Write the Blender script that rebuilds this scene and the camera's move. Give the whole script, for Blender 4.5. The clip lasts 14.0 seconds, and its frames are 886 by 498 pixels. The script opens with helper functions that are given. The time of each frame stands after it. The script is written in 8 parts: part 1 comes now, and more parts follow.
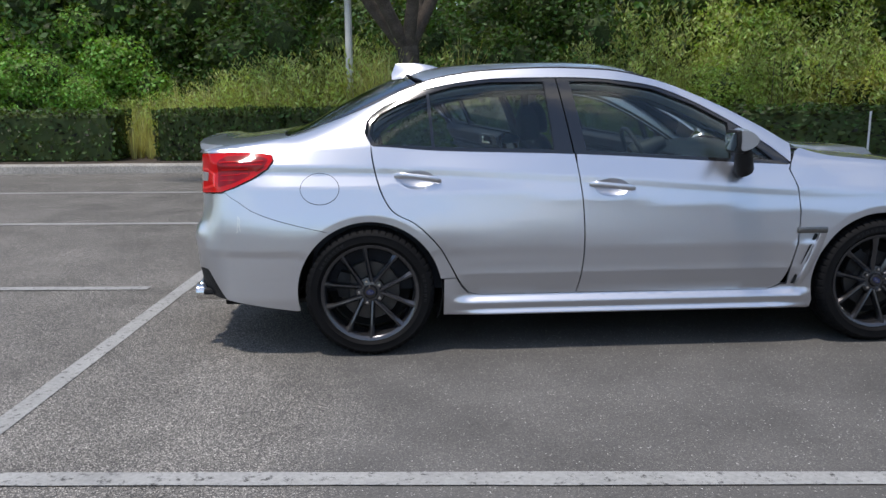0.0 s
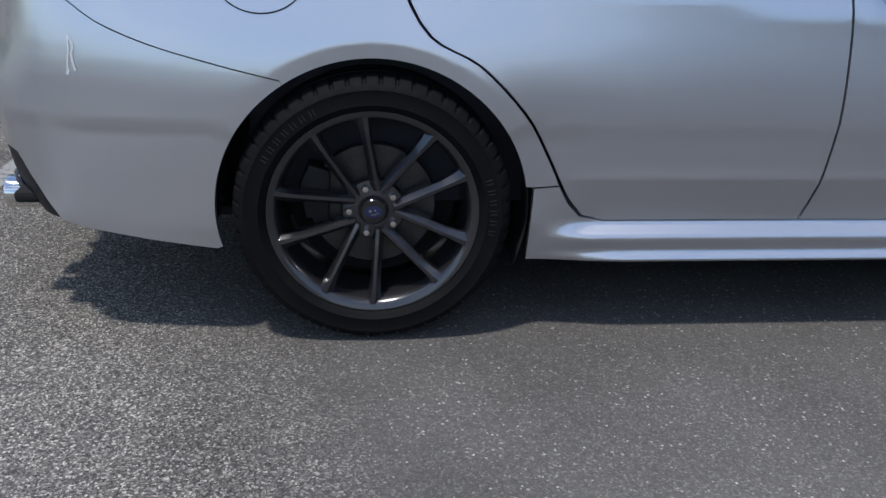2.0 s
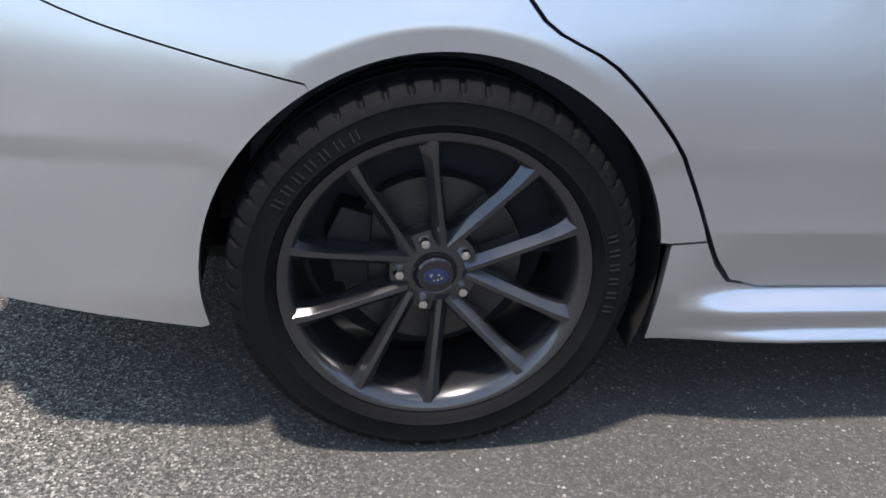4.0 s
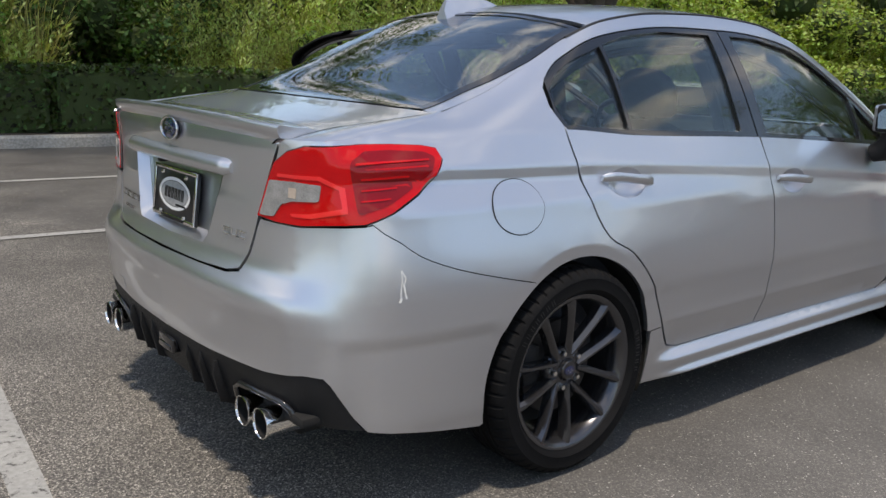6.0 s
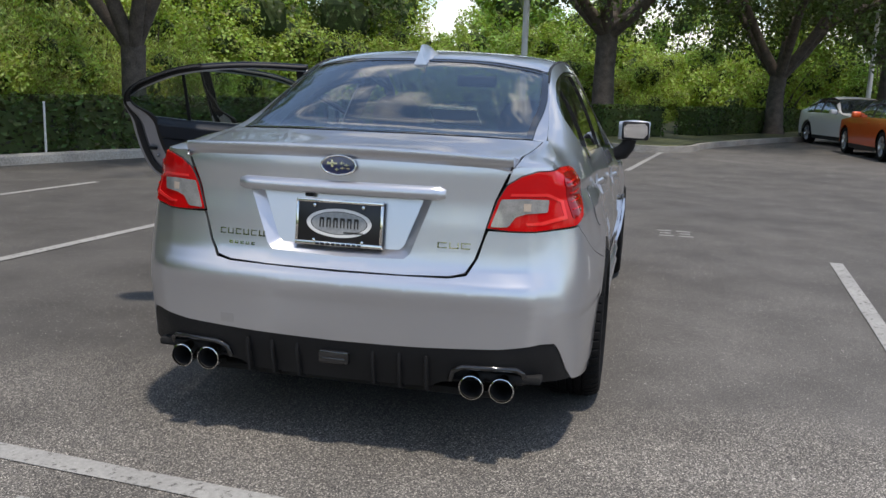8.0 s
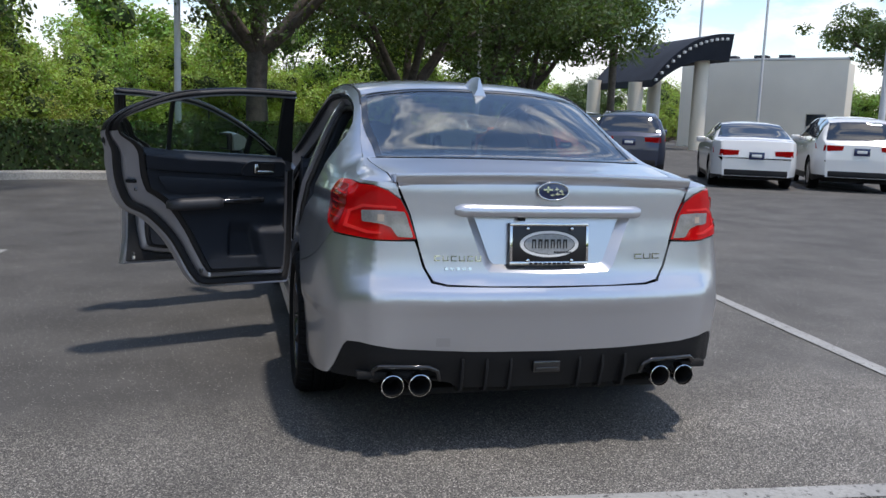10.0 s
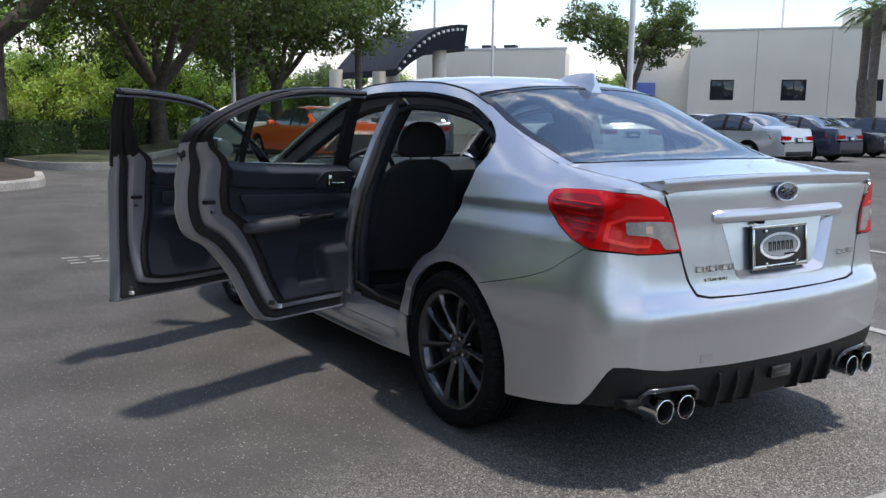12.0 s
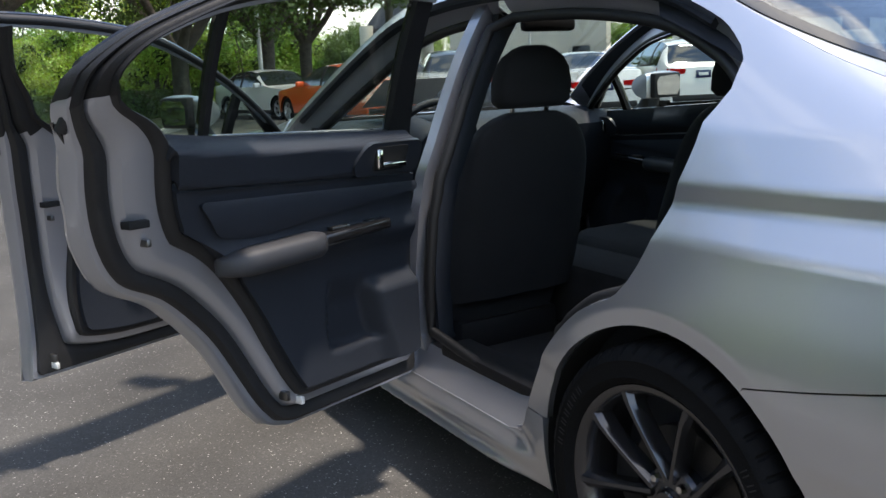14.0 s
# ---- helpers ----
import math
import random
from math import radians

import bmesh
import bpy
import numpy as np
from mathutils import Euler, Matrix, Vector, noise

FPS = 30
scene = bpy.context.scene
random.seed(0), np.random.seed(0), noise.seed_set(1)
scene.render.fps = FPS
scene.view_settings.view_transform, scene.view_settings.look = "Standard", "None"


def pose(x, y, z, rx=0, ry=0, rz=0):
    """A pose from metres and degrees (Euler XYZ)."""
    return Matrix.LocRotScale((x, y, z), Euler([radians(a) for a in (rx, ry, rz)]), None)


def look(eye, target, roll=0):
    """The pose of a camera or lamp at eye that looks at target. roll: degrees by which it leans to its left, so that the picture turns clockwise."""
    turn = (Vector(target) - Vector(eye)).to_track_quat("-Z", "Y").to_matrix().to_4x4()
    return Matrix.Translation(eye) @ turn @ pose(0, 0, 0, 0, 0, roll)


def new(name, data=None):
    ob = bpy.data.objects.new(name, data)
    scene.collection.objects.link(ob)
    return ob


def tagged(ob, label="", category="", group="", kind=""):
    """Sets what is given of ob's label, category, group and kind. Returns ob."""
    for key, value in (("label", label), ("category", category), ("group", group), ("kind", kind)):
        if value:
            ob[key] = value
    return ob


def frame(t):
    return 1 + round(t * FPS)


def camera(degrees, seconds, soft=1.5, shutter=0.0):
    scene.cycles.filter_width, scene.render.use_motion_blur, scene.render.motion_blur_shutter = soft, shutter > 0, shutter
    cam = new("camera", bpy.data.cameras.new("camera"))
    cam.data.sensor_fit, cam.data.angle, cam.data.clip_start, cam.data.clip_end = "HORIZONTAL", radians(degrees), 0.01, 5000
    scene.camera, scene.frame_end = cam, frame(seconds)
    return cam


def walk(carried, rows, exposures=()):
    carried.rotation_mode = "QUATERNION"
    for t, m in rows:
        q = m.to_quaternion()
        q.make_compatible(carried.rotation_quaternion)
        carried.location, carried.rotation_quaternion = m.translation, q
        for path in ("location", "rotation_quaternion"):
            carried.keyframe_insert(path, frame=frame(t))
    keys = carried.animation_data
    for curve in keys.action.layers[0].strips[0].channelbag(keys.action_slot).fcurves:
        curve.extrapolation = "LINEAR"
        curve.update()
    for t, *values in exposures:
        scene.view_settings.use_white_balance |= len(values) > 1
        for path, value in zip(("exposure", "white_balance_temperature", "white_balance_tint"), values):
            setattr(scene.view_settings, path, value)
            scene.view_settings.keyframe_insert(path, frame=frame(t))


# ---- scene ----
cam = camera(54.8, 14.0)
PATH = [
    (0, (0.099, -5.071, 1.353), (0.225, -3.111, 0.976), -0.5),
    (0.5, (-0.049, -4.515, 1.282), (0.189, -2.572, 0.875), 0.2),
    (1, (-0.051, -3.905, 1.209), (0.142, -1.975, 0.721), 0.3),
    (1.5, (-0.033, -3.293, 1.15), (0.191, -1.407, 0.522), 1.2),
    (2, (-0.027, -2.731, 1.05), (0.161, -0.906, 0.254), 1.9),
    (2.2, (-0.028, -2.53, 0.995), (0.139, -0.727, 0.147), 1.6),
    (4.5, (-0.346, -2.020, 0.975), (0.031, -0.273, 0.082), 5.9),
    (5, (-0.737, -2.249, 1.115), (-0.082, -0.523, 0.345), 1.8),
    (5.5, (-1.307, -2.494, 1.156), (-0.428, -0.828, 0.483), 0.6),
    (6, (-1.893, -2.51, 1.247), (-0.649, -1.005, 0.812), 2.1),
    (6.5, (-2.49, -2.318, 1.285), (-0.939, -1.132, 0.854), 2.9),
    (7, (-2.973, -1.993, 1.284), (-1.288, -0.978, 0.924), 1.8),
    (7.5, (-3.362, -1.529, 1.278), (-1.561, -0.738, 0.916), 1.4),
    (7.7, (-3.491, -1.319, 1.283), (-1.635, -0.67, 0.916), 1.7),
    (9.8, (-3.887, 0.941, 1.26), (-1.954, 0.534, 0.949), 1.8),
    (10, (-3.899, 1.175, 1.27), (-1.982, 0.691, 0.969), 2.1),
    (10.5, (-3.767, 1.682, 1.269), (-1.909, 1.005, 0.969), 1.2),
    (11, (-3.567, 2.154, 1.289), (-1.778, 1.318, 0.972), 0.7),
    (11.5, (-3.258, 2.523, 1.254), (-1.532, 1.564, 0.94), 1.3),
    (12, (-2.844, 2.742, 1.274), (-1.182, 1.673, 0.965), 0.8),
    (12.5, (-2.413, 2.787, 1.286), (-0.861, 1.566, 0.969), 0.5),
    (13, (-1.954, 2.578, 1.244), (-0.422, 1.34, 0.897), -0.2),
    (13.5, (-1.487, 2.301, 1.183), (0.043, 1.064, 0.821), -0.6),
    (14, (-1.114, 1.965, 1.175), (0.582, 0.987, 0.768), -2.6),
]
walk(cam, [(t, look(eye, target, roll)) for t, eye, target, roll in PATH],
     [(0.0, 0.45, 6750, 13), (1.0, 0.47, 6700, 13), (2.0, 0.26, 6500, 12), (4.5, 1.12, 7200, 12), (5.0, 0.50, 7450, 14), (5.5, 0.48, 7650, 14), (6.5, 0.55, 7450, 12), (7.5, 0.52, 7300, 13), (10.0, 0.43, 6700, 13), (11.5, 0.59, 6800, 14), (12.5, 0.77, 7000, 14), (13.5, 1.10, 7350, 16), (14.0, 1.26, 7200, 13)])

# ---- light ----
SUN = Vector((-0.20, -0.20, 1.0)).normalized()
world = bpy.data.worlds.new("world")
scene.world = world
world.use_nodes = True
wn, wl = world.node_tree.nodes, world.node_tree.links
bg = wn["Background"]
sky = wn.new("ShaderNodeTexSky")
sky.sky_type, sky.sun_disc = "NISHITA", False
sky.sun_elevation = math.asin(SUN.z)
sky.sun_rotation = math.atan2(SUN.x, SUN.y)
sky.air_density, sky.dust_density, sky.ozone_density = 1.0, 0.0, 1.4
# broken fair-weather cloud over the blue
wtc = wn.new("ShaderNodeTexCoord")
wmap = wn.new("ShaderNodeMapping")
wmap.inputs["Scale"].default_value = (1.0, 1.0, 2.6)
wnoise = wn.new("ShaderNodeTexNoise")
wnoise.inputs["Scale"].default_value, wnoise.inputs["Detail"].default_value, wnoise.inputs["Roughness"].default_value = 3.1, 8.0, 0.58
wramp = wn.new("ShaderNodeValToRGB")
wramp.color_ramp.elements[0].position, wramp.color_ramp.elements[1].position = 0.515, 0.63
wmix = wn.new("ShaderNodeMix")
wmix.data_type = "RGBA"
wmix.inputs["B"].default_value = (6.6, 6.8, 7.1, 1)
wl.new(wtc.outputs["Generated"], wmap.inputs["Vector"])
wl.new(wmap.outputs["Vector"], wnoise.inputs["Vector"])
wl.new(wnoise.outputs["Fac"], wramp.inputs["Fac"])
wl.new(wramp.outputs["Color"], wmix.inputs["Factor"])
wl.new(sky.outputs["Color"], wmix.inputs["A"])
wl.new(wmix.outputs["Result"], bg.inputs["Color"])
bg.inputs["Strength"].default_value = 0.15
sun = new("sun", bpy.data.lights.new("sun", "SUN"))
sun.data.energy, sun.data.angle, sun.data.color = 2.5, radians(4.0), (1.0, 0.96, 0.91)
sun.matrix_world = look(SUN * 50, (0, 0, 0))
scene.view_settings.exposure = 0.0

# ---- materials ----
def material(name, color, rough=0.5, metal=0.0, var=0.0, scale=8.0, fine=120.0, bump=0.0, bump_scale=200.0, coat=0.0, spec=0.5, tint=None, island=0.0, alpha=1.0, big=None):
    """A surface with variation at two scales (scale and fine, per metre), fine relief and optional clear coat."""
    m = bpy.data.materials.new(name)
    m.use_nodes = True
    n, l = m.node_tree.nodes, m.node_tree.links
    b = n["Principled BSDF"]
    b.inputs["Roughness"].default_value, b.inputs["Metallic"].default_value = rough, metal
    b.inputs["Specular IOR Level"].default_value = spec
    b.inputs["Coat Weight"].default_value, b.inputs["Coat Roughness"].default_value = coat, 0.03
    b.inputs["Base Color"].default_value = (*color, 1)
    geo = n.new("ShaderNodeNewGeometry")
    tc = n.new("ShaderNodeTexCoord")
    last = None
    if var > 0:
        a = n.new("ShaderNodeTexNoise")
        a.inputs["Scale"].default_value, a.inputs["Detail"].default_value = scale, 5
        c = n.new("ShaderNodeTexNoise")
        c.inputs["Scale"].default_value, c.inputs["Detail"].default_value = fine, 3
        l.new(tc.outputs["Object"], a.inputs["Vector"])
        l.new(tc.outputs["Object"], c.inputs["Vector"])
        add = n.new("ShaderNodeMath")
        add.operation = "ADD"
        l.new(a.outputs["Fac"], add.inputs[0])
        l.new(c.outputs["Fac"], add.inputs[1])
        ramp = n.new("ShaderNodeValToRGB")
        lo = [max(0, v * (1 - var)) for v in color]
        hi = [min(1, v * (1 + var)) for v in (tint or color)]
        ramp.color_ramp.elements[0].color, ramp.color_ramp.elements[1].color = (*lo, 1), (*hi, 1)
        ramp.color_ramp.elements[0].position, ramp.color_ramp.elements[1].position = 0.36, 0.64
        half = n.new("ShaderNodeMath")
        half.operation, half.inputs[1].default_value = "MULTIPLY", 0.5
        l.new(add.outputs[0], half.inputs[0])
        l.new(half.outputs[0], ramp.inputs["Fac"])
        last = ramp.outputs["Color"]
    if island > 0:
        hsv = n.new("ShaderNodeHueSaturation")
        hsv.inputs["Color"].default_value = (*color, 1)
        if last:
            l.new(last, hsv.inputs["Color"])
        mr = n.new("ShaderNodeMapRange")
        mr.inputs["To Min"].default_value, mr.inputs["To Max"].default_value = 1 - island, 1 + island
        l.new(geo.outputs["Random Per Island"], mr.inputs["Value"])
        l.new(mr.outputs["Result"], hsv.inputs["Value"])
        mh = n.new("ShaderNodeMapRange")
        mh.inputs["To Min"].default_value, mh.inputs["To Max"].default_value = 0.5 - island * 0.06, 0.5 + island * 0.06
        l.new(geo.outputs["Random Per Island"], mh.inputs["Value"])
        l.new(mh.outputs["Result"], hsv.inputs["Hue"])
        last = hsv.outputs["Color"]
    if last:
        l.new(last, b.inputs["Base Color"])
    if bump > 0:
        c = n.new("ShaderNodeTexNoise")
        c.inputs["Scale"].default_value, c.inputs["Detail"].default_value = bump_scale, 3
        l.new(tc.outputs["Object"], c.inputs["Vector"])
        bp = n.new("ShaderNodeBump")
        bp.inputs["Strength"].default_value, bp.inputs["Distance"].default_value = bump, 0.004
        l.new(c.outputs["Fac"], bp.inputs["Height"])
        l.new(bp.outputs["Normal"], b.inputs["Normal"])
    return m


def glass_material(name, tint, base=0.05):
    """Clear tinted pane: see-through, with gloss that rises towards grazing."""
    m = bpy.data.materials.new(name)
    m.use_nodes = True
    n, l = m.node_tree.nodes, m.node_tree.links
    n.remove(n["Principled BSDF"])
    tr, gl, mix = n.new("ShaderNodeBsdfTransparent"), n.new("ShaderNodeBsdfGlossy"), n.new("ShaderNodeMixShader")
    tr.inputs["Color"].default_value = (*tint, 1)
    gl.inputs["Roughness"].default_value = 0.02
    lw = n.new("ShaderNodeLayerWeight")
    lw.inputs["Blend"].default_value = 0.5
    pw = n.new("ShaderNodeMath")
    pw.operation, pw.inputs[1].default_value = "POWER", 3.2
    ma = n.new("ShaderNodeMath")
    ma.operation, ma.inputs[1].default_value, ma.inputs[2].default_value, ma.use_clamp = "MULTIPLY_ADD", 0.9, base, True
    l.new(lw.outputs["Facing"], pw.inputs[0])
    l.new(pw.outputs[0], ma.inputs[0])
    l.new(ma.outputs[0], mix.inputs[0])
    l.new(tr.outputs[0], mix.inputs[1])
    l.new(gl.outputs[0], mix.inputs[2])
    l.new(mix.outputs[0], n["Material Output"].inputs["Surface"])
    return m


def leaf_material(name, color, island=0.45):
    """Leaves: light passes partly through them; each leaf has its own tone."""
    m = material(name, color, rough=0.48, island=island, spec=0.35)
    n, l = m.node_tree.nodes, m.node_tree.links
    b = n["Principled BSDF"]
    tl, mix = n.new("ShaderNodeBsdfTranslucent"), n.new("ShaderNodeMixShader")
    mix.inputs[0].default_value = 0.35
    src = b.inputs["Base Color"].links[0].from_socket
    gain = n.new("ShaderNodeMix")
    gain.data_type, gain.blend_type = "RGBA", "MULTIPLY"
    gain.inputs["Factor"].default_value = 1.0
    gain.inputs["B"].default_value = (1.5, 1.6, 0.6, 1)
    l.new(src, gain.inputs["A"])
    l.new(gain.outputs["Result"], tl.inputs["Color"])
    l.new(b.outputs[0], mix.inputs[1])
    l.new(tl.outputs[0], mix.inputs[2])
    l.new(mix.outputs[0], n["Material Output"].inputs["Surface"])
    return m


def asphalt_material():
    """Worn asphalt: pale aggregate showing in patches, darker sealed stretches, fine grit."""
    m = bpy.data.materials.new("asphalt")
    m.use_nodes = True
    n, l = m.node_tree.nodes, m.node_tree.links
    b = n["Principled BSDF"]
    b.inputs["Roughness"].default_value = 0.85
    b.inputs["Specular IOR Level"].default_value = 0.25
    tc = n.new("ShaderNodeTexCoord")

    def tex(kind, scale, detail=4.0):
        t = n.new(kind)
        t.inputs["Scale"].default_value = scale
        if "Detail" in t.inputs:
            t.inputs["Detail"].default_value = detail
        l.new(tc.outputs["Object"], t.inputs["Vector"])
        return t

    def ramp(src, stops):
        r = n.new("ShaderNodeValToRGB")
        while len(r.color_ramp.elements) < len(stops):
            r.color_ramp.elements.new(0.5)
        for e, (p, v) in zip(r.color_ramp.elements, stops):
            e.position, e.color = p, (*v, 1) if isinstance(v, tuple) else (v, v, v, 1)
        l.new(src, r.inputs["Fac"])
        return r.outputs["Color"]

    def red(src):
        s = n.new("ShaderNodeSeparateColor")
        l.new(src, s.inputs["Color"])
        return s.outputs[0]

    def mix(a, c, f, kind="MIX"):
        x = n.new("ShaderNodeMix")
        x.data_type, x.blend_type = "RGBA", kind
        for key, v in (("A", a), ("B", c), ("Factor", f)):
            if isinstance(v, (int, float)):
                x.inputs[key].default_value = v
            else:
                l.new(v, x.inputs[key])
        return x.outputs["Result"]

    stone = tex("ShaderNodeTexVoronoi", 235.0, 0.0)
    stones = ramp(red(stone.outputs["Color"]), ((0.0, (0.045, 0.044, 0.0415)), (0.28, (0.105, 0.101, 0.094)), (0.52, (0.165, 0.156, 0.142)), (0.75, (0.262, 0.246, 0.221)), (0.90, (0.42, 0.394, 0.350)), (1.0, (0.75, 0.71, 0.63))))
    seal = tex("ShaderNodeTexVoronoi", 210.0, 0.0)
    sealed = ramp(red(seal.outputs["Color"]), ((0.0, (0.091, 0.088, 0.083)), (0.93, (0.122, 0.117, 0.110)), (0.97, (0.160, 0.153, 0.143)), (0.99, (0.30, 0.287, 0.265)), (1.0, (0.56, 0.54, 0.50))))
    sep = n.new("ShaderNodeSeparateXYZ")
    l.new(tc.outputs["Object"], sep.inputs[0])
    drift = n.new("ShaderNodeMath")
    drift.operation, drift.inputs[1].default_value = "MULTIPLY_ADD", 2.2
    l.new(tex("ShaderNodeTexNoise", 0.8, 6).outputs["Fac"], drift.inputs[0])
    l.new(sep.outputs["X"], drift.inputs[2])
    mr = n.new("ShaderNodeMapRange")
    mr.inputs["From Min"].default_value, mr.inputs["From Max"].default_value = 0.45, 1.10
    mr.inputs["To Min"].default_value, mr.inputs["To Max"].default_value = 1.0, 0.0
    l.new(drift.outputs[0], mr.inputs["Value"])
    far = ramp(tex("ShaderNodeTexNoise", 0.28, 5).outputs["Fac"], ((0.44, 0.0), (0.62, 0.8)))
    patch = mix(mr.outputs["Result"], far, 0.22)
    col = mix(sealed, stones, patch)
    wide = ramp(tex("ShaderNodeTexNoise", 0.09, 4).outputs["Fac"], ((0.3, 0.60), (0.7, 1.0)))
    col = mix(col, wide, 1.0, "MULTIPLY")
    stain = ramp(tex("ShaderNodeTexNoise", 1.7, 6).outputs["Fac"], ((0.3, 0.74), (0.64, 1.10)))
    col = mix(col, stain, 1.0, "MULTIPLY")
    l.new(col, b.inputs["Base Color"])
    bp = n.new("ShaderNodeBump")
    bp.inputs["Strength"].default_value, bp.inputs["Distance"].default_value = 0.55, 0.006
    l.new(stone.outputs["Distance"], bp.inputs["Height"])
    rise = n.new("ShaderNodeMath")
    rise.operation, rise.inputs[1].default_value, rise.inputs[2].default_value = "MULTIPLY_ADD", 0.48, 0.04
    l.new(red(patch), rise.inputs[0])
    l.new(rise.outputs[0], bp.inputs["Strength"])
    l.new(bp.outputs["Normal"], b.inputs["Normal"])
    return m


def line_material():
    """Old white road paint, worn through to the asphalt in flecks."""
    m = material("line_paint", (0.30, 0.30, 0.285), rough=0.75, var=0.18, scale=3, fine=60, bump=0.5, bump_scale=120)
    n, l = m.node_tree.nodes, m.node_tree.links
    b = n["Principled BSDF"]
    tc = n.new("ShaderNodeTexCoord")
    t = n.new("ShaderNodeTexNoise")
    t.inputs["Scale"].default_value, t.inputs["Detail"].default_value, t.inputs["Roughness"].default_value = 28, 8, 0.75
    l.new(tc.outputs["Object"], t.inputs["Vector"])
    r = n.new("ShaderNodeValToRGB")
    r.color_ramp.elements[0].position, r.color_ramp.elements[1].position = 0.37, 0.45
    l.new(t.outputs["Fac"], r.inputs["Fac"])
    x = n.new("ShaderNodeMix")
    x.data_type = "RGBA"
    x.inputs["A"].default_value = (0.06, 0.058, 0.055, 1)
    l.new(r.outputs["Color"], x.inputs["Factor"])
    l.new(b.inputs["Base Color"].links[0].from_socket, x.inputs["B"])
    l.new(x.outputs["Result"], b.inputs["Base Color"])
    return m


M_ASPHALT = asphalt_material()
M_LINE = line_material()
M_CONCRETE = material("kerb_concrete", (0.34, 0.32, 0.285), 0.9, var=0.35, scale=1.5, fine=40, bump=0.5, bump_scale=80)
M_SOIL = material("soil", (0.055, 0.042, 0.03), 0.95, var=0.5, scale=2, fine=40, bump=0.8, bump_scale=30)
M_GRASS = material("grass", (0.07, 0.08, 0.032), 0.9, var=0.5, scale=2, fine=60, bump=0.8, bump_scale=60)
M_HEDGE = leaf_material("hedge_leaf", (0.062, 0.092, 0.026), 0.9)
M_OAK = leaf_material("oak_leaf", (0.085, 0.125, 0.045), 0.45)
M_BUSH = leaf_material("bush_leaf", (0.30, 0.38, 0.095), 0.5)
M_BUSH2 = leaf_material("dark_bush_leaf", (0.23, 0.33, 0.085), 0.5)
M_BUSH3 = leaf_material("yellow_bush_leaf", (0.41, 0.42, 0.11), 0.45)
M_REED = leaf_material("reed_leaf", (0.47, 0.44, 0.20), 0.5)
M_LUSH = leaf_material("lush_leaf", (0.20, 0.34, 0.075), 0.55)
# leaves coloured dark for the shade under taller crowns
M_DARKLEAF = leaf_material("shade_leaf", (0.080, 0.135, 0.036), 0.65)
M_WISP = leaf_material("olive_leaf", (0.40, 0.45, 0.165), 0.6)
# core of hedges and crowns: their inner shade set as a dark colour
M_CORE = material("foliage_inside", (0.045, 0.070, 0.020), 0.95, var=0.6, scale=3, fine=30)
M_BARK = material("bark", (0.098, 0.080, 0.066), 0.9, var=0.5, scale=6, fine=50, bump=1.0, bump_scale=40)
M_PALMBARK = material("palm_bark", (0.16, 0.135, 0.11), 0.9, var=0.4, scale=8, fine=60, bump=0.9, bump_scale=40)
M_POLE = material("pole_paint", (0.66, 0.66, 0.65), 0.5, var=0.08, scale=3, fine=60)
M_STUCCO = material("stucco", (0.86, 0.79, 0.66), 0.9, var=0.07, scale=0.4, fine=25, bump=0.3, bump_scale=60)
M_CANOPY = material("canopy_metal", (0.032, 0.036, 0.046), 0.7, spec=0.12, var=0.2, scale=1, fine=30)
M_TRIMLIGHT = material("pale_trim", (0.62, 0.62, 0.6), 0.7, var=0.06, scale=1, fine=20)
M_BLUEDOOR = material("blue_paint", (0.09, 0.14, 0.42), 0.5, var=0.1, scale=2, fine=30)
M_DARKGLASS = material("dark_window", (0.02, 0.025, 0.03), 0.08, spec=0.8)

M_SILVER = material("silver_paint", (0.605, 0.618, 0.655), 0.30, metal=0.88, coat=1.0, var=0.015, scale=1.0, fine=900, spec=0.5)
# the body silver made darker: the door openings' shade sits in its colour
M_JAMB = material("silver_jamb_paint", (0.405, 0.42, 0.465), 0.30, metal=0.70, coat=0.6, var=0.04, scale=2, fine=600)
M_SPOIL = material("spoiler_paint", (0.545, 0.557, 0.59), 0.30, metal=0.88, coat=1.0, var=0.015, scale=1.0, fine=900)
M_BLACKGLOSS = material("gloss_black", (0.012, 0.012, 0.013), 0.12, coat=0.6, var=0.1, scale=3, fine=200)
M_BLACK = material("black_plastic", (0.011, 0.011, 0.012), 0.55, spec=0.3, var=0.25, scale=4, fine=300, bump=0.25, bump_scale=600)
# near-black: shade of gaps and hollows as colour, and black underbody parts
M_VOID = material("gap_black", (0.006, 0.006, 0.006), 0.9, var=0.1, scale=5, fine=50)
M_RUBBER = material("tyre_rubber", (0.0065, 0.0065, 0.007), 0.7, spec=0.12, var=0.3, scale=10, fine=200, bump=0.3, bump_scale=400)
M_SEAL = material("rubber_seal", (0.012, 0.012, 0.013), 0.55, var=0.2, scale=10, fine=200)
M_RIM = material("gunmetal_rim", (0.078, 0.078, 0.084), 0.22, metal=0.8, coat=0.4, var=0.06, scale=8, fine=500)
M_STEEL = material("steel", (0.20, 0.195, 0.19), 0.35, metal=1.0, var=0.15, scale=20, fine=200)
M_CHROME = material("chrome", (0.75, 0.74, 0.72), 0.09, metal=1.0, var=0.04, scale=10, fine=200)
M_RED = material("red_lens", (0.52, 0.004, 0.006), 0.07, spec=0.35, var=0.05, scale=20, fine=200)
M_RED3 = material("bright_red_lens", (0.80, 0.03, 0.03), 0.08, spec=0.5, var=0.05, scale=20, fine=200)
M_RED2 = material("deep_red_lens", (0.22, 0.003, 0.005), 0.08, spec=0.4, var=0.1, scale=20, fine=200)
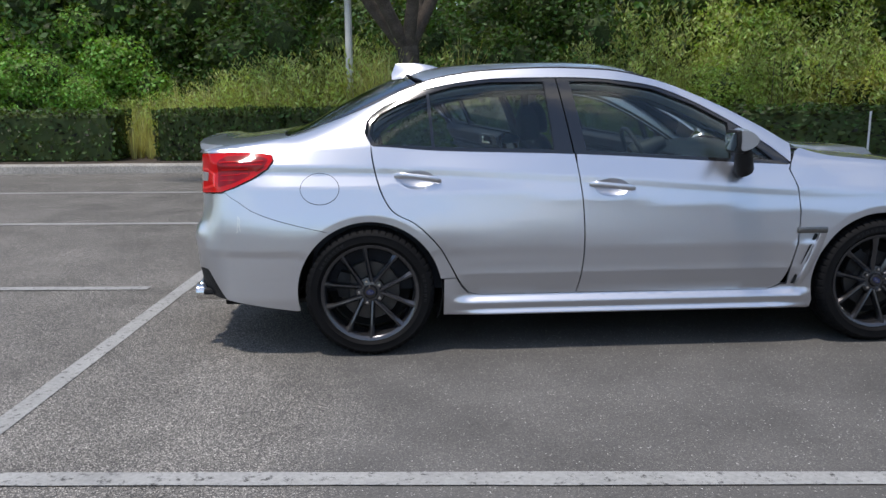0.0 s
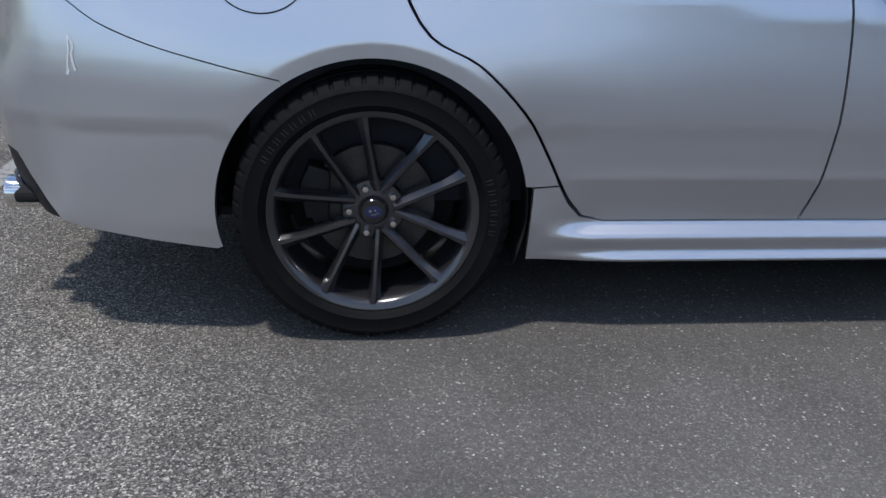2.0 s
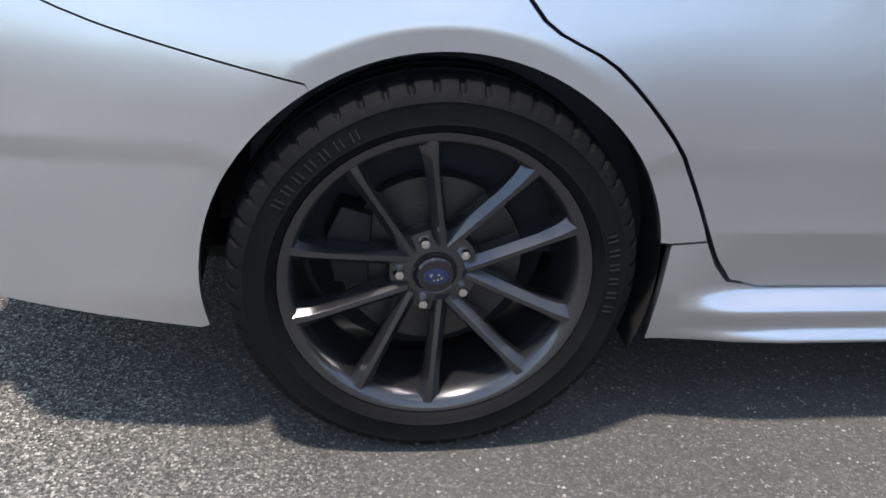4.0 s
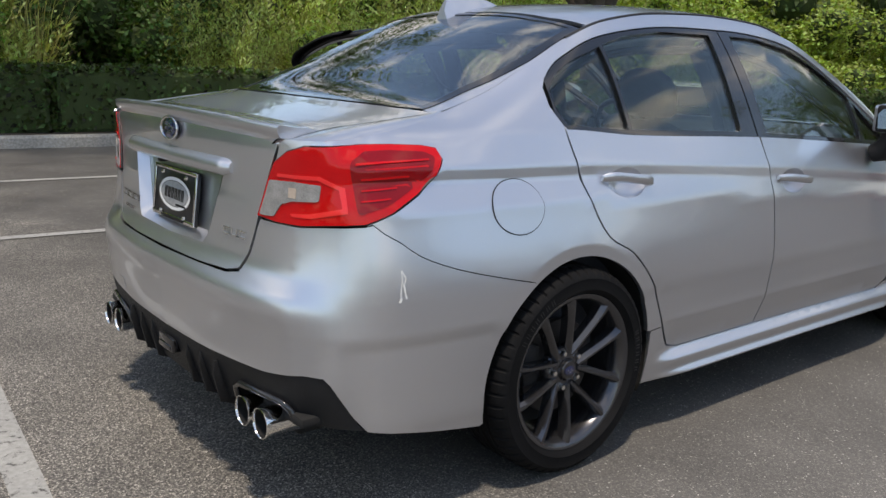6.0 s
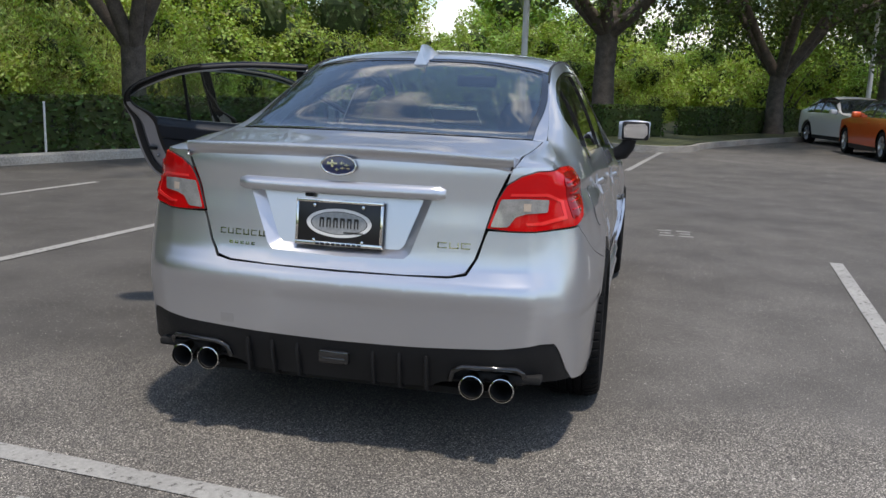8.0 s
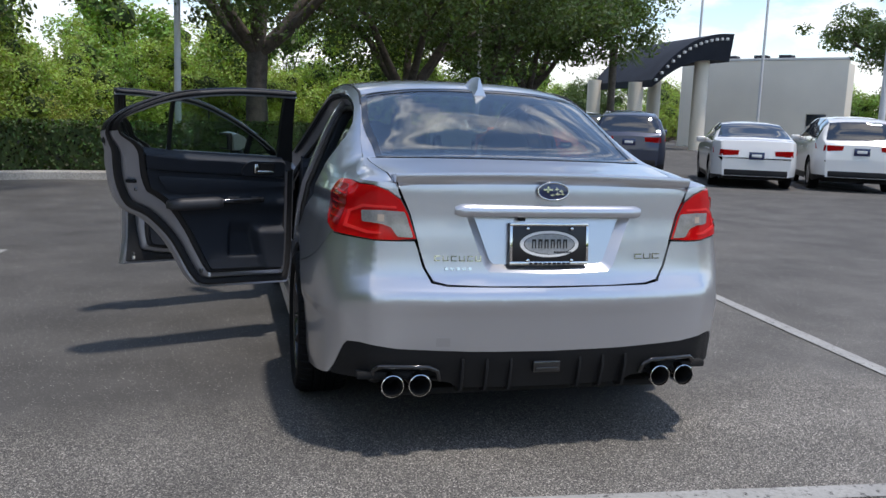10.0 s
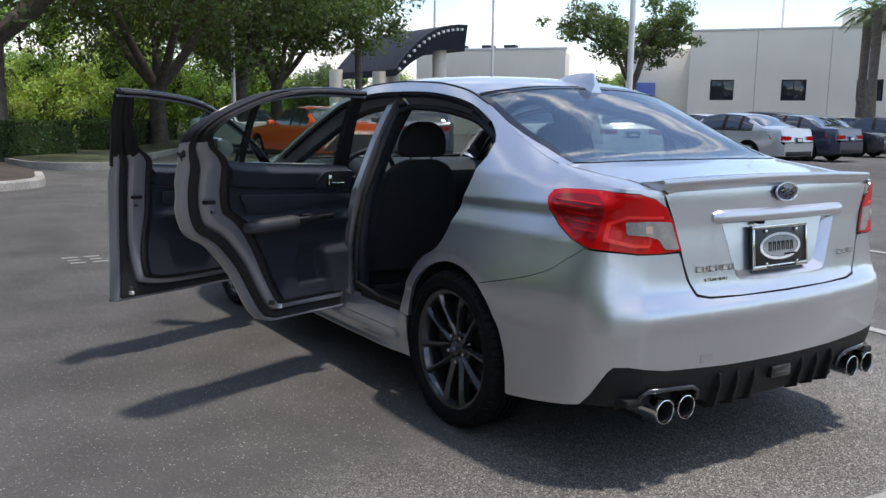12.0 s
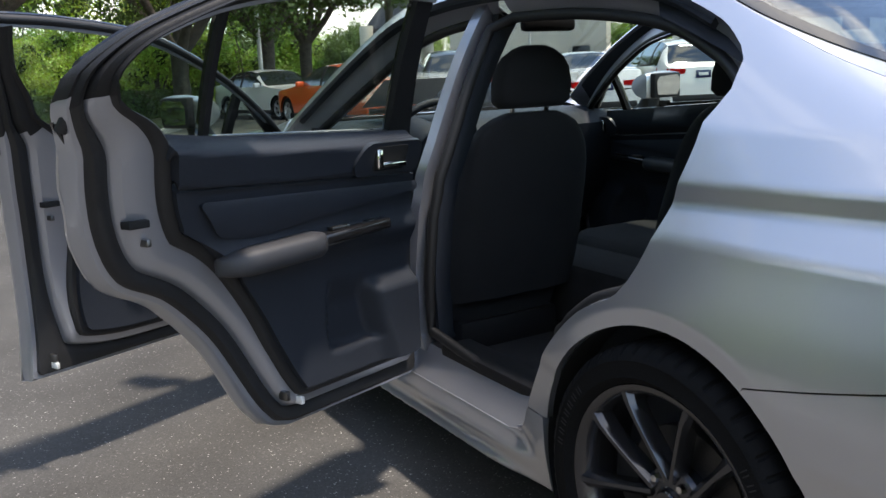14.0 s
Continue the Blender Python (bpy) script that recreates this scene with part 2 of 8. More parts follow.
M_CLEAR = material("clear_lens", (0.27, 0.265, 0.255), 0.08, coat=1.0, var=0.25, scale=30, fine=300)
M_DISC = material("brake_iron", (0.075, 0.072, 0.070), 0.45, metal=0.8, var=0.2, scale=20, fine=200)
M_AMBER = material("amber_bulb", (0.50, 0.40, 0.32), 0.2, coat=0.5, var=0.1, scale=60, fine=300)
M_GLASS = glass_material("side_glass", (0.87, 0.92, 0.88), 0.035)
M_GLASS2 = glass_material("rear_glass", (0.70, 0.76, 0.77), 0.11)
M_MIRROR = material("mirror_glass", (0.9, 0.9, 0.9), 0.02, metal=1.0)
M_TRIM2 = material("handle_trim", (0.022, 0.025, 0.031), 0.30, var=0.1, scale=6, fine=300)
M_TRIM = material("interior_trim", (0.018, 0.022, 0.030), 0.52, spec=0.3, var=0.15, scale=6, fine=300, bump=0.3, bump_scale=500)
M_FABRIC = material("seat_fabric", (0.011, 0.012, 0.0145), 0.9, var=0.2, scale=10, fine=400, bump=0.5, bump_scale=700)
M_ARM = material("armrest_vinyl", (0.034, 0.035, 0.039), 0.5, var=0.12, scale=6, fine=300, bump=0.3, bump_scale=400)
M_CARPET = material("carpet", (0.017, 0.017, 0.019), 1.0, var=0.3, scale=20, fine=400, bump=0.6, bump_scale=500)
M_LINING = material("roof_lining", (0.20, 0.20, 0.195), 0.95, var=0.08, scale=6, fine=300)
M_PLATE = material("plate_black", (0.010, 0.010, 0.011), 0.3, var=0.1, scale=10, fine=100)
M_WHITE = material("white_print", (0.72, 0.72, 0.70), 0.5, var=0.04, scale=10, fine=100)
M_BADGEBLUE = material("badge_blue", (0.008, 0.016, 0.07), 0.15, coat=1.0, var=0.1, scale=30, fine=200)

# ---- mesh tools ----
def mesh_of(name, bm, mats):
    me = bpy.data.meshes.new(name)
    bm.to_mesh(me)
    bm.free()
    for m in mats if isinstance(mats, (list, tuple)) else [mats]:
        me.materials.append(m)
    return me


def smooth(me, angle=35):
    me.polygons.foreach_set("use_smooth", [True] * len(me.polygons))
    me.set_sharp_from_angle(angle=radians(angle))
    return me


def part(name, bm, mats, parent=None, label="", angle=35, m=None):
    """Link a bmesh as one mesh object under a thing or part."""
    ob = new(name, smooth(mesh_of(name, bm, mats), angle))
    ob.parent = parent
    if m is not None:
        ob.matrix_basis = m
    return tagged(ob, label)


def thing(name, label, category, group="", m=None):
    ob = new(name)
    ob.empty_display_size = 0.1
    if m is not None:
        ob.matrix_basis = m
    return tagged(ob, label, category, group)


def box(bm, x0, x1, y0, y1, z0, z1, bevel=0.0, m=None, mat=0):
    r = bmesh.ops.create_cube(bm, size=1.0)
    vs = r["verts"]
    for v in vs:
        v.co = Vector(((x0 + x1) / 2 + v.co.x * (x1 - x0), (y0 + y1) / 2 + v.co.y * (y1 - y0), (z0 + z1) / 2 + v.co.z * (z1 - z0)))
    fs = list({f for v in vs for f in v.link_faces})
    if bevel > 0:
        g = bmesh.ops.bevel(bm, geom=list({e for v in vs for e in v.link_edges}), offset=bevel, segments=2, affect="EDGES", profile=0.5)
        fs = g["faces"] + [f for f in fs if f.is_valid]
        vs = list({v for f in fs for v in f.verts})
    for f in fs:
        f.material_index = mat
    if m is not None:
        bmesh.ops.transform(bm, matrix=m, verts=vs)
    return vs


def lathe(bm, profile, segs=32, axis="Y", m=None, mat=0, cap=False):
    """Turn (radius, along) pairs round an axis."""
    rings = []
    for r, a in profile:
        ring = []
        for i in range(segs):
            t = 2 * math.pi * i / segs
            c, s = r * math.cos(t), r * math.sin(t)
            p = {"Y": (c, a, s), "Z": (c, s, a), "X": (a, c, s)}[axis]
            ring.append(bm.verts.new(m @ Vector(p) if m is not None else p))
        rings.append(ring)
    for r0, r1 in zip(rings, rings[1:]):
        for i in range(segs):
            f = bm.faces.new((r0[i], r0[(i + 1) % segs], r1[(i + 1) % segs], r1[i]))
            f.material_index = mat
    if cap:
        for ring in (rings[0], rings[-1]):
            try:
                bm.faces.new(ring).material_index = mat
            except ValueError:
                pass
    return rings


def tube(bm, pts, radii, segs=8, mat=0, cap=True):
    """A tapered tube along points."""
    pts = [Vector(p) for p in pts]
    if not isinstance(radii, (list, tuple)):
        radii = [radii] * len(pts)
    rings, side = [], None
    for i, p in enumerate(pts):
        d = (pts[min(i + 1, len(pts) - 1)] - pts[max(i - 1, 0)]).normalized()
        if side is None:
            side = d.orthogonal().normalized()
        side = (side - d * side.dot(d)).normalized()
        up = d.cross(side)
        rings.append([bm.verts.new(p + (side * math.cos(a) + up * math.sin(a)) * radii[i]) for a in (2 * math.pi * k / segs for k in range(segs))])
    for r0, r1 in zip(rings, rings[1:]):
        for k in range(segs):
            bm.faces.new((r0[k], r0[(k + 1) % segs], r1[(k + 1) % segs], r1[k])).material_index = mat
    if cap:
        bm.faces.new(rings[0][::-1]).material_index = mat
        bm.faces.new(rings[-1]).material_index = mat


def prism(bm, outline, depth, m=None, bevel=0.0, mat=0):
    """Extrude a flat outline (x, z) from y = 0 to y = depth."""
    a = [bm.verts.new((x, 0, z)) for x, z in outline]
    b = [bm.verts.new((x, depth, z)) for x, z in outline]
    fs = [bm.faces.new(a), bm.faces.new(b[::-1])]
    for i in range(len(a)):
        j = (i + 1) % len(a)
        fs.append(bm.faces.new((a[j], a[i], b[i], b[j])))
    bmesh.ops.recalc_face_normals(bm, faces=fs)
    vs = a + b
    if bevel > 0:
        g = bmesh.ops.bevel(bm, geom=list({e for f in fs[:2] for e in f.edges}), offset=bevel, segments=2, affect="EDGES", profile=0.5)
        fs = g["faces"] + [f for f in fs if f.is_valid]
        vs = list({v for f in fs for v in f.verts})
    for f in fs:
        f.material_index = mat
    if m is not None:
        bmesh.ops.transform(bm, matrix=m, verts=vs)
    return vs


def curve_fn(points):
    """Monotone smooth interpolation through (x, value) points."""
    xs = np.array([p[0] for p in points], float)
    ys = np.array([p[1] for p in points], float)
    h = np.diff(xs)
    d = np.diff(ys) / h
    s = np.zeros(len(xs))
    for i in range(1, len(xs) - 1):
        if d[i - 1] * d[i] > 0:
            w1, w2 = 2 * h[i] + h[i - 1], h[i] + 2 * h[i - 1]
            s[i] = (w1 + w2) / (w1 / d[i - 1] + w2 / d[i])
    s[0], s[-1] = d[0], d[-1]

    def at(x):
        if x <= xs[0]:
            return float(ys[0] + (x - xs[0]) * s[0])
        if x >= xs[-1]:
            return float(ys[-1] + (x - xs[-1]) * s[-1])
        i = int(np.searchsorted(xs, x)) - 1
        t = (x - xs[i]) / h[i]
        return float(ys[i] * (1 + 2 * t) * (1 - t) ** 2 + h[i] * s[i] * t * (1 - t) ** 2 + ys[i + 1] * t * t * (3 - 2 * t) + h[i] * s[i + 1] * t * t * (t - 1))
    return at


def inside(poly, x, y):
    n, hit, j = len(poly), False, len(poly) - 1
    for i in range(n):
        xi, yi = poly[i]
        xj, yj = poly[j]
        if (yi > y) != (yj > y) and x < (xj - xi) * (y - yi) / (yj - yi) + xi:
            hit = not hit
        j = i
    return hit


def rounded(poly, r, seg=4):
    """Round the corners of a flat outline."""
    out, n = [], len(poly)
    for i in range(n):
        p, a, b = Vector(poly[i]), Vector(poly[i - 1]), Vector(poly[(i + 1) % n])
        u, v = a - p, b - p
        k = min(r, u.length * 0.45, v.length * 0.45)
        s, e = p + u.normalized() * k, p + v.normalized() * k
        for t in range(seg + 1):
            q = t / seg
            out.append(tuple(s * (1 - q) ** 2 + p * 2 * q * (1 - q) + e * q * q))
    return out


def flow(pts, step=0.03, closed=False):
    """A smooth run (Catmull-Rom) through flat points."""
    P = [Vector(p) for p in pts]
    out, n = [], len(P)
    for i in range(n if closed else n - 1):
        p0 = P[i - 1] if i > 0 or closed else P[0] * 2 - P[1]
        p1, p2 = P[i], P[(i + 1) % n]
        p3 = P[(i + 2) % n] if i + 2 < n or closed else P[-1] * 2 - P[-2]
        k = max(1, int((p2 - p1).length / step))
        for t in range(k):
            q = t / k
            out.append(tuple(0.5 * ((2 * p1) + (p2 - p0) * q + (2 * p0 - 5 * p1 + 4 * p2 - p3) * q * q + (3 * p1 - p0 - 3 * p2 + p3) * q ** 3)))
    if not closed:
        out.append(tuple(P[-1]))
    return out


def skin(name, poly, fn, mats, parent, label="", step=0.05, rim=0.012, holes=(), lift=0.0, back=False, flip=False, m=None, creases=()):
    """A shaped sheet: the flat outline poly, carried onto the surface fn(a, b) -> (place, outward normal), with its edges folded in by rim."""
    from mathutils.geometry import delaunay_2d_cdt
    loops = [list(poly)] + [list(h) for h in holes]
    verts, edges, bound = [], [], []
    for lp in loops:
        dense = []
        for i in range(len(lp)):
            a, b = Vector(lp[i]), Vector(lp[(i + 1) % len(lp)])
            k = max(1, int(math.ceil((b - a).length / step)))
            for t in range(k):
                dense.append(a + (b - a) * t / k)
        s = len(verts)
        verts += dense
        edges += [(s + i, s + (i + 1) % len(dense)) for i in range(len(dense))]
        bound.append([(v.x, v.y) for v in dense])
    B = np.array([v[:] for v in verts])
    x0, y0 = B.min(0)
    x1, y1 = B.max(0)
    near = []
    for level in creases:
        # rows of points that follow a crease
        x = x0 + 0.012
        while x < x1:
            y = level(x)
            if np.min(np.hypot(B[:, 0] - x, B[:, 1] - y)) > 0.009 and inside(bound[0], x, y) and not any(inside(h, x, y) for h in bound[1:]):
                verts.append(Vector((x, y)))
                near.append((x, y))
            x += 0.022
    C = np.array(near) if near else np.array([(1e3, 1e3)])
    row = 0
    y = y0 + step * 0.5
    while y < y1:
        x = x0 + step * (0.25 + 0.5 * (row % 2))
        while x < x1:
            if np.min(np.hypot(B[:, 0] - x, B[:, 1] - y)) > step * 0.55 and np.min(np.hypot(C[:, 0] - x, C[:, 1] - y)) > 0.013 and inside(bound[0], x, y) and not any(inside(h, x, y) for h in bound[1:]):
                verts.append(Vector((x, y)))
            x += step
        y += step * 0.87
        row += 1
    vo, eo, fo, *_ = delaunay_2d_cdt(verts, edges, [], 0, 1e-6)
    tris = []
    for f in fo:
        cx, cy = sum(vo[i].x for i in f) / 3, sum(vo[i].y for i in f) / 3
        if inside(bound[0], cx, cy) and not any(inside(h, cx, cy) for h in bound[1:]):
            tris.append(tuple(f))
    P, N = [], []
    for v in vo:
        p, nn = fn(v.x, v.y)
        P.append(p + nn * lift)
        N.append(nn)
    # orientation
    score = 0.0
    for a, b, c in tris[: min(len(tris), 60)]:
        score += (P[b] - P[a]).cross(P[c] - P[a]).dot(N[a])
    if score < 0:
        tris = [(a, c, b) for a, b, c in tris]
    count = {}
    for t in tris:
        for i in range(3):
            e = (t[i], t[(i + 1) % 3])
            count[e] = 1
    rimedges = [e for e in count if (e[1], e[0]) not in count]
    faces, loopn = [list(t) for t in tris], [N[i] for t in tris for i in t]
    V = list(P)
    inner = {}
    zero = Vector((0, 0, 0))
    if rim > 0:
        for a, b in rimedges:
            for k in (a, b):
                if k not in inner:
                    inner[k] = len(V)
                    V.append(P[k] - N[k] * rim)
            faces.append([b, a, inner[a], inner[b]])
            loopn += [zero] * 4
        if back:
            mapped = {}
            for t in tris:
                f = []
                for k in reversed(t):
                    if k in inner:
                        f.append(inner[k])
                    else:
                        if k not in mapped:
                            mapped[k] = len(V)
                            V.append(P[k] - N[k] * rim)
                        f.append(mapped[k])
                faces.append(f)
                loopn += [-N[k] for k in reversed(t)]
    me = bpy.data.meshes.new(name)
    me.from_pydata([v[:] for v in V], [], faces)
    for mm in mats if isinstance(mats, (list, tuple)) else [mats]:
        me.materials.append(mm)
    me.polygons.foreach_set("use_smooth", [True] * len(me.polygons))
    nt = len(tris)
    sharp = {tuple(sorted(e)) for e in rimedges}
    for e in me.edges:
        if tuple(sorted(e.vertices)) in sharp:
            e.use_edge_sharp = True
    me.normals_split_custom_set([n[:] for n in loopn])
    ob = new(name, me)
    ob.parent = parent
    if m is not None:
        ob.matrix_basis = m
    return tagged(ob, label)

# ---- ground ----
TURN = radians(-4.6)          # the bays lie a little askew to the car


def bay(a, b):
    """A place by the bays' own axes: a along the bay lines, b across them."""
    return Vector((a * math.cos(TURN) - b * math.sin(TURN), a * math.sin(TURN) + b * math.cos(TURN), 0))


def slab(name, outline, z0, z1, mats, label, category="", kind="structure", bevel=0.0):
    bm = bmesh.new()
    top = [bm.verts.new((x, y, z1)) for x, y in outline]
    low = [bm.verts.new((x, y, z0)) for x, y in outline]
    bm.faces.new(top)
    for i in range(len(top)):
        j = (i + 1) % len(top)
        bm.faces.new((top[i], low[i], low[j], top[j]))
    bmesh.ops.recalc_face_normals(bm, faces=bm.faces[:])
    if bevel:
        bmesh.ops.bevel(bm, geom=[e for e in bm.edges if e.verts[0].co.z == z1 and e.verts[1].co.z == z1], offset=bevel, segments=2, affect="EDGES")
    bmesh.ops.triangulate(bm, faces=[f for f in bm.faces if len(f.verts) > 4])
    return tagged(part(name, bm, mats), label, category, kind=kind)


bm = bmesh.new()
R = 900
vs = [bm.verts.new(p) for p in ((-R, -R, 0), (R, -R, 0), (R, R, 0), (-R, R, 0))]
bm.faces.new(vs)
tagged(part("ground", bm, M_ASPHALT), "grey worn asphalt car park with pale aggregate", "ground", kind="structure")


def paint_line(a0, b0, a1, b1, w=0.10, z=0.006, label="worn white painted parking bay line"):
    p, q = bay(a0, b0), bay(a1, b1)
    d = (q - p).normalized()
    s = Vector((-d.y, d.x, 0)) * w / 2
    bm = bmesh.new()
    n = max(2, int((q - p).length / 0.25))
    L, Rr = [], []
    for i in range(n + 1):
        c = p + (q - p) * i / n
        e = 1 + 0.10 * noise.noise(c * 4.0)
        L.append(bm.verts.new(c + s * e + Vector((0, 0, z))))
        Rr.append(bm.verts.new(c - s * e + Vector((0, 0, z))))
    for i in range(n):
        bm.faces.new((L[i], Rr[i], Rr[i + 1], L[i + 1]))
    tagged(part("road_marking", bm, M_LINE), label, "road marking", group="parking bay lines", kind="structure")


# the long line between the two rows of bays, and the bay lines that cross it
paint_line(-1.36, -14.0, -1.36, 6.0, z=0.004)
for b in (-10.9, -8.1, -5.2, -2.27, 3.43, 6.02):
    paint_line(-6.3, b, 3.9 if b < 6 else 5.2, b)
paint_line(-6.3, 0.62, -1.6, 0.62, 0.09, 0.006, "faded white painted parking bay line")
for b in (-12.5, -15.3, -18.1, -20.9, -23.7, -26.5, -29.3):
    paint_line(13.2, b + 0.8, 18.2, b + 0.8)
paint_line(11.5, 0.2, 17.0, 0.0)


def bay_mark(x, y):
    """Two worn stencilled signs at the head of a bay, reduced to plain bars."""
    for k, dy in enumerate((0.09, -0.09)):
        bm = bmesh.new()
        for i, dx in enumerate((-0.15, 0.0, 0.15)):
            w = 0.065 if i != 1 else 0.05
            vs = [bm.verts.new((x + dx + a, y + dy + b + 0.01 * i, 0.005)) for a, b in ((-0.022, -w), (0.022, -w), (0.022, w), (-0.022, w))]
            bm.faces.new(vs)
        tagged(part("road_marking", bm, M_LINE), "small worn white stencilled bars on the asphalt", "road marking", group="stencilled bay marks", kind="structure")


bay_mark(4.93, 1.40)
bay_mark(4.70, -1.35)


# ---- kerbs and beds ----
def kerb_run(name, pts, w=0.16, h=0.15, label="weathered concrete kerb"):
    bm = bmesh.new()
    P = [Vector((x, y, 0)) for x, y in flow(pts, 0.4)]
    prof = ((0.0, 0.0), (0.012, h - 0.03), (0.04, h), (w, h), (w, 0.0))
    rows = []
    for i, p in enumerate(P):
        d = (P[min(i + 1, len(P) - 1)] - P[max(i - 1, 0)]).normalized()
        s = Vector((-d.y, d.x, 0))
        j = 0.006 * noise.noise(p * 1.3)
        rows.append([bm.verts.new(p + s * (a + j) + Vector((0, 0, z + j))) for a, z in prof])
    for r0, r1 in zip(rows, rows[1:]):
        for k in range(len(prof) - 1):
            bm.faces.new((r0[k], r0[k + 1], r1[k + 1], r1[k]))
    bm.faces.new(rows[0])
    bm.faces.new(rows[-1][::-1])
    bmesh.ops.recalc_face_normals(bm, faces=bm.faces[:])
    return tagged(part(name, bm, M_CONCRETE), label, "kerb", kind="structure")


NORTH = [(-60, 13.5), (-30, 11.2), (-6.0, 9.05), (0, 8.75), (4.4, 8.35), (7.6, 7.5), (10.2, 6.4), (11.6, 4.9), (12.1, 3.2), (12.0, 1.6), (12.7, 0.7), (14.5, 0.4)]
kerb_run("kerb", NORTH)
kerb_run("kerb", [(34, -10.5), (26, -5.6), (20, -2.6), (17.6, -1.9), (17.1, -0.9), (17.7, 0.0), (19.5, 0.4)])
bed = flow(NORTH, 0.8)
slab("planting_bed", [(x + 0.02, y + 0.13) if x < 7 else (x + 0.13, y + 0.05) for x, y in bed] + [(60, 4), (120, 60), (0, 140), (-120, 60)], 0.0, 0.13, M_SOIL, "brown leaf-strewn planting bed soil", "ground")
slab("planting_bed", [(34, -10.3), (26, -5.4), (20, -2.4), (17.7, -1.7), (17.25, -0.9), (17.8, -0.1), (19.6, 0.25), (30, 1.0), (60, 2), (60, -10)], 0.0, 0.132, M_GRASS, "green grass verge", "ground")


# ---- planting ----
def leaves(bm, count, place, size, mat=0, spread=1.0):
    """Loose leaf blades; place() gives a point and an outward direction."""
    for _ in range(count):
        p, out = place()
        d = (out + Vector((random.gauss(0, 1), random.gauss(0, 1), random.gauss(0, 1))) * spread).normalized()
        side = d.orthogonal().normalized()
        side = (Matrix.Rotation(random.uniform(0, 6.283), 3, d) @ side)
        up = d.cross(side)
        s = size * random.uniform(0.6, 1.4)
        v = [bm.verts.new(p + side * s * 0.5), bm.verts.new(p + up * s * 0.95 + d * s * 0.2), bm.verts.new(p - side * s * 0.5), bm.verts.new(p - up * s * 0.95 + d * s * 0.2)]
        bm.faces.new(v).material_index = mat


def hedge_block(length, depth=0.85, height=0.86, dens=1.0):
    """A clipped hedge: a core coloured dark for the inner shade, and a skin of small leaves with an uneven top."""
    bm = bmesh.new()
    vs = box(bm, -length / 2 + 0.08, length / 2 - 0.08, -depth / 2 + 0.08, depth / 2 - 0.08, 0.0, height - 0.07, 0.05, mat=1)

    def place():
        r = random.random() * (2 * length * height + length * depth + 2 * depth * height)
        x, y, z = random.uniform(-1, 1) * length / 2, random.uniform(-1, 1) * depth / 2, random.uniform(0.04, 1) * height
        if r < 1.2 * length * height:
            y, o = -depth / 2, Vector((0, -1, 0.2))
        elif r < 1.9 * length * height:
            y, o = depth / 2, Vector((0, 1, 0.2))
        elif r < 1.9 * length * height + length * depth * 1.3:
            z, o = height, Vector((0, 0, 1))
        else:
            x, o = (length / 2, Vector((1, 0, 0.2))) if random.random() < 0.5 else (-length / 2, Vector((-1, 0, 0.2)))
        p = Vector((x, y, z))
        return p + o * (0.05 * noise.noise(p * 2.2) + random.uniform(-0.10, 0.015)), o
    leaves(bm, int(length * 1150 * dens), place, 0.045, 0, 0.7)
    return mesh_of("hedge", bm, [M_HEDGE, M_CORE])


HEDGE = hedge_block(3.0)


def hedge_run(pts, label="clipped dark green hedge behind the kerb"):
    P = [Vector((x, y, 0)) for x, y in pts]
    for a, b in zip(P, P[1:]):
        n = max(1, round((b - a).length / 2.9))
        for i in range(n):
            c = a + (b - a) * (i + 0.5) / n
            ang = math.atan2((b - a).y, (b - a).x)
            ob = new("hedge", HEDGE)
            ob.matrix_basis = Matrix.Translation((c.x, c.y, 0.12)) @ Matrix.Rotation(ang + (math.pi if i % 2 else 0), 4, "Z") @ Matrix.Diagonal(((b - a).length / n / 2.92, 1, 1 + 0.04 * noise.noise(c), 1))
            tagged(ob, label, "hedge", "clipped hedges", kind="stuff")


hedge_run([(-22, 11.6), (-4.45, 10.1)])
hedge_run([(-3.75, 10.05), (-1.6, 9.9), (4.2, 9.35), (8.2, 8.0), (11.4, 6.3), (12.6, 4.6), (12.75, 1.9)])
hedge_run([(19.2, 2.2), (22.5, -1.2)])
hedge_run([(24.0, -2.2), (33, -6.8)])
hedge_run([(21, -21.2), (27, -26.5)], "low clipped hedge at the end of a parking row")


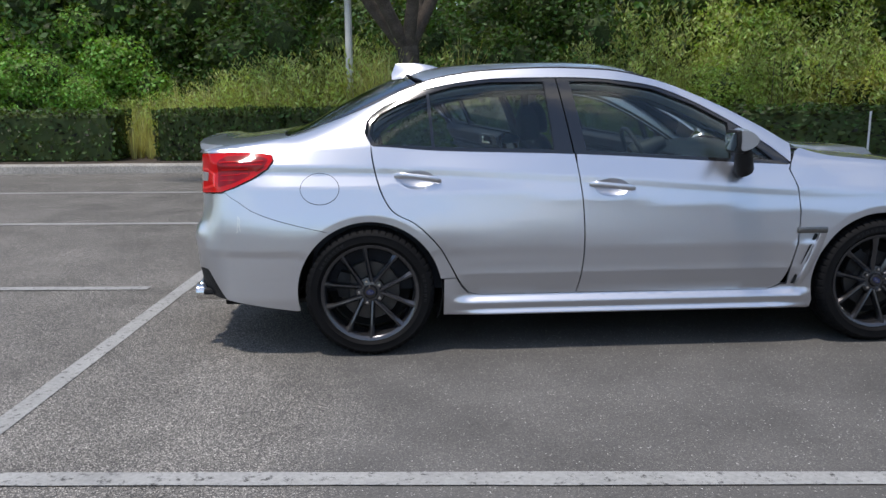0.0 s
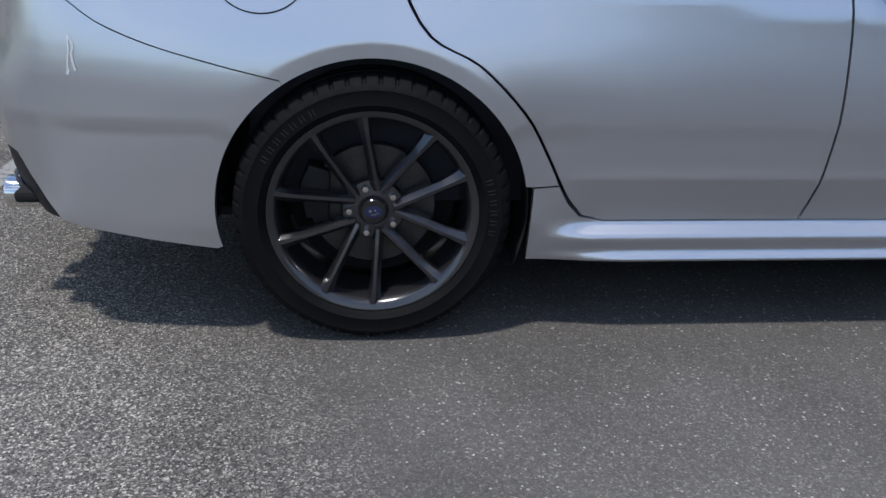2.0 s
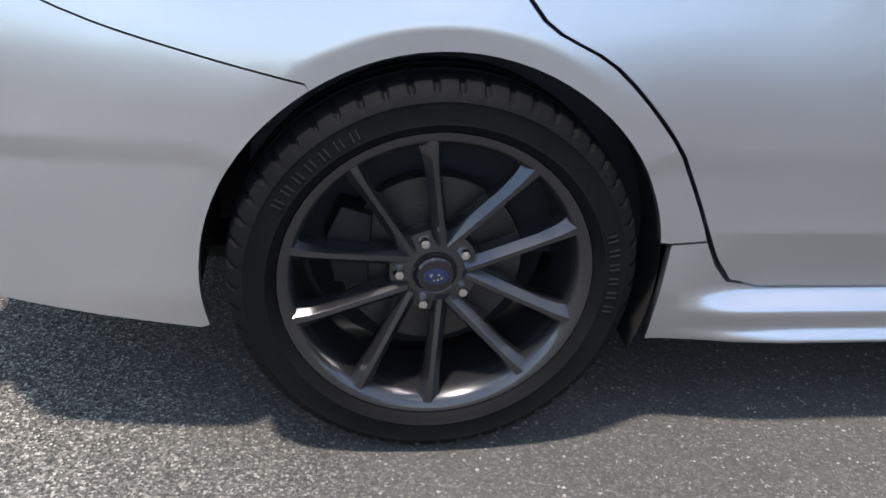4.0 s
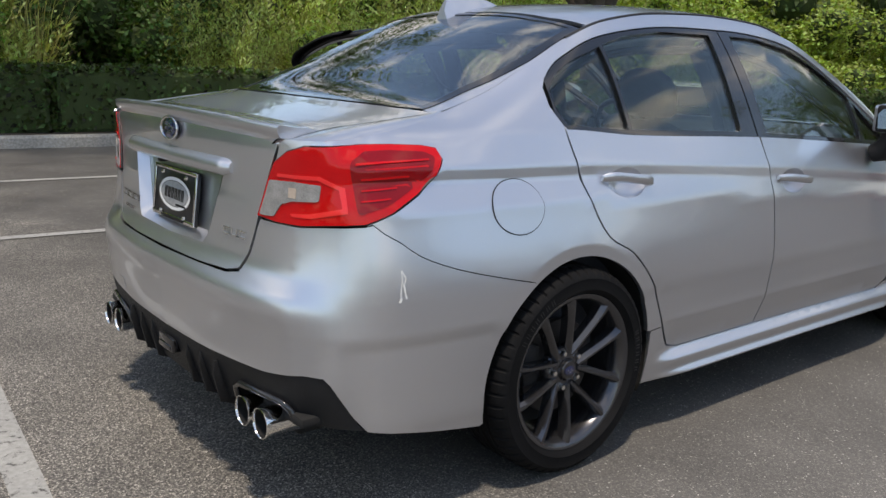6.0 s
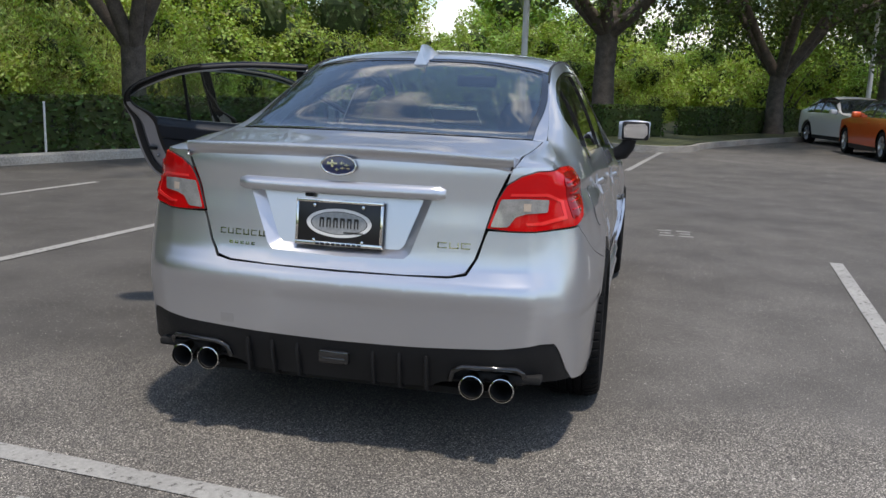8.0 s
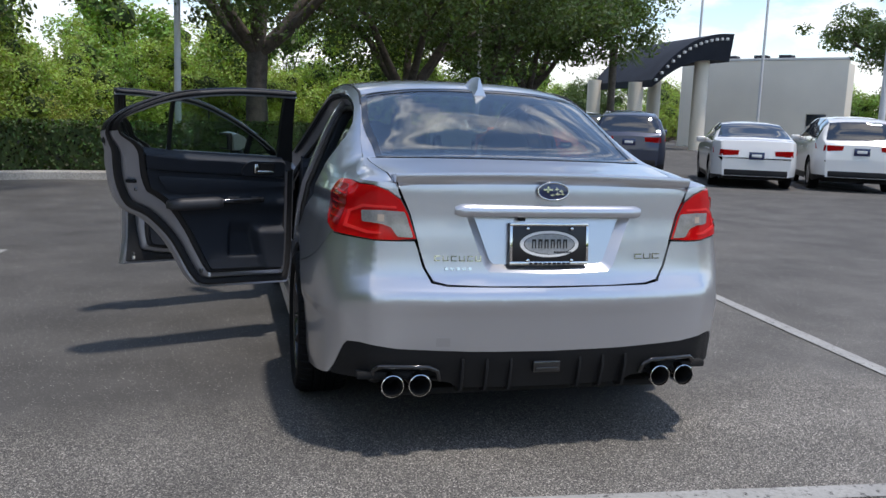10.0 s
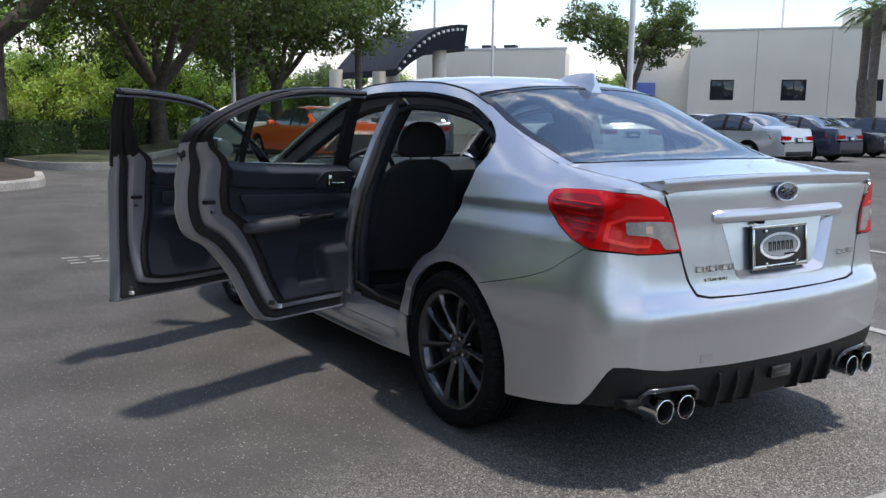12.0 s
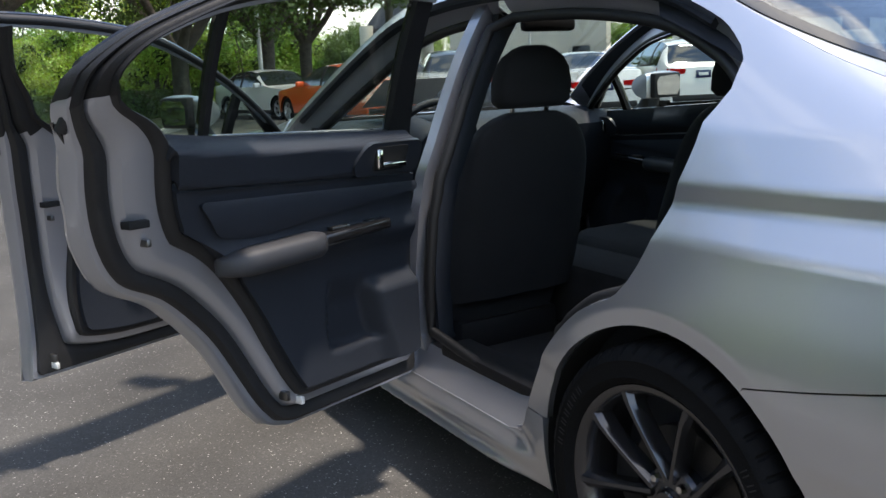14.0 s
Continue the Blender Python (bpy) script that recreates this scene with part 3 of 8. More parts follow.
def bush_mesh(name, mat, w, h, count, leaf, tall=False, core=True):
    """A wild shrub: a heap of leaf clumps with gaps, over thin stems."""
    bm = bmesh.new()
    clumps = []
    for i in range(26):
        a, r = random.uniform(0, 6.283), w * 0.5 * math.sqrt(random.random())
        z = h * random.uniform(0.12, 0.95) * (1 - 0.55 * (r / (w * 0.5)) ** 2)
        clumps.append((Vector((r * math.cos(a), r * math.sin(a), z)), w * random.uniform(0.10, 0.22)))
    # dark lumps put the shade between the leaf clumps into colour
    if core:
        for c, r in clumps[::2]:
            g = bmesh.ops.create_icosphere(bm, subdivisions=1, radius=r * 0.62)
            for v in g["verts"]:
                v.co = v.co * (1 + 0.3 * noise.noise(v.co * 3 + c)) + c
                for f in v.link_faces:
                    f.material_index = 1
    st = bmesh.new()
    k = w / 3.2
    for c, r in clumps[:12]:
        tube(st, [(c.x * 0.15, c.y * 0.15, -0.05), (c.x * 0.5, c.y * 0.5, c.z * 0.55), c], [0.035 * k * k, 0.022 * k, 0.008 * k], 6)

    def place():
        c, r = random.choice(clumps)
        d = Vector((random.gauss(0, 1), random.gauss(0, 1), random.gauss(0, 1))).normalized()
        k = r * random.uniform(0.55, 1.1)
        q = c + Vector((d.x * k, d.y * k, d.z * k * (1.25 if tall else 0.9)))
        q.z = max(q.z, 0.05)
        return q, d + Vector((0, 0, 0.4))
    leaves(bm, count, place, leaf, 0, 0.8)
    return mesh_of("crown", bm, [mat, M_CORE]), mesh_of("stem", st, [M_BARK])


def reed_mesh():
    """Tufts of tall pale grass with arching blades."""
    bm = bmesh.new()
    for _ in range(9):
        a, r = random.uniform(0, 6.283), 1.15 * math.sqrt(random.random())
        root = Vector((r * math.cos(a), r * math.sin(a), 0))
        tall = random.uniform(0.75, 1.9)
        for _ in range(85):
            b = random.uniform(0, 6.283)
            out = Vector((math.cos(b), math.sin(b), 0))
            h = tall * random.uniform(0.55, 1.1)
            reach = h * abs(random.gauss(0.0, 0.30))
            p = root + out * random.uniform(0, 0.12)
            side = Vector((-out.y, out.x, 0)) * random.uniform(0.004, 0.010)
            last = None
            for k, w in ((0, 1.0), (0.45, 0.9), (0.8, 0.6), (1.0, 0.08)):
                c = p + out * reach * k ** 2 + Vector((0, 0, h * (k - 0.28 * reach / h * k ** 3)))
                row = [bm.verts.new(c - side * w), bm.verts.new(c + side * w)]
                if last:
                    bm.faces.new((last[0], last[1], row[1], row[0]))
                last = row
    return mesh_of("reeds", bm, [M_REED])


def wisp_mesh(w, h, stems, per, blade):
    """A feathery shrub: whip-like stems that rise and spread, set with fine narrow leaves."""
    bm, st = bmesh.new(), bmesh.new()
    for i in range(stems):
        a, r = random.uniform(0, 6.283), w * 0.34 * math.sqrt(random.random())
        out = Vector((math.cos(a), math.sin(a), 0))
        root = out * r
        tall = h * random.uniform(0.55, 1.08) * (1 - 0.5 * (r / (w * 0.5)) ** 2)
        lean = w * random.uniform(0.02, 0.22)
        way = [root + out * lean * k ** 1.6 + Vector((0.06 * math.sin(5 * k + i), 0.06 * math.cos(4 * k + i), tall * k)) for k in (0.0, 0.35, 0.7, 1.0)]
        if i % 3 == 0:
            tube(st, way, [0.014, 0.010, 0.006, 0.003], 4)
        for _ in range(per):
            k = random.random() ** 0.8
            j = min(2, int(k * 3))
            c = way[j].lerp(way[j + 1], k * 3 - j)
            up = (way[j + 1] - way[j]).normalized()
            b = random.uniform(0, 6.283)
            d = (up * random.uniform(0.5, 1.3) + Vector((math.cos(b), math.sin(b), random.uniform(-0.2, 0.5)))).normalized()
            c = c + Vector((random.gauss(0, 0.09), random.gauss(0, 0.09), random.gauss(0, 0.06)))
            side = d.orthogonal().normalized() * blade * random.uniform(0.10, 0.2)
            side.rotate(Matrix.Rotation(random.uniform(0, 6.283), 3, d))
            e = c + d * blade * random.uniform(0.7, 1.5)
            bm.faces.new((bm.verts.new(c - side * 0.4), bm.verts.new(c.lerp(e, 0.5) + side), bm.verts.new(e), bm.verts.new(c.lerp(e, 0.5) - side)))
    return mesh_of("crown", bm, [M_WISP]), mesh_of("stem", st, [M_BARK])


WISPS = [wisp_mesh(3.0, 2.7, 80, 150, 0.105), wisp_mesh(2.2, 1.7, 60, 130, 0.095)]
LUSH = bush_mesh("shrub", M_LUSH, 2.6, 2.6, 17000, 0.040)
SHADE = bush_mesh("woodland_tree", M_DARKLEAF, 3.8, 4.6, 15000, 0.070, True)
BUSHES = [bush_mesh("shrub", M_BUSH, 3.2, 3.0, 11500, 0.058), bush_mesh("shrub", M_BUSH2, 3.6, 3.6, 11500, 0.062), bush_mesh("shrub", M_BUSH3, 2.8, 2.4, 10500, 0.052), bush_mesh("shrub", M_BUSH, 3.0, 4.4, 11500, 0.06, True)]
WOODS = [bush_mesh("woodland_tree", M_BUSH2, 6.5, 9.0, 12000, 0.125, True), bush_mesh("woodland_tree", M_OAK, 7.5, 8.0, 12000, 0.125, True), bush_mesh("woodland_tree", M_BUSH, 6.0, 7.0, 11000, 0.11, True)]
REED = reed_mesh()


def plant(name, me, x, y, s=1.0, z=0.1, label="", cat="shrub", group="wild shrubs behind the hedge"):
    ob = new(name, None if isinstance(me, tuple) else me)
    if isinstance(me, tuple):
        for nm, d in zip(("crown", "stem" if name == "shrub" else "trunk"), me):
            new(nm, d).parent = ob
    ob.matrix_basis = Matrix.Translation((x, y, z)) @ Matrix.Rotation(random.uniform(0, 6.283), 4, "Z") @ Matrix.Diagonal((s * random.uniform(0.9, 1.15), s * random.uniform(0.9, 1.15), s * random.uniform(0.85, 1.15), 1))
    return tagged(ob, label, cat, group)


rng = random.Random(5)
LB = {0: "light green wild shrub behind the hedge", 1: "dark green wild shrub behind the hedge", 2: "yellow-green wild shrub behind the hedge", 3: "tall light green wild shrub behind the hedge"}
for i in range(58):
    t = i / 57
    x = -19 + 58 * t + rng.uniform(-0.8, 0.8)
    y = 12.2 - 0.06 * max(0, x) - max(0, x - 8) * 0.16 + (i % 3) * 1.5 + rng.uniform(-0.4, 0.6)
    k = rng.choice((0, 0, 1, 2, 3, 2))
    if not -11 < x < 11:
        plant("shrub", BUSHES[k], x, y, rng.uniform(0.75, 1.05), label=LB[k])
# rounded green shrubs at the bed's west end
for x, y, k in ((-10.6, 12.6, 1.2), (-9.1, 12.3, 1.25), (-7.9, 11.7, 0.95), (-6.9, 12.5, 1.25), (-5.9, 11.6, 0.80), (-5.5, 12.9, 1.15), (-8.4, 13.9, 1.5), (-6.4, 14.3, 1.45), (0.9, 12.0, 0.9), (-0.1, 12.9, 0.95)):
    plant("shrub", LUSH, x, y, k, label="rounded lush green shrub behind the hedge")
# a bank of weeds and tall grass that rises towards the oak
for i in range(13):
    x = -4.6 + 5.4 * i / 12
    plant("shrub", WISPS[1], x + rng.uniform(-0.2, 0.2), 11.5 + (i % 2) * 0.8 + rng.uniform(-0.2, 0.2), 0.62 + 0.055 * i, label="feathery olive weeds behind the hedge")
for i in range(17):
    x = -4.5 + 5.2 * i / 16
    plant("reed_clump", REED, x + rng.uniform(-0.2, 0.2), 11.1 + (i % 3) * 0.55, 0.55 + 0.034 * i, label="tufts of tall pale grass", cat="reeds", group="reeds behind the hedge")
for x, y, k in ((-4.2, 10.35, 0.36), (-3.95, 10.75, 0.48)):
    plant("reed_clump", REED, x, y, k, label="dry pale grass in a gap of the hedge", cat="reeds", group="reeds behind the hedge")
# feathery olive shrubs along the eastern half
for i in range(17):
    x = 4.4 + 0.62 * i
    plant("shrub", WISPS[0], x + rng.uniform(-0.2, 0.2), 11.5 - 0.06 * x - max(0, x - 8) * 0.25 + (i % 3) * 0.7, (0.72, 0.92, 1.05, 0.84)[i % 4] * (0.8 if i % 2 else 1.0), label="feathery olive-green shrub behind the hedge")
    if i % 2:
        plant("shrub", BUSHES[(0, 2, 1)[i % 3]], x, 11.2 - 0.06 * x - max(0, x - 8) * 0.25 + (i % 3) * 0.6, (0.62, 0.80, 0.72)[i % 3], label=LB[(0, 2, 1)[i % 3]])
for i in range(9):
    x = 4.5 + 1.1 * i
    plant("reed_clump", REED, x, 11.3 - 0.06 * x - max(0, x - 8) * 0.25 + rng.uniform(-0.3, 0.8), rng.uniform(0.6, 1.0), label="tufts of tall pale grass", cat="reeds", group="reeds behind the hedge")
for x, y, k in ((7.9, 13.2, 0.95), (9.4, 13.6, 0.9)):
    plant("shrub", BUSHES[3], x, y, k, label=LB[3])
# dark wood close behind, its shade put into the leaf colour
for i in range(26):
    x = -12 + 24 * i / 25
    plant("woodland_tree", SHADE, x + rng.uniform(-0.4, 0.4), 15.0 + (i % 2) * 1.6 + rng.uniform(-0.3, 0.3), rng.uniform(0.95, 1.2), label="understorey tree with shade put into its dark green leaves", cat="tree", group="woodland edge")
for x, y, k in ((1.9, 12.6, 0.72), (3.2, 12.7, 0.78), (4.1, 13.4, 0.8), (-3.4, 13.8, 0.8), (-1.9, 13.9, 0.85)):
    plant("woodland_tree", SHADE, x, y, k, label="understorey tree with shade put into its dark green leaves", cat="tree", group="woodland edge")
for i in range(46):
    t = i / 45
    x = -32 + 88 * t + rng.uniform(-1.5, 1.5)
    y = 21 - 0.10 * max(0, x) + (i % 3) * 3.2 + rng.uniform(-1, 1)
    k = rng.choice((0, 1, 2, 1))
    plant("woodland_tree", WOODS[k], x, y, rng.uniform(0.62, 0.86), label="dense green woodland tree behind the car park", cat="tree", group="woodland edge")
for i in range(22):
    x = 30 + i * 1.6
    y = 2.5 + rng.uniform(-2, 2) - (x - 30) * 0.22
    k = rng.choice((0, 2, 3, 0))
    plant("shrub", BUSHES[k], x, y, rng.uniform(0.8, 1.25), label=LB[k])
for i in range(30):
    x = 44 + rng.uniform(-3, 22)
    y = -20 + (i - 15) * 2.2
    plant("woodland_tree", WOODS[i % 3], x + 20, y, rng.uniform(0.6, 0.9), label="distant green tree beyond the buildings", cat="tree", group="far trees")


for i in range(18):
    x, y = 42 + (i % 4) * 7 + rng.uniform(-2, 2), -12 + i * 1.5 + rng.uniform(-1, 1)
    plant("woodland_tree", WOODS[2 if i % 3 else 0], x, y, rng.uniform(0.7, 1.0) if y < 3 else rng.uniform(0.9, 1.15), label="dense green woodland tree behind the car park", cat="tree", group="woodland edge")


for i in range(8):
    plant("woodland_tree", WOODS[(1, 2, 0)[i % 3]], 13 + 2.6 * i + rng.uniform(-0.6, 0.6), 14.5 - 0.45 * i + rng.uniform(-0.8, 0.8), rng.uniform(0.75, 0.95), label="dense green woodland tree behind the car park", cat="tree", group="woodland edge")


# added tree belt, out of view, to shape the reflections in the paint
for i in range(40):
    a = radians(150 + 150 * i / 39)
    d = 105 + (i % 3) * 5 + rng.uniform(-2, 2)
    plant("woodland_tree", WOODS[(1, 0, 2)[i % 3]], d * math.cos(a), d * math.sin(a), rng.uniform(1.0, 1.4), z=0.0, label="added green tree out of view, for reflections in the car", cat="tree", group="trees round the car park")


def oak(label, x, y, trunk=0.25, fork=2.2, height=7.5, spread=4.2, count=9000, bare=2.6, leaf=0.11, seed=1):
    """A live oak: tapered trunk, spreading limbs and a broad gappy crown."""
    rr = random.Random(seed)
    random.seed(seed)
    ob = thing("oak_tree", label, "tree", "oaks of the car park", Matrix.Translation((x, y, 0.1)))
    bm = bmesh.new()
    tube(bm, [(0, 0, -0.1), (0.02, 0.0, 0.25), (0.05, 0.03, fork * 0.6), (0.02, 0, fork)], [trunk * 1.45, trunk * 1.08, trunk * 0.92, trunk * 0.95], 12)
    tips = []
    for i in range(6):
        a = i * 1.047 + rr.uniform(-0.3, 0.3)
        reach = spread * rr.uniform(0.5, 0.78)
        z1 = fork + (height - fork) * rr.uniform(0.35, 0.62)
        p0, p1 = Vector((0, 0, fork - 0.1)), Vector((math.cos(a) * reach * 0.35, math.sin(a) * reach * 0.35, fork + (z1 - fork) * 0.6))
        p2 = Vector((math.cos(a) * reach, math.sin(a) * reach, z1))
        tube(bm, [p0, p0.lerp(p1, 0.5) + Vector((0, 0, -0.12)), p1, p1.lerp(p2, 0.5) + Vector((0, 0, 0.15)), p2], [trunk * 0.62, trunk * 0.5, trunk * 0.4, trunk * 0.26, trunk * 0.12], 8)
        tips += [(p1, 0.5), (p2, 1.0), (p1.lerp(p2, 0.5), 0.8)]
        for _ in range(4):
            b = a + rr.uniform(-0.9, 0.9)
            q = p1.lerp(p2, rr.uniform(0.1, 0.8))
            e = q + Vector((math.cos(b), math.sin(b), rr.uniform(0.0, 0.8))) * spread * rr.uniform(0.22, 0.42)
            tube(bm, [q, q.lerp(e, 0.5) + Vector((0, 0, 0.1)), e], [trunk * 0.2, trunk * 0.13, trunk * 0.05], 6)
            tips.append((e, 1.0))
    part("trunk", bm, M_BARK, ob, angle=60)
    clumps = []
    for p, k in tips:
        for _ in range(5):
            c = p + Vector((rr.gauss(0, 0.6), rr.gauss(0, 0.6), rr.gauss(0.25, 0.45))) * spread * 0.24
            c.z = max(c.z, bare + 0.3)
            clumps.append((c, spread * rr.uniform(0.09, 0.17)))
    bm = bmesh.new()

    def place():
        c, r = clumps[int(random.random() * len(clumps))]
        d = Vector((random.gauss(0, 1), random.gauss(0, 1), random.gauss(0, 1))).normalized()
        q = c + Vector((d.x, d.y, d.z * 0.65)) * r * random.uniform(0.35, 1.1)
        return q, d + Vector((0, 0, 0.5))
    leaves(bm, count, place, leaf, 0, 0.8)
    part("crown", bm, [M_OAK], ob)
    return ob


oak("live oak with a thick grey trunk behind the hedge", 0.50, 10.8, 0.21, 1.95, 8.6, 4.9, 30000, 3.3, 0.060, 11)
oak("live oak with spreading grey limbs in the planting bed", 9.65, 7.6, 0.22, 1.75, 8.4, 5.0, 30000, 3.1, 0.060, 12)
oak("broad live oak with a thick trunk and low limbs", 23.1, 0.35, 0.34, 3.0, 9.5, 8.6, 42000, 2.6, 0.085, 13)
oak("live oak with several slender limbs", 28.4, -5.3, 0.30, 2.0, 9.5, 8.6, 40000, 2.5, 0.09, 14)
oak("live oak with dark dense foliage", 32.5, -9.8, 0.30, 2.6, 9.5, 7.4, 34000, 2.3, 0.095, 15)
oak("live oak with dark dense foliage", 36.5, -13.0, 0.30, 2.6, 9.0, 6.5, 30000, 2.3, 0.10, 16)
oak("small round-headed oak beside a lamp pole", 23.6, -23.6, 0.20, 2.6, 7.4, 2.9, 18000, 3.2, 0.07, 17)
oak("live oak beside the pale building", 15.6, -36.0, 0.26, 2.8, 8.0, 4.0, 22000, 3.4, 0.08, 18)
oak("live oak behind the car park entrance", -9.5, 15.5, 0.25, 2.6, 9.0, 5.5, 10000, 3.0, 0.12, 19)
random.seed(3)

stake = thing("marker_stake", "thin white marker stake in front of the hedge", "stake", "", Matrix.Translation((7.5, 7.72, 0.1)))
bm = bmesh.new()
tube(bm, [(0, 0, -0.05), (0.004, 0, 0.4), (0.006, 0, 0.78)], [0.017, 0.017, 0.016], 8)
part("stake", bm, M_POLE, stake)
bm = bmesh.new()
tube(bm, [(0.006, 0, 0.775), (0.006, 0, 0.80)], [0.020, 0.019], 8)
part("cap", bm, M_POLE, stake)


def palm(x, y, h, label):
    ob = thing("palm_tree", label, "palm", "palms", Matrix.Translation((x, y, 0.0)))
    bm = bmesh.new()
    tube(bm, [(0, 0, 0), (0.05, 0, h * 0.5), (0, 0.05, h)], [0.26, 0.2, 0.22], 10)
    part("trunk", bm, M_PALMBARK, ob, angle=60)
    bm = bmesh.new()
    for i in range(46):
        a, e = random.uniform(0, 6.283), random.uniform(-0.7, 1.2)
        L = random.uniform(1.3, 1.9)
        base = Vector((0, 0, h))
        d = Vector((math.cos(a) * math.cos(e), math.sin(a) * math.cos(e), math.sin(e)))
        mid = base + d * L * 0.55
        for k in range(14):
            w = (k - 6.5) / 6.5
            s = Vector((-math.sin(a), math.cos(a), 0))
            tip = mid + (d * (1 - abs(w) * 0.5) + s * w * 0.9) * L * 0.5 + Vector((0, 0, -0.28 * L))
            n = d.cross(s) * 0.02
            bm.faces.new([bm.verts.new(mid + s * 0.02), bm.verts.new(tip), bm.verts.new(mid - s * 0.02 + n)])
        bm.faces.new([bm.verts.new(base + Vector((0, 0, 0.02))), bm.verts.new(mid), bm.verts.new(base - Vector((0, 0, 0.03)))])
    part("crown", bm, [M_OAK], ob)


for i in range(9):
    plant("woodland_tree", WOODS[i % 3], 44 + 1.9 * i, -43 - (i % 3) * 3.5, 0.62, label="green tree between two pale buildings", cat="tree", group="far trees")
palm(38.5, -18.4, 5.4, "cabbage palm with a rough trunk")
palm(14.8, -33.5, 6.5, "cabbage palm with a rough trunk")
palm(19.6, -34.5, 6.2, "cabbage palm with a rough trunk")
palm(21.0, -36.0, 6.4, "cabbage palm with a rough trunk")


# ---- lamp poles ----
def lamp_pole(x, y, h=9.0, r=0.065, label="tall pale grey lamp pole", base=0.0):
    ob = thing("street_lamp", label, "lamp pole", "car park lamp poles", Matrix.Translation((x, y, base)))
    bm = bmesh.new()
    tube(bm, [(0, 0, 0.1), (0, 0, h)], [r * 1.15, r * 0.9], 12)
    part("pole", bm, M_POLE, ob)
    bm = bmesh.new()
    lathe(bm, [(r * 2.4, 0.0), (r * 2.4, 0.28), (r * 2.0, 0.34), (r, 0.35)], 16, "Z")
    part("base", bm, M_CONCRETE, ob)
    bm = bmesh.new()
    box(bm, -0.05, 0.75, -0.16, 0.16, h - 0.06, h + 0.10, 0.03)
    part("lamp_head", bm, M_POLE, ob, "flat grey lamp head")
    bm = bmesh.new()
    box(bm, 0.12, 0.70, -0.12, 0.12, h - 0.085, h - 0.055, 0.006)
    part("lens", bm, M_CLEAR, ob)


lamp_pole(-0.55, 10.9, 9.0, 0.06, base=0.1)
lamp_pole(21.3, 2.57, 9.0, 0.085, base=0.1)
lamp_pole(30.0, -8.6, 9.0, 0.075, base=0.1)
lamp_pole(16.5, -16.4, 10.0, 0.085)
lamp_pole(43, -25.9, 9.5, 0.08)
lamp_pole(42, -29.6, 9.5, 0.08)
lamp_pole(33, -46, 14.0, 0.08)
bm = bmesh.new()
box(bm, -0.03, 0.03, -0.02, 0.02, 0.0, 0.75, 0.006)
tagged(part("marker_post", bm, M_TRIMLIGHT, None, m=Matrix.Translation((8.2, 8.9, 0.1))), "slim pale marker post in the planting bed", "post")


# ---- buildings ----
def wall_block(name, parent, p, q, h, depth, openings, mat, base=0.0):
    """A straight wall from p to q with real openings (from, to, low, high), and its box behind."""
    p, q = Vector((*p, 0)), Vector((*q, 0))
    L = (q - p).length
    m = Matrix.Translation(p) @ Matrix.Rotation(math.atan2((q - p).y, (q - p).x), 4, "Z")
    xs = sorted({0.0, L, *[v for o in openings for v in o[:2]]})
    zs = sorted({base, h, *[v for o in openings for v in o[2:4]]})
    bm = bmesh.new()
    for x0, x1 in zip(xs, xs[1:]):
        for z0, z1 in zip(zs, zs[1:]):
            cx, cz = (x0 + x1) / 2, (z0 + z1) / 2
            if not any(o[0] < cx < o[1] and o[2] < cz < o[3] for o in openings):
                box(bm, x0, x1, 0, depth, z0, z1)
    bmesh.ops.remove_doubles(bm, verts=bm.verts[:], dist=0.001)
    return part(name, bm, mat, parent, m=m), m


bA = thing("commercial_building", "low pale stucco commercial building with flat roof", "building")
_, mA = wall_block("wall", bA, (50.0, -28.8), (41.5, -35.2), 5.7, 0.3, [(8.4, 9.6, 0.0, 2.4)], M_STUCCO)
bm = bmesh.new()
box(bm, 0, 10.6, 0.302, 1.6, 0, 5.5)
part("rear_block", bm, M_STUCCO, bA, m=mA)
bm = bmesh.new()
box(bm, -0.05, 10.7, -0.05, 0.35, 5.705, 5.85, 0.01)
part("parapet", bm, M_TRIMLIGHT, bA, m=mA)
bm = bmesh.new()
box(bm, 8.42, 9.58, 0.06, 0.12, 0.0, 1.6, 0.01)
part("door", bm, material("grey_door", (0.32, 0.36, 0.38), 0.5, var=0.1, scale=2, fine=30), bA, "pale grey steel door", m=mA)
bm = bmesh.new()
box(bm, 8.42, 9.58, 0.08, 0.12, 1.62, 2.36, 0.01)
part("window", bm, M_DARKGLASS, bA, m=mA)
for k, (x, y) in enumerate(((5.0, 1.0), (6.6, 1.0), (3.0, 1.0))):
    bm = bmesh.new()
    box(bm, x - 0.4, x + 0.4, y - 0.4, y + 0.4, 5.5, 6.1, 0.03)
    part("roof_unit", bm, M_CANOPY, bA, "dark rooftop air unit", m=mA)

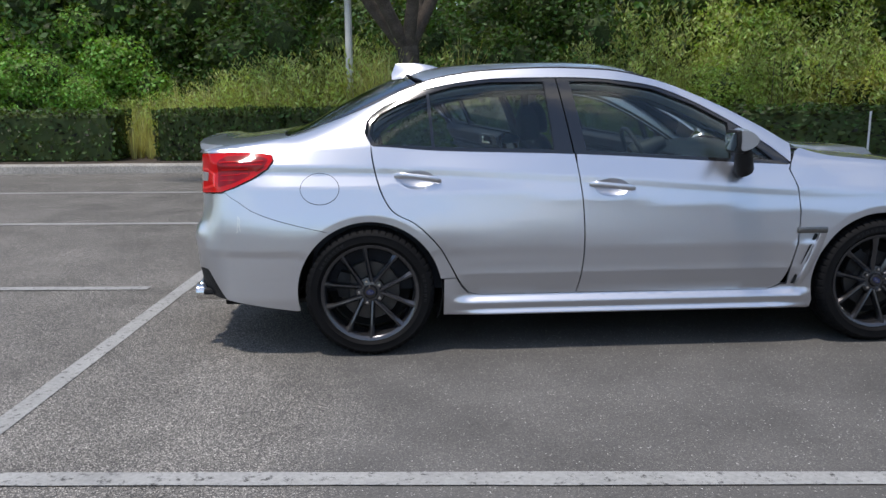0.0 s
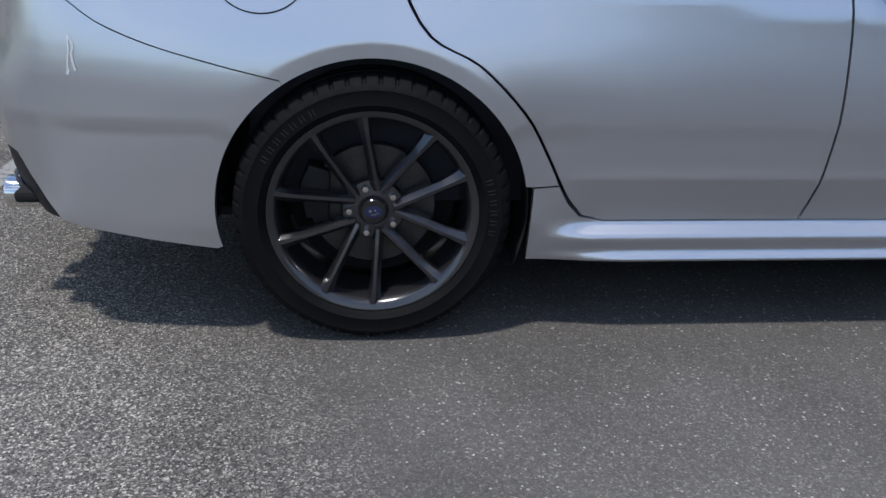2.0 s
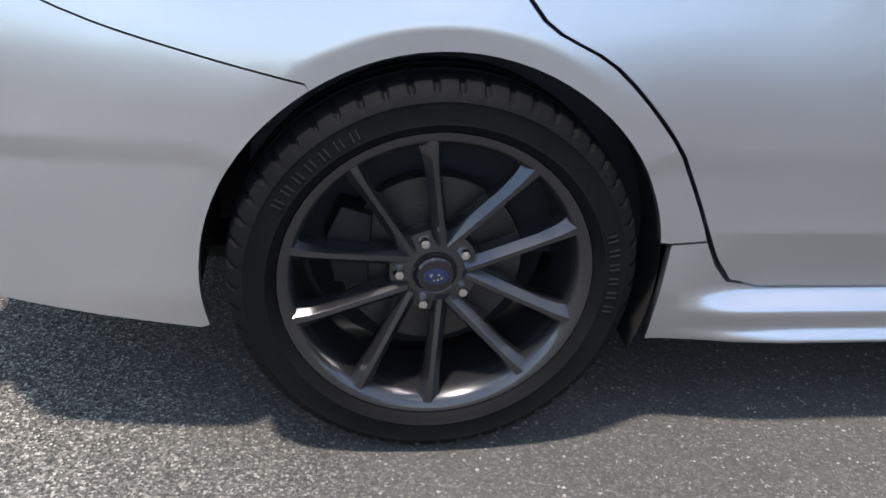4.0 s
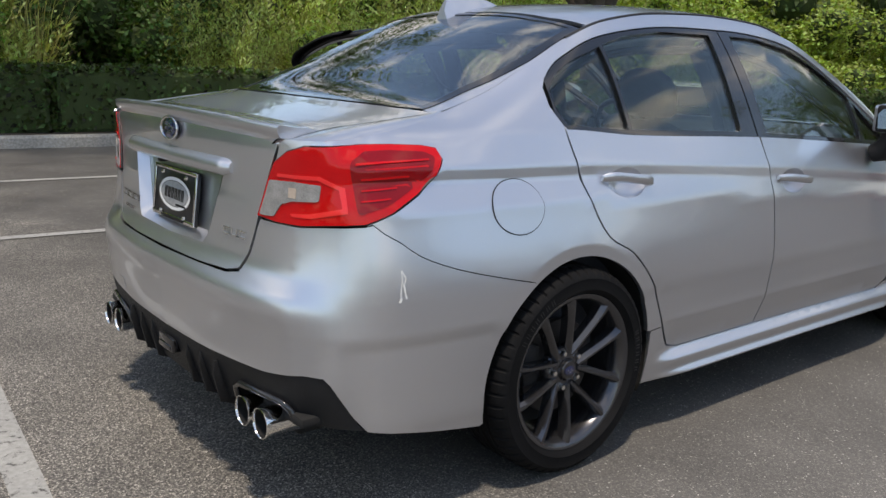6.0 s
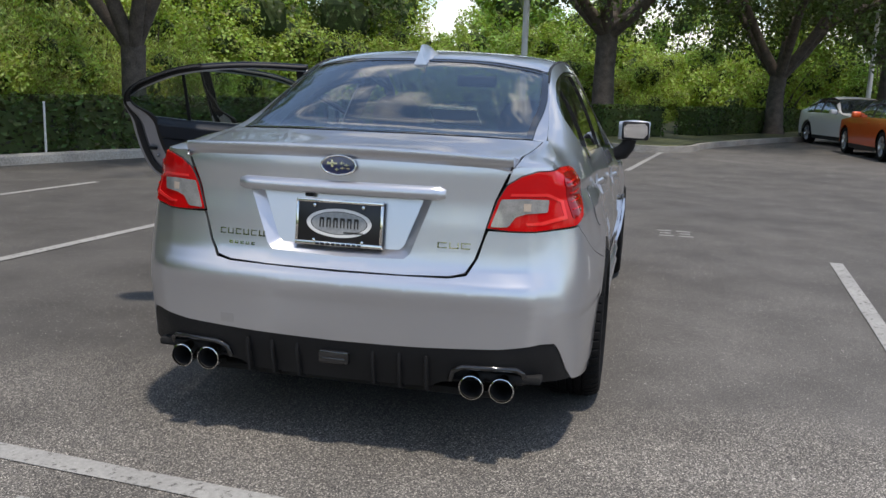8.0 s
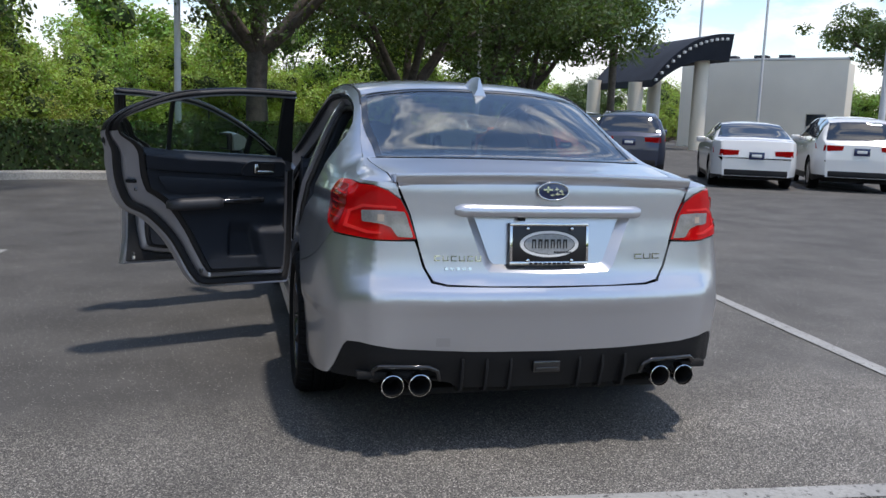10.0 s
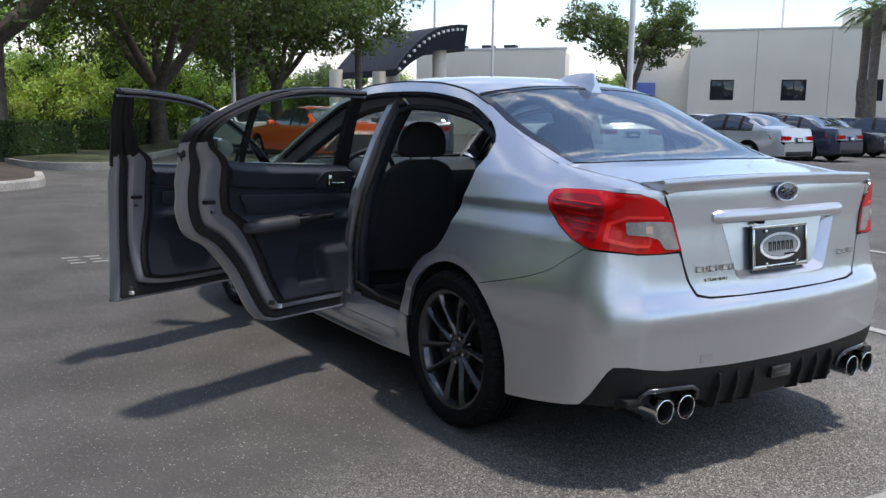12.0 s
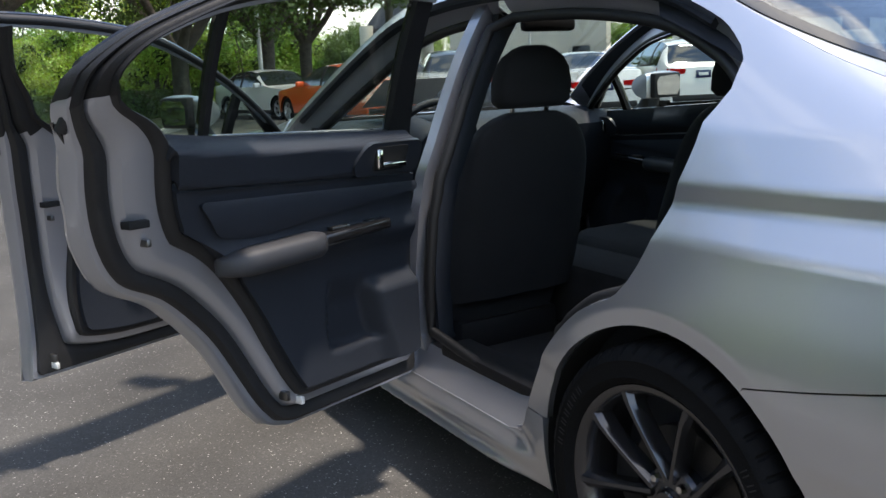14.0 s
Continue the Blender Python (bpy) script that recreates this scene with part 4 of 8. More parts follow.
bB = thing("commercial_building", "tall pale stucco showroom building with square dark windows", "building")
wins = [(1.2 + 3.8 * i, 2.5 + 3.8 * i, 2.35, 3.5) for i in range(6)]
_, mB = wall_block("wall", bB, (31.87, -36.3), (12.0, -50.2), 6.2, 0.35, wins, M_STUCCO)
bm = bmesh.new()
box(bm, 0.0, 24.2, 0.352, 14.0, 0, 6.0)
part("rear_block", bm, M_STUCCO, bB, m=mB)
bm = bmesh.new()
box(bm, -0.05, 24.3, -0.05, 0.42, 6.205, 6.32, 0.01)
part("parapet", bm, M_TRIMLIGHT, bB, m=mB)
for i, (a, b, c, d) in enumerate(wins):
    w = None
    bm = bmesh.new()
    box(bm, a, b, 0.16, 0.20, c, d, 0.004)
    w = part("window", bm, M_DARKGLASS, bB, "square dark window", m=mB)
    bm = bmesh.new()
    for x in (a + 0.03, (a + b) / 2, b - 0.03):
        box(bm, x - 0.025, x + 0.025, 0.10, 0.15, c, d)
    part("frame", bm, M_CANOPY, w)
for i in range(6):
    bm = bmesh.new()
    box(bm, 3.6 + 3.8 * i, 3.63 + 3.8 * i, -0.006, 0.004, 0.1, 6.15)
    part("joint", bm, M_CONCRETE, bB, m=mB)
bm = bmesh.new()
box(bm, -3.9, -0.02, 1.5, 3.0, 0, 5.4, 0.02)
part("side_wing", bm, M_STUCCO, bB, m=mB)
bm = bmesh.new()
box(bm, -3.2, -2.1, 1.34, 1.49, 0, 3.4, 0.02)
part("door_surround", bm, M_BLUEDOOR, bB, "blue painted door surround", m=mB)
bm = bmesh.new()
box(bm, 8.0, 10.5, 4.0, 6.0, 6.0, 7.5, 0.05)
part("roof_unit", bm, M_TRIMLIGHT, bB, "pale rooftop air unit", m=mB)

cn = thing("canopy", "dark curved steel canopy on pale round columns", "canopy")
bm = bmesh.new()
rows = []
for i in range(25):
    t = i / 24
    y = -21.2 - 4.8 * t
    z = 3.8 + 2.7 * (1 - (1 - t) ** 2.4)
    th = 0.4 + 1.1 * t ** 0.5
    rows.append([bm.verts.new((x, y, zz)) for x, zz in ((39.5, z), (47.5, z), (47.5, z - th), (39.8, z - th))])
for a, b in zip(rows, rows[1:]):
    for k in range(4):
        bm.faces.new((a[k], a[(k + 1) % 4], b[(k + 1) % 4], b[k]))
bm.faces.new(rows[0])
bm.faces.new(rows[-1][::-1])
bmesh.ops.recalc_face_normals(bm, faces=bm.faces[:])
part("roof", bm, M_CANOPY, cn)
for i in range(14):
    t = (i + 0.7) / 15
    y, z = -21.2 - 4.8 * t, 3.8 + 2.7 * (1 - (1 - t) ** 2.4)
    bm = bmesh.new()
    box(bm, 39.42, 39.6, y - 0.07, y + 0.07, z - 0.36, z - 0.22, 0.02)
    part("rivet_plate", bm, M_POLE, cn)
for x, y, h in ((41.0, -21.0, 3.7), (40.8, -24.9, 5.4), (46.5, -20.9, 4.0), (46.5, -25.0, 5.4)):
    bm = bmesh.new()
    lathe(bm, [(0.42, 0), (0.42, h)], 20, "Z", Matrix.Translation((x, y, 0)), cap=True)
    part("column", bm, M_STUCCO, cn)

# ---- the silver sports sedan ----
# plan outline of the body at mid height, right half, from the tail's middle to the nose's middle
PLAN = flow([(-0.955, 0.0), (-0.950, 0.25), (-0.928, 0.50), (-0.900, 0.645), (-0.868, 0.712), (-0.80, 0.785), (-0.68, 0.838), (-0.45, 0.866), (-0.1, 0.872), (0.4, 0.868), (1.0, 0.868), (1.6, 0.870), (2.1, 0.874), (2.65, 0.880), (2.95, 0.860), (3.12, 0.805), (3.32, 0.70), (3.48, 0.54), (3.58, 0.35), (3.62, 0.18), (3.63, 0.0)], 0.02)
_pl = np.array(PLAN)
_arc = np.concatenate([[0], np.cumsum(np.hypot(*np.diff(_pl, axis=0).T))])
_i0 = int(np.argmin(np.abs(_pl[:, 0] + 0.5) + (np.arange(len(_pl)) > len(_pl) // 2) * 9))


def S(x):
    """The run coordinate of a place on the flank, by its x."""
    return float(np.interp(x, np.maximum.accumulate(_pl[:, 0]), _arc))


def B(y):
    """The run coordinate of a place on the tail, by its y (right half positive)."""
    k = int(np.argmin(np.abs(_pl[:, 0] + 0.45)))
    return math.copysign(float(np.interp(abs(y), _pl[:k, 1], _arc[:k])), y)


RAILZ = curve_fn([(-1.0, 1.015), (-0.86, 1.030), (-0.75, 1.052), (-0.55, 1.078), (-0.40, 1.098), (-0.2, 1.155), (0.0, 1.240), (0.2, 1.330), (0.38, 1.388), (0.65, 1.425), (0.95, 1.435), (1.25, 1.422), (1.5, 1.372), (1.75, 1.278), (2.05, 1.128), (2.25, 1.015), (2.4, 0.975), (2.7, 0.945), (3.0, 0.905), (3.3, 0.84), (3.5, 0.76), (3.65, 0.66)])
RAILY = curve_fn([(-1.0, 0.50), (-0.86, 0.56), (-0.75, 0.595), (-0.55, 0.63), (-0.40, 0.64), (-0.2, 0.625), (0.0, 0.598), (0.2, 0.575), (0.38, 0.562), (0.65, 0.560), (0.95, 0.562), (1.25, 0.57), (1.5, 0.585), (1.75, 0.612), (2.05, 0.665), (2.25, 0.705), (2.4, 0.735), (2.7, 0.745), (3.0, 0.72), (3.3, 0.62), (3.5, 0.45), (3.65, 0.2)])
BELT = curve_fn([(-1.0, 1.0), (-0.5, 1.03), (0.0, 1.055), (0.34, 1.03), (1.05, 1.005), (1.86, 0.955), (2.2, 0.935), (3.0, 0.86), (3.65, 0.62)])
CREASE = curve_fn([(-1.0, 0.985), (-0.44, 0.966), (0.03, 0.955), (1.05, 0.900), (2.2, 0.815), (3.0, 0.78), (3.65, 0.60)])
REARIN = curve_fn([(0.20, 0.085), (0.29, 0.058), (0.40, 0.026), (0.44, 0.021), (0.55, 0.011), (0.588, 0.0045), (0.603, 0.0035), (0.632, 0.010), (0.66, 0.025), (0.70, 0.043), (0.83, 0.058), (0.93, 0.066), (1.0, 0.066), (1.05, 0.072), (1.10, 0.10)])
REARSOFT = curve_fn([(0.20, 0.085), (0.29, 0.058), (0.40, 0.026), (0.44, 0.021), (0.55, 0.011), (0.60, 0.010), (0.65, 0.020), (0.70, 0.034), (0.76, 0.048), (0.83, 0.058), (0.93, 0.066), (1.0, 0.066), (1.05, 0.072), (1.10, 0.10)])
# how far the upper flank draws in above the wheel arches
TUCK = curve_fn([(-1.0, 0.5), (-0.75, 0.8), (-0.60, 1.05), (-0.45, 1.25), (-0.25, 1.1), (0.2, 0.95), (0.6, 0.75), (1.1, 0.5), (1.8, 0.35), (2.3, 0.3), (3.65, 0.2)])
WHEELS = ((0.0, 0.326), (2.65, 0.326))
ARCH = 0.363


def sm01(t):
    t = min(1.0, max(0.0, t))
    return t * t * (3 - 2 * t)


def flank_in(x, z):
    """How far the flank lies inside the plan outline."""
    zc, zr = CREASE(x), RAILZ(x)
    zb = min(BELT(x), zc + 0.6 * (zr - zc))
    w = float(np.interp(x, _pl[: len(_pl) // 2 + 40, 0], _pl[: len(_pl) // 2 + 40, 1])) if x < 2.9 else 0.86
    top = max(0.07, w - RAILY(x))
    cap = sm01((-0.30 - x) / 0.45)
    top = top * (1 - cap) + min(top, 0.15) * cap
    k = min(1.0, max(0.0, (x - 0.40) / 0.12)) * min(1.0, max(0.0, (2.30 - x) / 0.08))
    u = TUCK(x)
    lip = 0.013 * sm01((x - 0.44) / 0.20) * sm01((2.24 - x) / 0.15)
    low = [(0.16, 0.075, 0.040), (0.186, 0.032, 0.030), (0.198, 0.013 - lip, 0.027), (0.205, 0.011 - lip, 0.025), (0.223, 0.014, 0.022), (0.233, 0.011, 0.020), (0.257, 0.003, 0.017), (0.264, 0.004, 0.016), (0.289, 0.031, 0.012), (0.300, 0.033, 0.011), (0.402, 0.009, 0.010), (0.409, 0.0065, 0.0095), (0.430, 0.0075, 0.009), (0.515, 0.003, 0.007), (0.545, 0.0, 0.0)]
    pts = [(a, b * k + c * (1 - k)) for a, b, c in low] + [(zc - 0.37 + 0.033 * i, 0.005 * sm01(i / 8) + 0.041 * u * sm01(i / 11) ** 1.15) for i in range(1, 9)] + [(zc - 0.040, 0.0195 - 0.005 * sm01((x - 0.05) / 0.9) + 0.052 * u), (zc - 0.004, 0.0165 + 0.056 * u), (zc + 0.003, 0.018 + 0.057 * u), (zb, 0.062 + 0.058 * u), (zr, max(top, 0.085 + 0.062 * u))]
    pts = [p for i, p in enumerate(pts) if i == 0 or p[0] > pts[i - 1][0]]
    zz, vv = [p[0] for p in pts], [p[1] for p in pts]
    i = 0
    if z <= zz[0]:
        return vv[0]
    while i < len(zz) - 2 and z > zz[i + 1]:
        i += 1
    t = min(1.3, (z - zz[i]) / max(1e-6, zz[i + 1] - zz[i]))
    if i == len(zz) - 2:
        # above the belt the glasshouse leans in, rounding over towards the roof
        lin = 0.74 * t + 0.26 * t ** 3
        return vv[i] + (vv[i + 1] - vv[i]) * lin
    return vv[i] + (vv[i + 1] - vv[i]) * t


def flank_table():
    xs = np.linspace(-1.0, 3.66, 420)
    zs = np.linspace(0.15, 1.50, 400)
    T = np.array([[flank_in(x, z) for z in zs] for x in xs])
    k = np.array([0, 1, 2, 1, 0], float) / 4
    P = np.pad(T, ((0, 0), (2, 2)), mode="edge")
    T = sum(P[:, i:i + len(zs)] * k[i] for i in range(5))
    return xs, zs, T


_fx, _fz, _ft = flank_table()


def flank(x, z):
    x, z = min(max(x, _fx[0]), _fx[-1]), min(max(z, _fz[0]), _fz[-1])
    i = min(int((x - _fx[0]) / (_fx[1] - _fx[0])), len(_fx) - 2)
    j = min(int((z - _fz[0]) / (_fz[1] - _fz[0])), len(_fz) - 2)
    a, b = (x - _fx[i]) / (_fx[1] - _fx[0]), (z - _fz[j]) / (_fz[1] - _fz[0])
    return (_ft[i, j] * (1 - a) + _ft[i + 1, j] * a) * (1 - b) + (_ft[i, j + 1] * (1 - a) + _ft[i + 1, j + 1] * a) * b


def plan_at(r):
    x, y = float(np.interp(r, _arc, _pl[:, 0])), float(np.interp(r, _arc, _pl[:, 1]))
    h = 0.03
    a = np.array([np.interp(max(r - h, 0), _arc, _pl[:, 0]), np.interp(max(r - h, 0), _arc, _pl[:, 1])])
    b = np.array([np.interp(r + h, _arc, _pl[:, 0]), np.interp(r + h, _arc, _pl[:, 1])])
    if r - h < 0:
        a = np.array([b[0], -b[1]])
    d = (b - a) / max(1e-9, np.hypot(*(b - a)))
    return x, y, -d[1], d[0]


def body_raw(r, z):
    s, r = (1.0 if r >= 0 else -1.0), abs(r)
    x, y, nx, ny = plan_at(r)
    wr = min(1.0, max(0.0, (-nx - 0.25) / 0.55)) if x < 0 else 0.0
    wr = wr * wr * (3 - 2 * wr)
    edge = sm01((0.80 - y) / 0.16)
    xe, ze = x, z
    for wx, wz in WHEELS:
        # the arch lip stands flat: it keeps the flank's depth at its outer edge
        q = math.hypot(x - wx, z - wz)
        if 0.30 < q < 0.397 and z > 0.30 and ny > 0.5:
            k = 1 + (0.397 / q - 1) * sm01((z - 0.30) / 0.12)
            xe, ze = wx + (x - wx) * k, wz + (z - wz) * k
    ins = flank(xe, ze) * (1 - wr) + ((REARIN(z) * edge + REARSOFT(z) * (1 - edge)) if wr > 0 else 0) * wr
    for wx, wz in WHEELS:
        if abs(x - wx) < 1.2 and ny > 0.3:
            # the broad swell of the flank over the wheel
            ins -= 0.019 * math.exp(-((xe - wx) / 0.40) ** 2) * sm01((ze - 0.18) / 0.34) * (1 - sm01((ze - 0.60) / 0.36))
    if x < -0.6 and z < 0.64:
        # the bumper's lower half turns the corner at a crease
        k = min(1.0, max(0.0, (0.612 - z) / 0.06))
        ins -= 0.007 * max(0.0, 1.08 - math.hypot((y - 0.778) / (0.20 if y < 0.778 else 0.055), 0.16)) * k * min(1.0, max(0.0, (z - 0.24) / 0.1))
    return Vector((x - nx * ins, -(y - ny * ins) * s, z))


def body(r, z):
    """Place and outward normal on the painted flank and tail."""
    h = 0.005
    p = body_raw(r, z)
    if abs(r) < h:
        a, b = body_raw(h, z), body_raw(-h, z)
    else:
        a, b = body_raw(r + h, z), body_raw(r - h, z)
    c, d = body_raw(r, z + h), body_raw(r, z - h)
    n = (c - d).cross(a - b).normalized()
    out = Vector((p.x - 1.3, p.y, 0))
    if n.dot(out) < 0:
        n = -n
    return p, n


SPINE = curve_fn([(-1.0, 1.055), (-0.86, 1.068), (-0.75, 1.075), (-0.55, 1.098), (-0.42, 1.116), (-0.36, 1.135), (-0.2, 1.225), (0.0, 1.328), (0.2, 1.411), (0.30, 1.437), (0.5, 1.462), (0.75, 1.474), (1.0, 1.477), (1.25, 1.467), (1.38, 1.447), (1.6, 1.352), (1.9, 1.20), (2.2, 1.055), (2.32, 1.0), (2.45, 0.985), (2.7, 0.965), (3.0, 0.925), (3.3, 0.865), (3.5, 0.79), (3.65, 0.69)])


def top_raw(x, y):
    e = RAILY(x)
    v = min(1.3, abs(y) / e)
    z0, z1 = SPINE(x), RAILZ(x)
    return Vector((x, y, z0 + (z1 - z0) * (0.35 * v ** 2 + 0.65 * v ** 4)))


def top(x, y):
    """Place and upward normal on roof, glass, deck and bonnet."""
    h = 0.006
    n = (top_raw(x + h, y) - top_raw(x - h, y)).cross(top_raw(x, y + h) - top_raw(x, y - h)).normalized()
    return top_raw(x, y), n if n.z > 0 else -n


def arc_pts(cx, cz, r, a0, a1, n=22):
    return [(cx + r * math.cos(radians(a0 + (a1 - a0) * i / n)), cz + r * math.sin(radians(a0 + (a1 - a0) * i / n))) for i in range(n + 1)]


def on_side(pts, s):
    """Flank outline (x, z) as run coordinates on the right (s = 1) or left (s = -1)."""
    return [(S(x) * s, z) for x, z in pts]


car = thing("sports_sedan", "light silver sports sedan with both driver-side doors open", "car")

# side outlines (x, z)
SEAM_R = flow([(0.018, 1.062), (0.032, 0.960), (0.066, 0.835), (0.126, 0.735), (0.236, 0.675), (0.340, 0.572), (0.392, 0.490), (0.428, 0.420), (0.462, 0.358), (0.498, 0.314), (0.555, 0.298)], 0.03)
SEAM_B = flow([(1.054, 0.296), (1.078, 0.40), (1.090, 0.55), (1.084, 0.75), (1.066, 0.90), (1.050, 1.006)], 0.04)
SEAM_F = flow([(2.06, 0.291), (2.125, 0.318), (2.165, 0.40), (2.198, 0.54), (2.208, 0.70), (2.196, 0.825), (2.160, 0.915), (2.172, 0.936)], 0.03)
DLO_TOP = flow([(0.018, 1.062), (-0.012, 1.120), (-0.004, 1.172), (0.05, 1.222), (0.13, 1.268), (0.32, 1.338), (0.616, 1.381), (0.954, 1.388), (1.205, 1.380), (1.468, 1.345), (1.668, 1.272), (1.863, 1.170), (2.053, 1.046), (2.172, 0.950)], 0.03)
BUMP_SEAM = flow([(-0.715, 0.838), (-0.685, 0.815), (-0.640, 0.790), (-0.585, 0.752), (-0.48, 0.710), (-0.34, 0.672), (-0.203, 0.640)], 0.03)
a_r = math.degrees(math.atan2(0.640 - 0.326, -0.203))


def panel(name, pts, parent=None, mat=None, label="", step=0.05, rim=0.014, **k):
    return skin(name, pts, body, mat or M_SILVER, parent or car, label, step, rim, **k)


G = 0.0015


def along(d):
    return lambda r: CREASE(float(np.interp(abs(r), _arc, _pl[:, 0]))) + d


CREASES = [along(d) for d in (-0.052, -0.042, -0.030, -0.010, -0.003, 0.004, 0.012)]


def ring(wx, wz, q):
    """The height of the arch lip's edge over a place on the flank."""
    def level(r):
        dx = float(np.interp(abs(r), _arc, _pl[:, 0])) - wx
        return wz + math.sqrt(q * q - dx * dx) if abs(dx) < q - 0.01 else -9.0
    return level


CREASES += [ring(wx, wz, q) for wx, wz in WHEELS for q in (0.390, 0.404)]
SILLS = [lambda r, v=v: v for v in (0.386, 0.394, 0.404, 0.413, 0.422)]
# light outline in run coordinates: from the lid round the corner to its tip
LIGHT_X = [("y", 0.522, 0.832), ("y", 0.60, 0.826), ("y", 0.70, 0.826), ("x", -0.735, 0.840), ("x", -0.66, 0.866), ("x", -0.575, 0.905), ("x", -0.505, 0.950), ("x", -0.476, 0.988), ("x", -0.485, 1.012), ("x", -0.53, 1.020), ("x", -0.64, 1.025), ("x", -0.74, 1.026), ("y", 0.70, 1.022), ("y", 0.635, 1.006), ("y", 0.585, 0.975), ("y", 0.555, 0.925)]


def run(kind, v, z):
    return (B(v) if kind == "y" else S(v), z)


LIGHT = [run(*p) for p in LIGHT_X]


def grow(poly, d):
    """The outline pushed outwards by d."""
    n, out = len(poly), []
    area = sum(poly[i][0] * poly[(i + 1) % n][1] - poly[(i + 1) % n][0] * poly[i][1] for i in range(n))
    k = d if area > 0 else -d
    for i in range(n):
        a, b = Vector(poly[i - 1]), Vector(poly[(i + 1) % n])
        t = (b - a).normalized()
        out.append((poly[i][0] + t.y * k, poly[i][1] - t.x * k))
    return out


def mirror(pts):
    return [(-x, z) for x, z in pts]


LID = [("y", 0.0, 0.662), ("y", 0.25, 0.663), ("y", 0.40, 0.668), ("y", 0.452, 0.680), ("y", 0.482, 0.725), ("y", 0.505, 0.79), ("y", 0.520, 0.845), ("y", 0.545, 0.925), ("y", 0.570, 0.978), ("y", 0.588, 1.015), ("y", 0.592, 1.040)]
LIDR = [run(*p) for p in LID]

# rear bumper: one sheet from wheel arch to wheel arch
half = []
half += [(B(0.46), 0.671), (B(0.495), 0.728), (B(0.517), 0.80), (B(0.527), 0.822)]
half += [(B(0.60), 0.820), (B(0.70), 0.820), (S(-0.735), 0.832)]
half += [(S(x), z - G) for x, z in BUMP_SEAM]
half += on_side(arc_pts(0, 0.326, ARCH, a_r, 193.5, 16), 1)
half += [(S(-0.366), 0.236), (S(-0.52), 0.258), (S(-0.66), 0.282), (S(-0.725), 0.296), (S(-0.76), 0.335), (B(0.775), 0.425), (B(0.762), 0.443), (B(0.72), 0.445), (B(0.58), 0.425), (B(0.30), 0.414), (B(0.0), 0.410)]
full = [(B(0.40), 0.660), *half, *mirror(half[:-1])[::-1], (B(-0.40), 0.660), (0.0, 0.655)]
bumper = panel("rear_bumper", full, step=0.02, rim=0.02, creases=[lambda r, v=v: v for v in (0.588, 0.603, 0.632, 0.66)] + CREASES[-4:-2])

